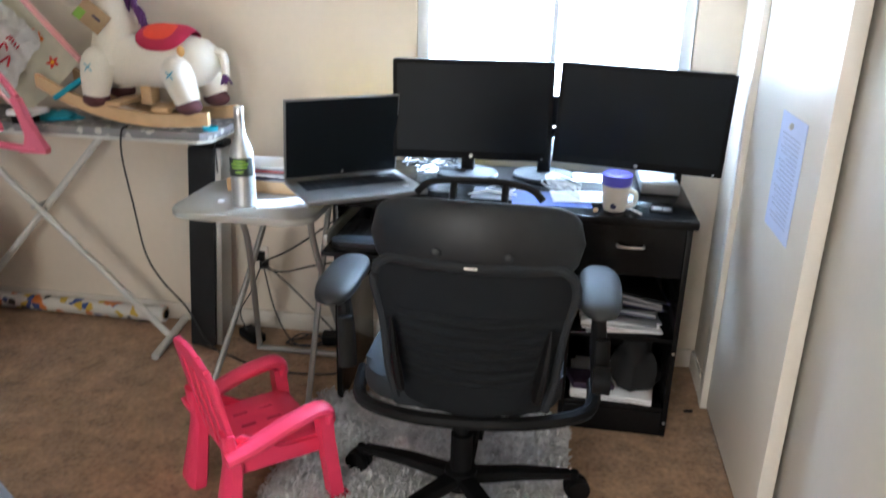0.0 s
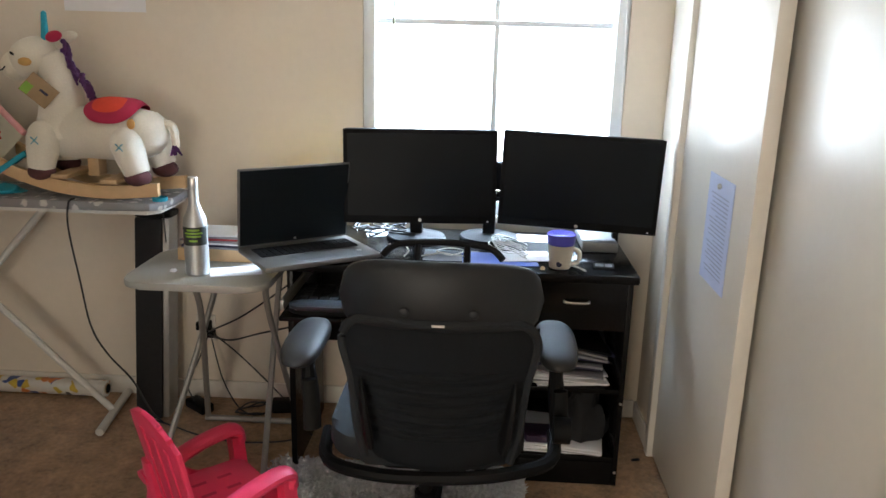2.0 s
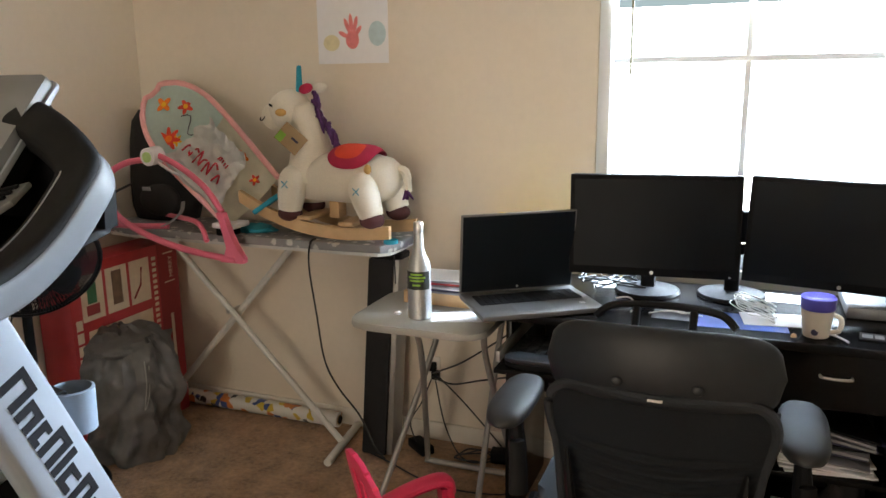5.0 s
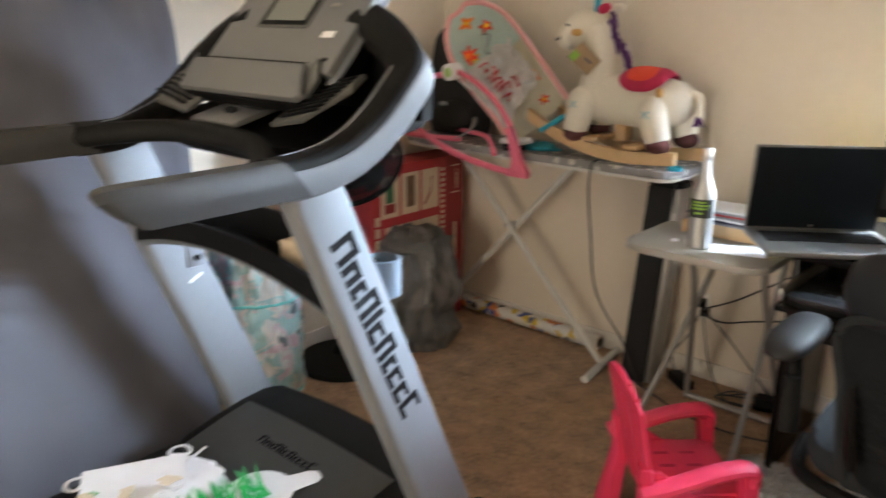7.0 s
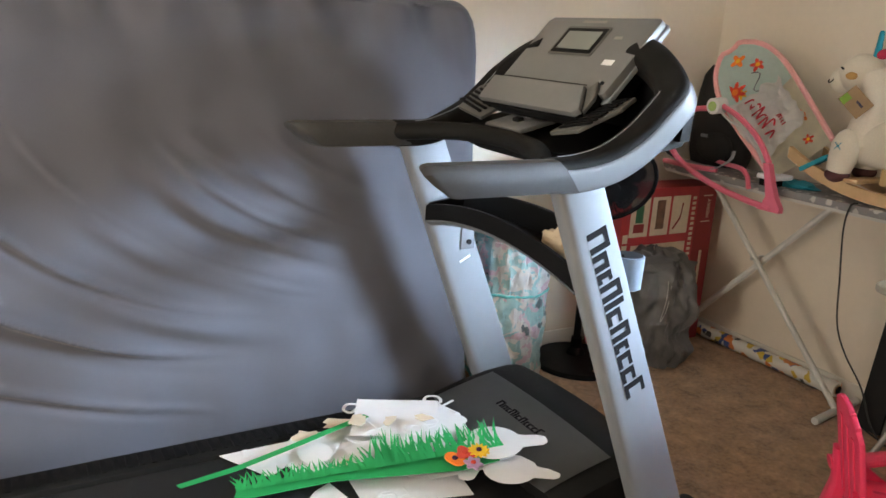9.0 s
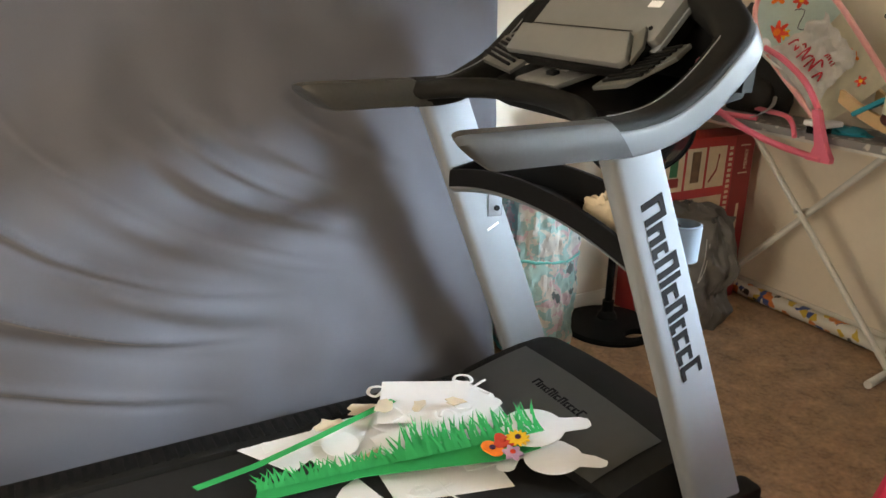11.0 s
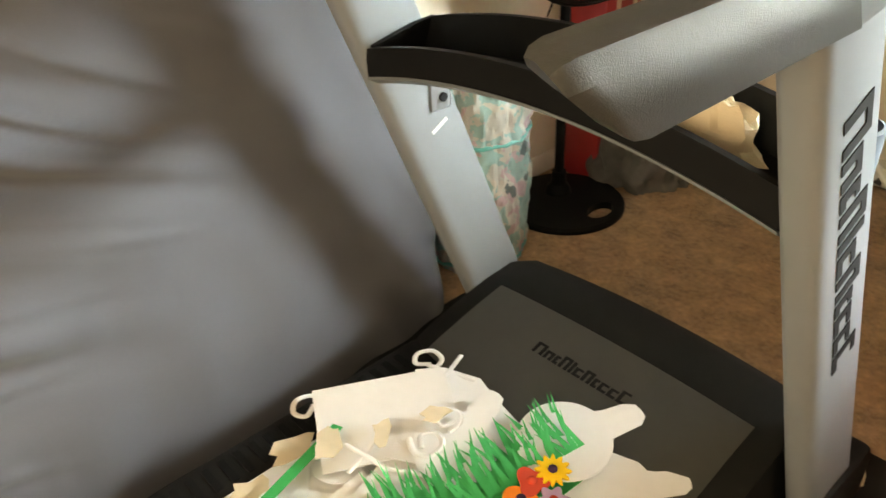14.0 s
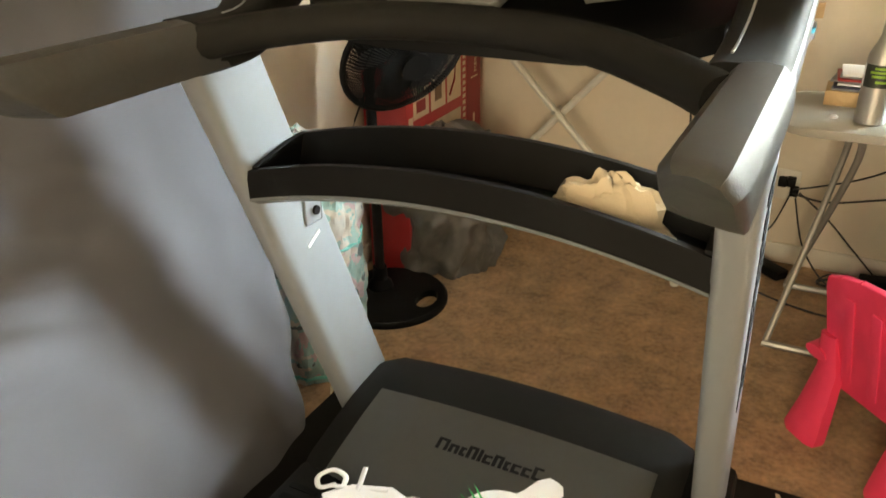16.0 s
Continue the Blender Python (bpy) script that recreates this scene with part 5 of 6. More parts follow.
single("power_adapter", box(-0.06, 0.06, -0.028, 0.028, 0, 0.034, 0.006, m=place(-1.085, 2.745, 0.002, -38)), BLACK_PLASTIC, "black power adapter on the carpet", "adapter")
single("power_adapter", box(-0.055, 0.055, -0.03, 0.03, 0, 0.045, 0.006, m=place(-0.745, 2.77, 0.002, 10)), BLACK_PLASTIC, "black power adapter among cords on the carpet", "adapter")

# ---- paper on the closet door, child's print on the wall ----
FAINT = mat("faint_print", (0.36, 0.40, 0.56), 0.6, bump=0)
note = thing("paper_notice", "printed white notice pinned to the closet door", "notice", (X_R + 0.002, 2.11, 0.79))
NOTICE = mat("bluish_paper", (0.60, 0.66, 0.86), 0.6, vary=0.03, bump=0.02)
part("paper", box(X_R + 0.0005, X_R + 0.0025, 2.00, 2.222, 0.79, 1.092, 0), NOTICE, note)
part("pin", ball((X_R - 0.004, 2.112, 1.068), 0.006, 0.008, 0.008, seg=10, rings=8), CHROME, note)
for i in range(20):
    z = 1.04 - i * 0.0115
    part("text_line", box(X_R - 0.0002, X_R + 0.0004, 2.03, 2.19 - (0.06 if i % 6 == 5 else 0.01 * (i % 3)), z, z + 0.003, 0), FAINT, note)
pr = thing("hand_print", "child's painted pink print on a white paper sheet", "drawing", (-1.385, WALL_Y - 0.002, 1.50))
part("paper", box(-1.538, -1.238, WALL_Y - 0.0025, WALL_Y - 0.0005, 1.497, 1.745, 0), PAPER, pr)
WASH = mat("pink_wash", (0.80, 0.25, 0.25), 0.8, vary=0.2, blotch=30)
BLUEW = mat("blue_wash", (0.52, 0.66, 0.70), 0.8, vary=0.1, blotch=20)
YELW = mat("yellow_wash", (0.74, 0.68, 0.45), 0.8, vary=0.1, blotch=20)
fm = Matrix.Translation((-1.388, WALL_Y - 0.003, 1.585)) @ Euler((radians(90), 0, 0)).to_matrix().to_4x4()
part("palm_mark", prism(disc(0.028, 0.034), 0, 0.0006, fm), WASH, pr)
for a, l in ((-38, 0.060), (-14, 0.085), (4, 0.092), (22, 0.082), (62, 0.062)):
    q = fm @ Euler((0, 0, radians(a))).to_matrix().to_4x4() @ Matrix.Translation((0, l * 0.68, 0.0))
    part("finger_mark", prism(disc(0.0085, l * 0.36, 14), 0.0, 0.0005, q), WASH, pr)
part("blue_patch", prism(disc(0.036, 0.045), 0, 0.0005, fm @ Matrix.Translation((0.105, 0.02, 0))), BLUEW, pr)
part("yellow_patch", prism(disc(0.035, 0.03), 0, 0.0005, fm @ Matrix.Translation((-0.09, -0.01, 0))), YELW, pr)

# ---- shag rug under the chair ----
def shag():
    t = thing("shag_rug", "fluffy white shag rug under the office chair", "rug", (-0.2, 1.9, 0))
    o = [(-0.66, 2.40), (-0.70, 1.35), (0.16, 1.33), (0.17, 2.335), (0.10, 2.42)]
    part("rug_base", prism(o, 0.001, 0.012), RUG, t)
    bm = bmesh.new()
    r = random.Random(21)
    n = 0
    while n < 15000:
        x, y = r.uniform(-0.69, 0.17), r.uniform(1.36, 2.40)
        if y > 2.335 and x > 0.10:
            continue
        n += 1
        a, l, w = r.uniform(0, 6.28), r.uniform(0.014, 0.030), r.uniform(0.0014, 0.0028)
        dx, dy = math.cos(a), math.sin(a)
        top = Vector((x + dx * l * 0.6, y + dy * l * 0.6, 0.010 + l * 0.6))
        b0, b1, mid = Vector((x - dy * w, y + dx * w, 0.011)), Vector((x + dy * w, y - dx * w, 0.011)), Vector((x + dx * l * 0.25, y + dy * l * 0.25, 0.010 + l * 0.55))
        vs = [bm.verts.new(p) for p in (b0, b1, mid + (b1 - b0) * 0.45, top, mid - (b1 - b0) * 0.45)]
        bm.faces.new(vs)
    part("shag", bm, RUG, t, kind="stuff")


shag()


# ---- child's chair ----
def kid_chair():
    t = thing("child_chair", "pink moulded plastic child's armchair on the carpet", "child's chair", (-0.698, 1.868, 0))
    f = Vector((math.cos(radians(44)), math.sin(radians(44)), 0))
    s = Vector((f.y, -f.x, 0))
    c = Vector((-0.698, 1.868, 0))
    # local: x across (towards the near side), y forward, z up
    m = Matrix.Translation(c) @ Matrix((s, f, Vector((0, 0, 1)))).transposed().to_4x4() @ Matrix.Diagonal((1.06, 0.82, 1.0, 1))
    seat = part("seat", prism(rounded(-0.125, 0.125, -0.13, 0.16, 0.03), 0.195, 0.215, m, bevel=0.006), PINK, t)
    # seat slots are flat strips; the shade inside them is painted in darker pink
    for i in range(6):
        x, y = (-0.06, 0.0, 0.06)[i % 3], (-0.03, 0.06)[i // 3]
        part("shaded_slot", box(x - 0.006, x + 0.006, y - 0.03, y + 0.02, 0.2152, 0.2157, 0, m=m), slot_shade, seat)
    part("seat_apron", box(-0.125, 0.125, 0.145, 0.172, 0.165, 0.208, 0.01, m=m), PINK, t)
    bk = Euler((radians(14), 0, 0)).to_matrix().to_4x4()
    bm_ = m @ Matrix.Translation((0, -0.135, 0.20)) @ bk
    o = [(-0.125, -0.04), (0.125, -0.04), (0.142, 0.12), (0.150, 0.235), (0.146, 0.262), (0.112, 0.278), (0.108, 0.270), (0.104, 0.284), (0.058, 0.294), (0.054, 0.286), (0.050, 0.297), (0.0, 0.300), (-0.050, 0.297), (-0.054, 0.286), (-0.058, 0.294), (-0.104, 0.284), (-0.108, 0.270), (-0.112, 0.278), (-0.146, 0.262), (-0.150, 0.235), (-0.142, 0.12)]
    up = Euler((radians(90), 0, 0)).to_matrix().to_4x4()
    back = part("backrest", prism(o, -0.009, 0.009, bm_ @ up, bevel=0.004), PINK, t)
    for x in (-0.075, 0.0, 0.075):
        part("rib", box(x - 0.014, x + 0.014, 0.0085, 0.0145, 0.0, 0.22, 0.003, m=bm_), PINK, back)
        part("rib", box(x - 0.014, x + 0.014, -0.0145, -0.0085, 0.0, 0.24, 0.003, m=bm_), PINK, back)
    for k in (-1, 1):
        # rear leg, flaring out to the floor
        r = []
        for xa, ya, z, hw, hd in ((0.128, -0.185, 0.0, 0.048, 0.030), (0.128, -0.184, 0.012, 0.052, 0.032), (0.122, -0.168, 0.10, 0.040, 0.030), (0.120, -0.150, 0.20, 0.030, 0.026), (0.128, -0.168, 0.30, 0.022, 0.018)):
            r.append([m @ Vector((k * (xa + hw * dx), ya + hd * dy, z)) for dx, dy in ((-1, -0.6), (-0.6, -1), (0.6, -1), (1, -0.6), (1, 0.6), (0.6, 1), (-0.6, 1), (-1, 0.6))])
        part("rear_leg", loft(r), PINK, t, sharp=50)
        r = [[m @ Vector((k * (xa + dx), ya + dy, z)) for dx, dy in ((-0.022, -0.022), (0.018, -0.022), (0.018, 0.024), (-0.022, 0.024))] for xa, ya, z in ((0.150, 0.185, 0.0), (0.147, 0.172, 0.10), (0.143, 0.158, 0.20), (0.143, 0.150, 0.280))]
        part("front_leg", loft(r), PINK, t)
        part("foot", box(-0.028, 0.028, -0.03, 0.045, 0.0, 0.018, 0.005, m=m @ Matrix.Translation((k * 0.15, 0.185, 0))), PINK, t)
        arm = [(k * 0.148, -0.185, 0.238), (k * 0.150, -0.10, 0.252), (k * 0.150, 0.02, 0.285), (k * 0.146, 0.12, 0.300), (k * 0.144, 0.160, 0.292), (k * 0.144, 0.172, 0.26)]
        part("armrest", tube([m @ Vector(p) for p in spline(arm, 4)], 0.033, 12, section=(1.0, 0.55)), PINK, t)
        side = prism([(-0.15, 0.17), (0.14, 0.16), (0.14, 0.205), (0.0, 0.21), (-0.12, 0.285), (-0.155, 0.28)], -0.006, 0.006, m @ Matrix.Translation((k * 0.128, 0, 0)) @ Matrix(((0, 0, 1), (1, 0, 0), (0, 1, 0))).to_4x4(), bevel=0.003)
        part("side_panel", side, PINK, t)
    return t


slot_shade = mat("pink_shadow_slot", (0.45, 0.02, 0.06), 0.6, bump=0)
kid_chair()

# ---- ironing board ----
FLORAL, ft_, fp_ = shader("floral_cover")
n_, l_ = ft_.nodes, ft_.links
tc_, vo_, cr_ = n_.new("ShaderNodeTexCoord"), n_.new("ShaderNodeTexVoronoi"), n_.new("ShaderNodeValToRGB")
nz_, mx_ = n_.new("ShaderNodeTexNoise"), n_.new("ShaderNodeMath")
vo_.inputs["Scale"].default_value, nz_.inputs["Scale"].default_value, nz_.inputs["Detail"].default_value = 22, 60, 4
mx_.operation = "MULTIPLY_ADD"
mx_.inputs[1].default_value = 0.55
l_.new(tc_.outputs["Object"], vo_.inputs["Vector"])
l_.new(tc_.outputs["Object"], nz_.inputs["Vector"])
l_.new(nz_.outputs[0], mx_.inputs[0])
l_.new(vo_.outputs["Distance"], mx_.inputs[2])
cr_.color_ramp.elements[0].position, cr_.color_ramp.elements[1].position = 0.50, 0.60
cr_.color_ramp.elements[0].color, cr_.color_ramp.elements[1].color = (0.55, 0.53, 0.50, 1), (0.24, 0.235, 0.24, 1)
l_.new(mx_.outputs[0], cr_.inputs[0])
l_.new(cr_.outputs[0], fp_.inputs["Base Color"])
fp_.inputs["Roughness"].default_value = 0.85

ib = thing("ironing_board", "ironing board with a grey floral cover and white crossed legs", "ironing board", (-1.75, 2.63, 0))
o = [(-2.41, 2.575), (-2.36, 2.53), (-2.22, 2.505), (-1.95, 2.50), (-1.30, 2.50), (-1.12, 2.505), (-1.085, 2.54), (-1.08, 2.63), (-1.085, 2.77), (-1.12, 2.80), (-1.95, 2.805), (-2.22, 2.80), (-2.36, 2.75), (-2.41, 2.68)]
part("board_cover", prism(o, 0.846, 0.874, bevel=0.008), FLORAL, ib)
part("board_frame", prism([(x * 0.98 - 0.035, y * 0.97 + 0.079) for x, y in o], 0.834, 0.8455), WHITE_TUBE, ib)
part("leg", tube([(-2.195, 2.66, 0.838), (-1.390, 2.66, 0.022)], 0.0135, 10), WHITE_TUBE, ib)
part("leg", tube([(-1.565, 2.70, 0.838), (-2.31, 2.70, 0.030)], 0.0135, 10), WHITE_TUBE, ib)
part("pivot_bolt", tube([(-1.885, 2.64, 0.520), (-1.885, 2.72, 0.520)], 0.008, 10), CHROME, ib)
part("foot_bar", tube([(-1.365, 2.495, 0.018), (-1.412, 2.83, 0.018)], 0.0155, 10), WHITE_TUBE, ib)
part("foot_bar", tube([(-2.355, 2.60, 0.018), (-2.355, 2.82, 0.018)], 0.0155, 10), WHITE_TUBE, ib)
cable("cable", [(-1.385, 2.52, 0.880), (-1.392, 2.492, 0.868), (-1.398, 2.488, 0.78), (-1.383, 2.50, 0.60), (-1.370, 2.52, 0.42), (-1.34, 2.56, 0.30), (-1.275, 2.60, 0.18), (-1.215, 2.60, 0.06), (-1.18, 2.615, 0.008)], 0.0035, bcab, "black cord hanging from the ironing board")
cable("cable", [(-1.135, 2.64, 0.845), (-1.136, 2.645, 0.83), (-1.136, 2.65, 0.80), (-1.136, 2.655, 0.7)], 0.003, bcab, "thin dark cord behind the bottle")

# ---- rocking unicorn ----
HOOF = mat("brown_plush", (0.10, 0.035, 0.035), 0.95, vary=0.15, bump=0.4, bump_scale=300)
MANE = mat("purple_yarn", (0.10, 0.03, 0.13), 0.95, vary=0.4, grain=90, bump=1.0, bump_scale=160)
SADDLE = mat("magenta_felt", (0.45, 0.02, 0.07), 0.9, vary=0.12, bump=0.4, bump_scale=300)
FELT_RED = mat("orange_red_felt", (0.72, 0.07, 0.03), 0.9, vary=0.1, bump=0.4, bump_scale=300)
TEAL = mat("teal_felt", (0.03, 0.33, 0.45), 0.9, vary=0.1, bump=0.3)
KRAFT = mat("kraft_card", (0.36, 0.24, 0.13), 0.8, vary=0.1, bump=0.1)


def unicorn():
    t = thing("rocking_unicorn", "cream plush rocking unicorn with a wooden rocker base", "rocking horse", (-1.36, 2.63, 0.876))
    for y, dx in ((2.545, 0.0), (2.715, 0.03)):
        pts = spline([(-1.715 + dx, y, 1.018), (-1.60 + dx, y, 0.962), (-1.45 + dx, y, 0.918), (-1.28 + dx, y, 0.902), (-1.10 + dx, y, 0.915)], 6)
        part("rocker_rail", loft([[p + Vector((0, a, b)) for a, b in ((-0.011, -0.022), (0.011, -0.022), (0.011, 0.022), (-0.011, 0.022))] for p in pts]), WOOD, t)
    for x, z in ((-1.44, 0.950), (-1.27, 0.936)):
        part("cross_slat", box(x - 0.03, x + 0.03, 2.535, 2.725, z - 0.008, z + 0.008, 0.004), WOOD, t)
    part("post", box(-1.37, -1.33, 2.60, 2.66, 0.945, 1.02, 0.004), WOOD, t)
    body = bmesh.new()
    rings = []
    for x, z, r in ((-1.53, 1.075, 0.02), (-1.52, 1.08, 0.06), (-1.48, 1.09, 0.085), (-1.40, 1.092, 0.092), (-1.28, 1.088, 0.090), (-1.18, 1.090, 0.088), (-1.13, 1.095, 0.072), (-1.10, 1.10, 0.045), (-1.09, 1.10, 0.012)):
        rings.append([Vector((x, 2.63 + r * 0.92 * math.cos(2 * math.pi * j / 20), z + r * math.sin(2 * math.pi * j / 20))) for j in range(20)])
    loft(rings, body)
    part("body", body, PLUSH, t, sharp=80)
    part("neck", tube(spline([(-1.46, 2.63, 1.08), (-1.452, 2.63, 1.18), (-1.455, 2.63, 1.28), (-1.48, 2.63, 1.345)], 5), [0.092, 0.09, 0.085, 0.08, 0.077, 0.074, 0.072, 0.070, 0.068, 0.066, 0.064, 0.062, 0.06, 0.058, 0.055, 0.05], 16), PLUSH, t, sharp=80)
    hd = part("head", ball((-1.535, 2.63, 1.335), 0.085, 0.068, 0.070, m=Euler((0, radians(-18), 0)).to_matrix().to_4x4()), PLUSH, t, sharp=80)
    part("muzzle", ball((-1.600, 2.63, 1.308), 0.045, 0.055, 0.050), PLUSH, hd, sharp=80)
    part("mouth", tube(spline([(-1.642, 2.60, 1.305), (-1.634, 2.588, 1.295), (-1.618, 2.578, 1.298), (-1.606, 2.574, 1.308)], 4), 0.0022, 6), INK, hd)
    part("eye", ball((-1.575, 2.570, 1.350), 0.010, 0.004, 0.004, m=Euler((0, radians(35), 0)).to_matrix().to_4x4(), seg=10, rings=6), INK, hd)
    part("bridle", ball((-1.530, 2.563, 1.325), 0.024, 0.008, 0.014, seg=12, rings=8), FELT_TAN, hd, "tan felt cheek patch")
    part("horn", tube([(-1.490, 2.63, 1.395), (-1.487, 2.63, 1.482)], [0.013, 0.009], 12), TEAL, t, "teal felt horn")
    part("horn_tip", ball((-1.487, 2.63, 1.482), 0.009, 0.009, 0.008, seg=10, rings=6), TEAL, t)
    for y, dy in ((2.585, -1), (2.675, 1)):
        part("ear", ball((-1.435, y, 1.408), 0.032, 0.014, 0.018, m=Euler((0, radians(-15), radians(10 * dy))).to_matrix().to_4x4(), seg=12, rings=8), SADDLE if dy < 0 else PLUSH, t)
    r = random.Random(5)
    for i in range(22):
        s = i / 21
        x, z = -1.435 + 0.075 * s + (0.02 if s > 0.5 else 0.0), 1.395 - 0.21 * s
        part("mane_tuft", tube(spline([(x, 2.63 + r.uniform(-0.03, 0.02), z), (x + 0.014, 2.615 + r.uniform(-0.02, 0.02), z - 0.01), (x + 0.022, 2.60, z - 0.045)], 3), [0.007, 0.009, 0.009, 0.008, 0.007, 0.005, 0.003], 6), MANE, t)
    def pad(u, v, cx, hx, arc, a0, r0, puff):
        rr, a = v ** 0.8, 2 * math.pi * u
        b = a0 + arc * rr * math.copysign(abs(math.sin(a)) ** 0.75, math.sin(a))
        r_ = r0 + puff * (1 - rr ** 4)
        return Vector((cx + hx * rr * math.copysign(abs(math.cos(a)) ** 0.75, math.cos(a)), 2.63 + r_ * math.sin(b), 1.093 + r_ * math.cos(b)))
    part("saddle", surface(lambda u, v: pad(u, v, -1.262, 0.098, 1.15, 0.0, 0.096, 0.024), 40, 14), SADDLE, t, "magenta felt saddle", sharp=70)
    part("saddle_patch", surface(lambda u, v: pad(u, v, -1.262, 0.055, 0.42, -0.45, 0.119, 0.008), 32, 8), FELT_RED, t, "orange-red felt patch", sharp=70)
    part("saddle_trim", ball((-1.175, 2.535, 1.135), 0.014, 0.010, 0.018, seg=10, rings=6), FELT_TAN, t, "cream felt bobble")
    for x, y, z, x2, z2 in ((-1.49, 2.56, 1.075, -1.505, 0.975), (-1.49, 2.70, 1.075, -1.49, 0.985), (-1.205, 2.56, 1.06, -1.172, 0.965), (-1.17, 2.70, 1.06, -1.135, 0.975)):
        leg_bm = tube([(x, y, z), ((x + x2) / 2, y - 0.006, (z + z2) / 2), (x2, y - 0.008, z2)], [0.056, 0.050, 0.042], 18)
        ball((x, y + 0.004, z), 0.057, 0.055, 0.062, leg_bm)
        leg = part("leg", leg_bm, PLUSH, t, sharp=80)
        part("hoof", ball((x2, y - 0.008, z2 - 0.012), 0.046, 0.042, 0.030), HOOF, leg, "dark brown plush hoof")
        for q in (-1, 1):
            part("stitch", tube([(x - 0.012, y - 0.060, z - 0.012 * q), (x + 0.012, y - 0.060, z + 0.012 * q)], 0.0018, 5), TEAL, leg)
    part("tail", tube(spline([(-1.10, 2.63, 1.125), (-1.075, 2.63, 1.12), (-1.068, 2.63, 1.085), (-1.066, 2.63, 1.05)], 4), [0.016] * 8 + [0.014] * 5, 8), PLUSH, t)
    for i in range(6):
        part("tail_tuft", tube([(-1.066, 2.63 + r.uniform(-0.012, 0.012), 1.055), (-1.066 + r.uniform(-0.02, 0.025), 2.63 + r.uniform(-0.02, 0.02), 1.02)], [0.008, 0.003], 6), MANE, t)
    gm = Matrix.Translation((-1.475, 2.535, 1.235)) @ Euler((radians(82), radians(0), radians(20))).to_matrix().to_4x4() @ Euler((0, 0, radians(-42))).to_matrix().to_4x4()
    tag = part("card_tag", box(-0.05, 0.05, -0.037, 0.037, 0, 0.003, 0.0008, m=gm), KRAFT, t, "brown card hang tag")
    part("tag_corner", box(-0.048, -0.02, -0.035, 0.0, 0.0031, 0.0036, 0, m=gm), LIME, tag)
    part("tag_print", box(0.0, 0.03, 0.0, 0.008, 0.0031, 0.0036, 0, m=gm), NAVY, tag)


FELT_TAN = mat("tan_felt", (0.62, 0.36, 0.12), 0.9, bump=0.2)
unicorn()
single("folded_ribbon", box(-0.06, 0.06, -0.03, 0.03, 0, 0.018, 0.006, m=place(-1.60, 2.56, 0.985, 12, 0, -34)), TEAL, "teal patterned cloth strap hanging beside the bouncer", "strap")
single("small_dish", lathe([(0.025, 0), (0.026, 0.012), (0.024, 0.013), (0.02, 0.004), (0.001, 0.003)], (-1.105, 2.56, 0.8745)), TEAL, "small clear blue plastic cap", "cap")


# ---- baby bouncer ----
SEATF = mat("aqua_seat_fabric", (0.70, 0.84, 0.80), 0.85, vary=0.06, grain=60, bump=0.15, bump_scale=300)
PIPING = mat("pink_piping", (0.84, 0.42, 0.42), 0.7, bump=0.1)
CREAMF = mat("cream_pattern_fabric", (0.78, 0.74, 0.60), 0.85, vary=0.25, grain=14, bump=0.3)
BAGW = mat("white_plastic_bag", (0.86, 0.85, 0.83), 0.4, vary=0.05, bump=0.2, bump_scale=60)
REDINK = mat("red_ink", (0.50, 0.02, 0.04), 0.5, bump=0)
LIMEP = mat("lime_plastic", (0.42, 0.62, 0.22), 0.4, bump=0)


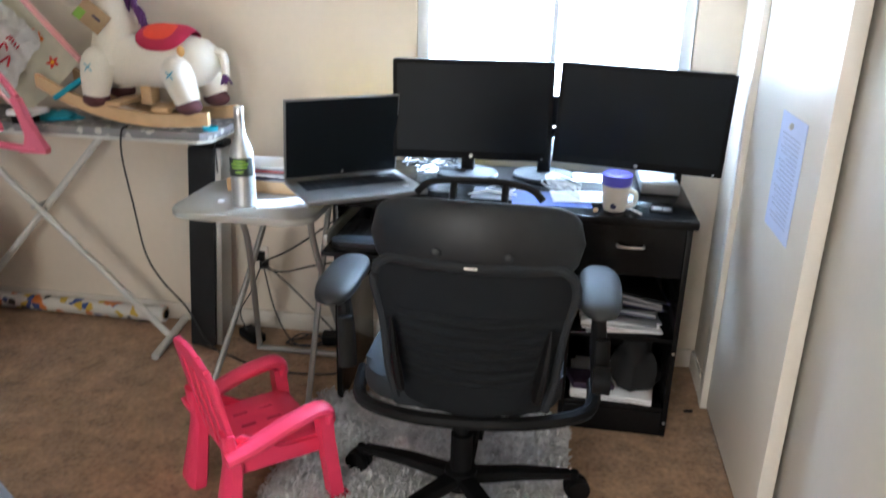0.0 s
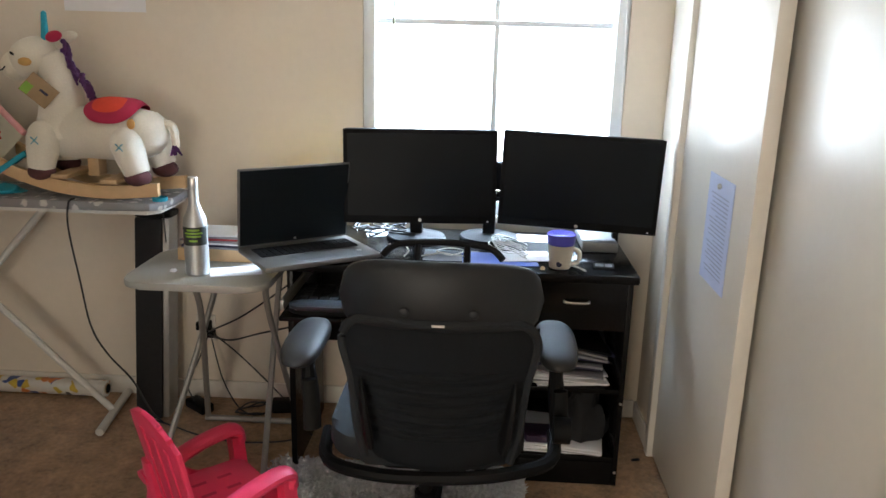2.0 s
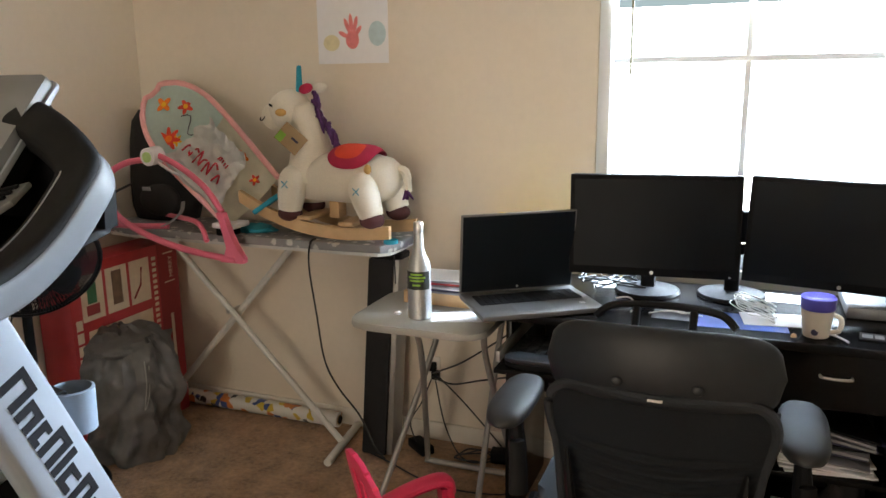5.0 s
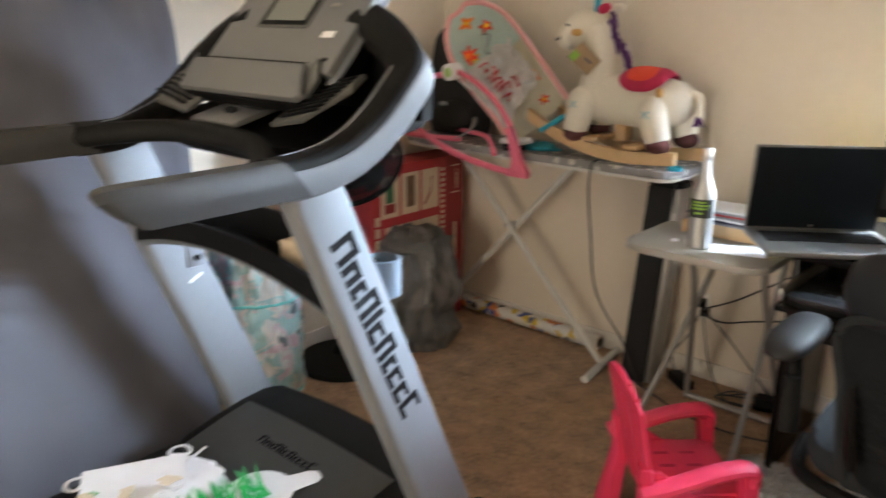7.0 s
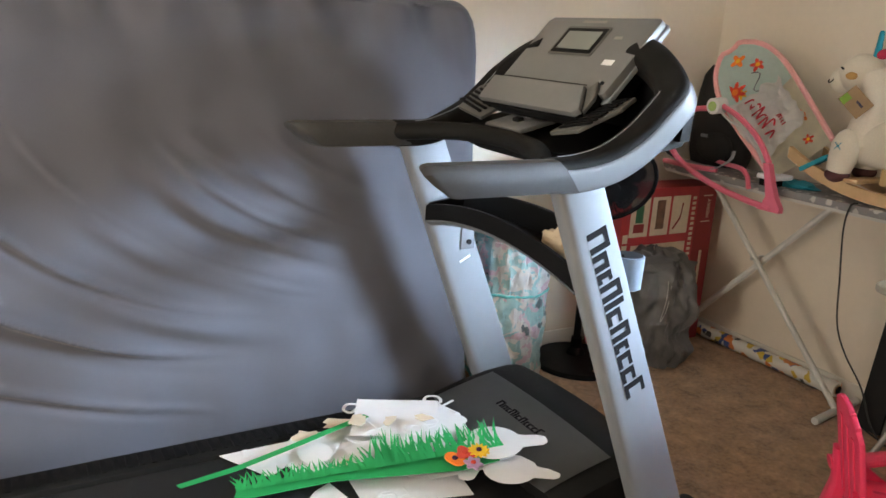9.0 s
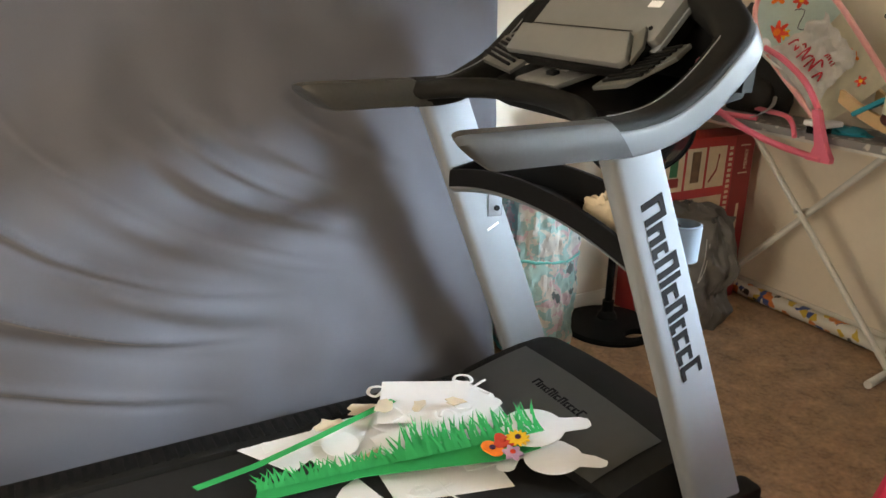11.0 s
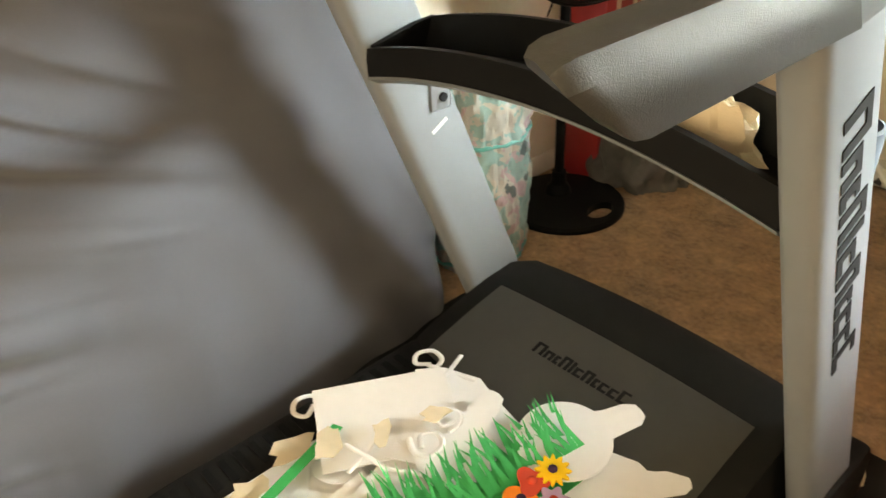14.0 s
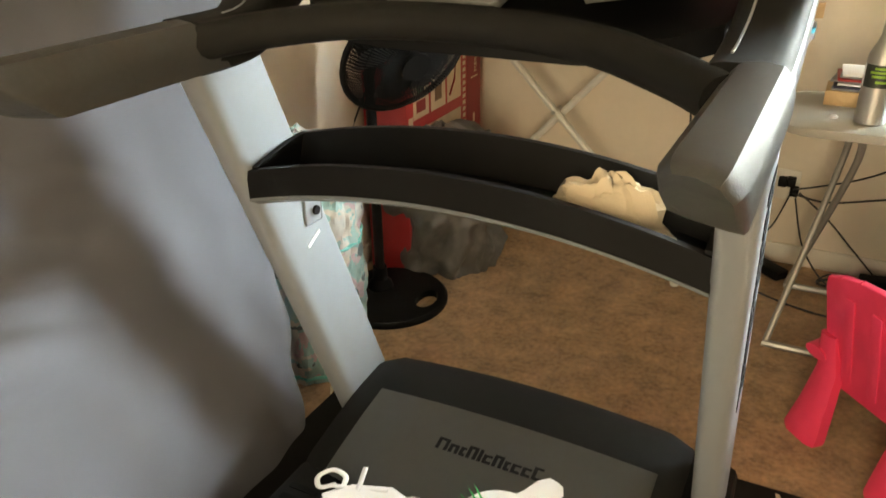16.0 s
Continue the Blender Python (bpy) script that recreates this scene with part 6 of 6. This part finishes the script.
def bouncer():
    t = thing("baby_bouncer", "pink baby bouncer seat with an aqua flower print", "baby bouncer", (-1.93, 2.60, 0.876))
    # seat axis from head to foot; the seat faces the room, turned upwards
    h, f = Vector((-2.195, 2.665, 1.405)), Vector((-1.66, 2.56, 0.985))
    ax = (f - h).normalized()
    side = Vector((0.69, 0.40, 0.60))
    side = (side - ax * side.dot(ax)).normalized()
    nrm = ax.cross(side).normalized()
    if nrm.y > 0:
        nrm = -nrm
    side = nrm.cross(ax).normalized()
    L = (f - h).length

    def seat(u, v, off=0.0, k=1.0):
        s = 2 * u - 1
        e = math.sqrt(max(0.0, 1 - max(0.0, (0.36 - v) / 0.36) ** 2)) if v < 0.36 else 1.0
        w = (0.148 * e * (1 - 0.25 * max(0.0, v - 0.5))) * k
        dip = -0.035 * (1 - s * s) * math.sin(min(1, v + 0.15) * 2.6)
        return h + ax * (L * v) + side * (w * s) + nrm * (dip + off)

    part("seat_back", surface(lambda u, v: seat(u, 0.02 + v * 0.44), 16, 18, thick=0.016), SEATF, t, "aqua seat fabric with flower print", sharp=70)
    part("seat_lower", surface(lambda u, v: seat(u, 0.46 + v * 0.52), 16, 18, thick=0.014), CREAMF, t, "cream patterned seat fabric", sharp=70)
    rim = [seat(0, v) for v in np.linspace(0.98, 0.03, 20)] + [seat(u, 0.012) for u in np.linspace(0.0, 1, 8)] + [seat(1, v) for v in np.linspace(0.03, 0.98, 20)]
    part("piping", tube(rim, 0.011, 8), PIPING, t, "pink fabric edge")
    def blossom(u, v, r, colour, centre, n=5):
        c = seat(u, v, 0.003)
        base_m = Matrix((side, -ax, nrm)).transposed().to_4x4()
        base_m.translation = c
        o = [(r * (0.75 + 0.3 * math.cos(n * a)) * math.cos(a), r * (0.75 + 0.3 * math.cos(n * a)) * math.sin(a)) for a in (2 * math.pi * i / 40 for i in range(40))]
        fl = part("printed_flower", prism(o, 0, 0.0015, base_m), colour, t)
        part("printed_centre", prism(disc(r * 0.3, r * 0.3, 14), 0.0016, 0.0022, base_m), centre, fl)
    blossom(0.22, 0.30, 0.050, FELT_RED, ORANGE_F, 7)
    blossom(0.70, 0.22, 0.034, RED_F, YELLOW_F, 5)
    blossom(0.48, 0.11, 0.034, ORANGE_F, YELLOW_F, 4)
    blossom(0.28, 0.335, 0.026, YELLOW_F, ORANGE_F, 6)
    blossom(0.80, 0.72, 0.030, ORANGE_F, GREEN, 5)
    blossom(0.72, 0.88, 0.022, RED_F, YELLOW_F, 5)
    part("butterfly_line", tube([seat(0.55 + 0.10 * math.sin(i * 0.9), 0.24 + 0.022 * i, 0.003) for i in range(8)], 0.0018, 5), NAVY, t)
    loop = spline([(-2.075, 2.49, 1.150), (-2.18, 2.48, 1.135), (-2.265, 2.475, 1.09), (-2.298, 2.47, 1.005), (-2.24, 2.46, 0.935), (-2.12, 2.44, 0.882), (-1.95, 2.425, 0.838), (-1.80, 2.42, 0.815), (-1.66, 2.42, 0.803)], 6)
    part("rocker_tube", tube(loop, 0.0125, 10), ROSE, t)
    part("front_foot", loft([[Vector((x + w * a, 2.425 + b, z)) for a, b in ((-1, -0.014), (1, -0.014), (1, 0.014), (-1, 0.014))] for x, z, w in ((-1.675, 0.793, 0.050), (-1.665, 0.810, 0.042), (-1.672, 0.85, 0.022), (-1.69, 0.90, 0.016), (-1.715, 0.975, 0.013))]), ROSE, t, "flared pink plastic foot")
    part("side_tube", tube(spline([(-1.715, 2.43, 0.975), (-1.80, 2.45, 1.06), (-1.93, 2.475, 1.13), (-2.06, 2.50, 1.17)], 5), 0.0115, 8), ROSE, t)
    part("rear_tube", tube(spline([(-2.24, 2.70, 0.90), (-2.08, 2.62, 0.905), (-1.90, 2.50, 0.92), (-1.84, 2.47, 0.90), (-1.80, 2.44, 0.86)], 5), 0.010, 8), ROSE, t)
    part("hub", tube([(-2.065, 2.465, 1.160), (-2.065, 2.525, 1.165)], 0.034, 20), PAPER, t, "white plastic hub")
    part("hub_button", tube([(-2.065, 2.460, 1.160), (-2.065, 2.4655, 1.160)], 0.020, 18), LIMEP, t, "lime green button")
    part("strap", tube(spline([(-2.04, 2.49, 1.14), (-2.0, 2.52, 1.10), (-1.96, 2.55, 1.08)], 4), 0.014, 8, section=(1, 0.4)), PAPER, t)
    part("vibration_unit", box(-1.79, -1.69, 2.46, 2.56, 0.905, 0.925, 0.006), PAPER, t, "white plastic vibration unit")
    part("unit_base", box(-1.78, -1.72, 2.47, 2.54, 0.876, 0.904, 0.004), BLACK_PLASTIC, t)
    bagm = lambda u, v: seat(-0.05 + (0.88 + 0.08 * wob(v * 5, 3.0)) * u, 0.40 + 0.06 * wob(u * 5, 7.0) + (0.50 - 0.14 * u) * v, 0.034 + 0.034 * wob(u * 3, v * 3, 2.0, 1.6) + 0.014 * wob(u * 9, v * 9, 5.0) - 0.07 * max(0.0, 0.12 - u) / 0.12)
    bag = single("plastic_bag", surface(bagm, 26, 26, thick=0.003), BAGW, "crumpled white plastic bag with red printing on the bouncer", "plastic bag", sharp=25)
    lift = nrm * 0.005
    for i in range(7):
        v = 0.10 + 0.10 * i
        c0, c1, c2 = bagm(0.36 + 0.02 * (i % 2), v) + lift, bagm(0.50 + 0.05 * (i % 3), v + 0.03) + lift, bagm(0.40 + 0.14 * (i % 2), v + 0.09) + lift
        part("red_print", tube(spline([c0, c1, c2], 4), 0.0038, 6), REDINK, bag)
    for i in range(5):
        v = 0.60 + 0.05 * i
        part("red_print", tube([bagm(0.66, v) + lift, bagm(0.72, v + 0.035) + lift], 0.003, 5), REDINK, bag)


bouncer()

# ---- black backpack ----
bp_ = thing("backpack", "black backpack leaning against the wall on the ironing board", "backpack", (-2.27, 2.74, 0.875))
rings = []
for z, hx, hy, cx in ((0.877, 0.15, 0.085, -2.235), (0.93, 0.165, 0.10, -2.235), (1.02, 0.158, 0.10, -2.24), (1.12, 0.135, 0.09, -2.255), (1.20, 0.110, 0.075, -2.275), (1.28, 0.075, 0.055, -2.295), (1.325, 0.035, 0.03, -2.30)):
    rings.append([Vector((cx + hx * (1 + 0.08 * wob(j, z * 6, 1)) * math.cos(2 * math.pi * j / 20), 2.745 + hy * math.sin(2 * math.pi * j / 20), z)) for j in range(20)])
part("bag_body", loft(rings), FABRIC_BLACK, bp_, sharp=60)
part("front_pocket", ball((-2.20, 2.665, 0.965), 0.10, 0.04, 0.07), FABRIC_BLACK, bp_, sharp=60)
part("patch", box(-2.25, -2.21, 2.622, 2.626, 1.005, 1.02, 0.001), GREYP, bp_)
part("strap", tube(spline([(-2.36, 2.68, 1.02), (-2.40, 2.60, 0.98), (-2.38, 2.56, 0.92), (-2.30, 2.57, 0.885)], 5), 0.012, 8, section=(1, 0.4)), FABRIC_BLACK, bp_)
part("strap", tube(spline([(-2.08, 2.66, 0.96), (-2.03, 2.58, 0.93), (-2.06, 2.52, 0.89), (-2.14, 2.53, 0.880)], 5), 0.008, 8, section=(1, 0.4)), GREYP, bp_)
single("pink_toy", tube(spline([(-2.33, 2.50, 0.886), (-2.25, 2.48, 0.888), (-2.15, 2.50, 0.885), (-2.05, 2.53, 0.886)], 4), 0.012, 8), ROSE, "pink plastic toy piece lying on the ironing board", "toy")
single("teal_cloth", crumple((-1.70, 2.62, 0.875), 0.08, 0.06, 0.022, 9, 20), TEAL, "teal cloth bundle on the ironing board", "cloth", sharp=50)

# ---- red toy carton against the wall ----
RED2 = mat("dark_red_card", (0.26, 0.015, 0.02), 0.45, vary=0.05, bump=0.03)
CREAMP = mat("cream_print", (0.66, 0.56, 0.42), 0.5, vary=0.1, blotch=12)
BROWNP = mat("brown_print", (0.16, 0.09, 0.05), 0.5, vary=0.4, grain=30, blotch=20)
GREENP = mat("green_print_dark", (0.03, 0.16, 0.07), 0.5, vary=0.2, blotch=20)
ct = thing("toy_carton", "red cardboard toy train carton leaning by the wall", "carton", (-2.32, 2.48, 0))
part("carton_body", box(-2.40, -2.235, 2.19, 2.775, 0.0, 0.775, 0.003), RED_CARD, ct)
xf = -2.2346


def flat(nm, y0, y1, z0, z1, m, k=0):
    return part(nm, box(xf, xf + 0.0008 + 0.0007 * k, y0, y1, z0, z1, 0), m, ct)


for y0, y1, c in ((2.24, 2.35, None), (2.365, 2.475, RED2), (2.49, 2.60, None)):
    flat("picture", y0, y1, 0.555, 0.735, CREAMP)
flat("picture_detail", 2.27, 2.315, 0.62, 0.70, GREENP, 1)
flat("picture_detail", 2.262, 2.325, 0.575, 0.615, RED2, 1)
flat("picture_detail", 2.395, 2.445, 0.585, 0.72, BROWNP, 1)
part("picture_detail", tube([(xf + 0.002, 2.505, 0.58), (xf + 0.002, 2.545, 0.63), (xf + 0.002, 2.555, 0.70)], 0.004, 6), RED2, ct)
flat("picture", 2.26, 2.60, 0.20, 0.515, CREAMP)
part("tree_print", prism([(-0.09, 0), (0.10, 0.02), (0.07, 0.08), (0.02, 0.10), (-0.05, 0.09)], 0, 0.0016, Matrix.Translation((xf, 2.45, 0.375)) @ Matrix(((0, 0, 1), (1, 0, 0), (0, 1, 0))).to_4x4()), BROWNP, ct)
for i in range(26):
    flat("track_print", 2.618, 2.640, 0.10 + i * 0.0245, 0.114 + i * 0.0245, CREAMP)
flat("side_band", 2.652, 2.772, 0.004, 0.772, RED2)
bandm = lambda y, z, s: Matrix.Translation((xf + 0.0012, y, z)) @ Matrix(((0, 0, 1), (1, 0, 0), (0, 1, 0))).to_4x4() @ Matrix.Rotation(radians(s), 4, "Z")
part("text_bar", box(xf + 0.001, xf + 0.0016, 2.705, 2.722, 0.12, 0.46, 0), CREAMP, ct)
part("lettering", words("MERRY", 0.030, bandm(2.727, 0.665, 90), depth=0.0004), CREAMP, ct)
for z in (0.60, 0.725):
    part("text_bar", box(xf + 0.001, xf + 0.0016, 2.685, 2.745, z, z + 0.005, 0), CREAMP, ct)
for i in range(5):
    part("text_bar", box(xf + 0.001, xf + 0.0016, 2.205, 2.235, 0.33 + i * 0.05, 0.37 + i * 0.05, 0), CREAMP, ct)

# ---- grey laundry bag ----
def grey_bag():
    t = thing("laundry_bag", "slumped grey nylon laundry bag on the carpet", "laundry bag", (-2.185, 2.36, 0))
    def f(u, v):
        a = 2 * math.pi * u
        z = 0.46 * v
        r = 0.182 + 0.030 * math.sin(v * 2.6) - 0.035 * max(0, v - 0.75) * 4 * (0.6 + 0.5 * math.sin(3 * a)) + 0.045 * wob(math.cos(a) * 1.5, math.sin(a) * 1.5, v * 3, 1.5) + 0.022 * wob(math.cos(a) * 4, math.sin(a) * 4, v * 5 + math.sin(2 * a), 1.6) + 0.005 * math.sin(9 * a + 5 * v + 2 * math.sin(3 * a)) * (0.3 + v) + 0.007 * wob(math.cos(a) * 9, math.sin(a) * 9, v * 10, 1.6)
        return Vector((-2.185 + r * math.cos(a), 2.36 + r * 0.9 * math.sin(a), 0.002 + z + 0.03 * math.sin(a * 2 + 1) * v))
    part("bag_body", surface(f, 110, 60), GREY_NYLON, t, sharp=50)
    part("bag_top", crumple((-2.185, 2.36, 0.425), 0.165, 0.14, 0.085, 12, 30), GREY_NYLON, t, sharp=30)
    part("bag_floor", lathe([(0.13, 0.001), (0.13, 0.004), (0.001, 0.005)], (-2.185, 2.36, 0), 20), GREY_NYLON, t)
    part("drawstring", tube(spline([(-2.0, 2.28, 0.42), (-1.98, 2.26, 0.34), (-1.99, 2.25, 0.24), (-1.98, 2.27, 0.30), (-1.99, 2.29, 0.40)], 5), 0.002, 6), TUBE_GREY, t)


grey_bag()

# ---- pedestal fan ----
def fan():
    px, py = -2.265, 2.03
    t = thing("pedestal_fan", "black pedestal fan with a round base and wire cage", "fan", (px, py, 0))
    bx, by = -2.215, 2.0
    base_bm = bmesh.new()
    R = 0.20
    outer = [Vector((bx + R * math.cos(2 * math.pi * i / 48), by + R * math.sin(2 * math.pi * i / 48), 0)) for i in range(48)]
    hole = [Vector((-2.075 + 0.034 * math.cos(2 * math.pi * i / 48), 2.025 + 0.058 * math.sin(2 * math.pi * i / 48), 0)) for i in range(48)]
    hole = [Vector((-2.08 + (p.x + 2.075) * math.cos(0.15) - (p.y - 2.025) * math.sin(0.15), 2.02 + (p.x + 2.075) * math.sin(0.15) + (p.y - 2.025) * math.cos(0.15), 0)) for p in hole]
    up = lambda ring, z, k=1.0: [Vector((bx + (p.x - bx) * k, by + (p.y - by) * k, z)) for p in ring]
    loft([hole, outer, up(outer, 0.012), up(outer, 0.020, 0.96), up(hole, 0.024)], base_bm, caps=False, loop=True)
    part("base_disc", base_bm, BLACK_PLASTIC, t)
    part("pole_collar", lathe([(0.045, 0.02), (0.04, 0.04), (0.026, 0.055), (0.024, 0.10)], (px, py, 0), 20), BLACK_PLASTIC, t)
    part("pole", tube([(px, py, 0.02), (px, py, 0.84)], 0.0165, 12), BLACK_PLASTIC, t)
    hc = Vector((-2.085, 1.945, 0.850))
    ax = Vector((0.78, -0.42, -0.46)).normalized()
    part("motor", tube([Vector((px, py, 0.85)), hc - ax * 0.10, hc - ax * 0.03], [0.05, 0.065, 0.05], 16), BLACK_PLASTIC, t)
    u = ax.cross(Vector((0, 0, 1))).normalized()
    w = u.cross(ax)
    ring = lambda r, o, n=36: [hc + ax * o + (u * math.cos(2 * math.pi * i / n) + w * math.sin(2 * math.pi * i / n)) * r for i in range(n)]
    RR = 0.196
    part("rim", tube(ring(RR, 0.0), 0.009, 8, loop=True), BLACK_PLASTIC, t)
    cage = bmesh.new()
    for i in range(104):
        a = 2 * math.pi * i / 104
        d = u * math.cos(a) + w * math.sin(a)
        for sgn, dep in ((1, 0.055), (-1, 0.07)):
            tube([hc + d * RR, hc + d * RR * 0.85 + ax * sgn * dep * 0.6, hc + d * RR * 0.5 + ax * sgn * dep, hc + d * 0.045 + ax * sgn * dep], 0.0021, 4, cage)
    for r, o in ((0.15, 0.035), (0.10, 0.053), (0.15, -0.045), (0.10, -0.066)):
        tube(ring(r, o), 0.0016, 4, cage, loop=True)
    part("wire_cage", cage, BLACK_PLASTIC, t, kind="stuff")
    part("hub_cap", tube([hc + ax * 0.052, hc + ax * 0.064], 0.045, 20), BLACK_PLASTIC, t)
    for k in range(5):
        a = 2 * math.pi * k / 5
        d, e = u * math.cos(a) + w * math.sin(a), -u * math.sin(a) + w * math.cos(a)
        part("blade", loft([[hc + d * r + e * q + ax * q * 0.35 for q in (-hw, 0, hw)] for r, hw in ((0.03, 0.015), (0.08, 0.04), (0.13, 0.052), (0.155, 0.035))], closed=False), BLADE, t)
    part("cord", tube(spline([hc - ax * 0.09, (-2.30, 1.99, 0.62), (-2.31, 1.98, 0.50), (-2.29, 1.94, 0.44), (-2.25, 1.95, 0.47)], 5), 0.003, 6), BLACK_PLASTIC, t)


BLADE = mat("black_blade", (0.02, 0.02, 0.022), 0.35, bump=0)
fan()

# ---- clear bag of pastel clothes ----
PASTEL, pt_, pp_ = shader("pastel_cloth")
n_, l_ = pt_.nodes, pt_.links
tc_, vo_, cr_ = n_.new("ShaderNodeTexCoord"), n_.new("ShaderNodeTexVoronoi"), n_.new("ShaderNodeValToRGB")
vo_.inputs["Scale"].default_value = 24
nz_ = n_.new("ShaderNodeTexNoise")
nz_.inputs["Scale"].default_value, nz_.inputs["Detail"].default_value = 14, 4
wm_ = n_.new("ShaderNodeVectorMath")
wm_.operation = "MULTIPLY_ADD"
wm_.inputs[1].default_value = (0.16, 0.16, 0.30)
l_.new(tc_.outputs["Object"], nz_.inputs["Vector"])
l_.new(nz_.outputs["Color"], wm_.inputs[0])
l_.new(tc_.outputs["Object"], wm_.inputs[2])
l_.new(wm_.outputs[0], vo_.inputs["Vector"])
sep_ = n_.new("ShaderNodeSeparateColor")
l_.new(vo_.outputs["Color"], sep_.inputs[0])
l_.new(sep_.outputs[0], cr_.inputs[0])
cr_.color_ramp.interpolation = "CONSTANT"
els = cr_.color_ramp.elements
els[0].position, els[0].color = 0.0, (0.26, 0.42, 0.42, 1)
els[1].position, els[1].color = 0.30, (0.46, 0.46, 0.44, 1)
for pos, col in ((0.5, (0.46, 0.34, 0.37, 1)), (0.66, (0.24, 0.38, 0.38, 1)), (0.82, (0.50, 0.46, 0.41, 1)), (0.93, (0.10, 0.13, 0.14, 1))):
    e = els.new(pos)
    e.color = col
l_.new(cr_.outputs[0], pp_.inputs["Base Color"])
pp_.inputs["Roughness"].default_value = 0.45
pp_.inputs["Coat Weight"].default_value = 0.6
hm = thing("toy_hamper", "clear and teal pop-up hamper stuffed with pastel clothes", "hamper", (-2.225, 1.62, 0))


def hamper(u, v):
    a = 2 * math.pi * u
    r = 0.150 + 0.010 * math.sin(v * 3) + 0.016 * wob(math.cos(a) * 2, math.sin(a) * 2, v * 4, 1.8) + 0.011 * wob(math.cos(a) * 5, math.sin(a) * 5, v * 9, 1.7) + 0.005 * wob(math.cos(a) * 11, math.sin(a) * 11, v * 14, 1.7)
    return Vector((-2.235 + r * math.cos(a), 1.605 + r * math.sin(a), 0.003 + 0.64 * v))


part("bag_wall", surface(hamper, 120, 90), PASTEL, hm, sharp=30)
part("clothes", crumple((-2.235, 1.605, 0.615), 0.15, 0.15, 0.08, 17, 30), PASTEL, hm, sharp=30)
TEALP = mat("teal_plastic", (0.10, 0.42, 0.40), 0.35, bump=0)
for z in (0.02, 0.40, 0.635):
    part("hoop", tube([hamper(i / 40, z / 0.64) for i in range(40)], 0.006, 6, loop=True), TEALP, hm)

# ---- roll of gift wrap ----
WRAPM, wt_, wp_ = shader("gift_wrap")
n_, l_ = wt_.nodes, wt_.links
tc_, vo_, cr_ = n_.new("ShaderNodeTexCoord"), n_.new("ShaderNodeTexVoronoi"), n_.new("ShaderNodeValToRGB")
vo_.inputs["Scale"].default_value = 38
l_.new(tc_.outputs["Object"], vo_.inputs["Vector"])
sep_ = n_.new("ShaderNodeSeparateColor")
l_.new(vo_.outputs["Color"], sep_.inputs[0])
l_.new(sep_.outputs[1], cr_.inputs[0])
cr_.color_ramp.interpolation = "CONSTANT"
els = cr_.color_ramp.elements
els[0].position, els[0].color = 0.0, (0.70, 0.68, 0.64, 1)
els[1].position, els[1].color = 0.52, (0.05, 0.09, 0.28, 1)
for pos, col in ((0.66, (0.62, 0.44, 0.06, 1)), (0.78, (0.62, 0.20, 0.05, 1)), (0.87, (0.05, 0.05, 0.05, 1)), (0.92, (0.70, 0.68, 0.64, 1))):
    e = els.new(pos)
    e.color = col
l_.new(cr_.outputs[0], wp_.inputs["Base Color"])
wp_.inputs["Roughness"].default_value = 0.35
gw = thing("gift_wrap_roll", "roll of white gift wrap with a colourful cartoon pattern", "gift wrap", (-1.89, 2.82, 0.0))
part("paper_roll", tube([(-2.29, 2.816, 0.035), (-1.49, 2.816, 0.035)], 0.033, 20), WRAPM, gw)
part("card_core", tube([(-1.4905, 2.816, 0.035), (-1.487, 2.816, 0.035)], 0.022, 16), KRAFT, gw)
# black disc paints the dark inside of the open core
part("core_hole_shade", tube([(-1.4868, 2.816, 0.035), (-1.4862, 2.816, 0.035)], 0.018, 16), INK, gw)
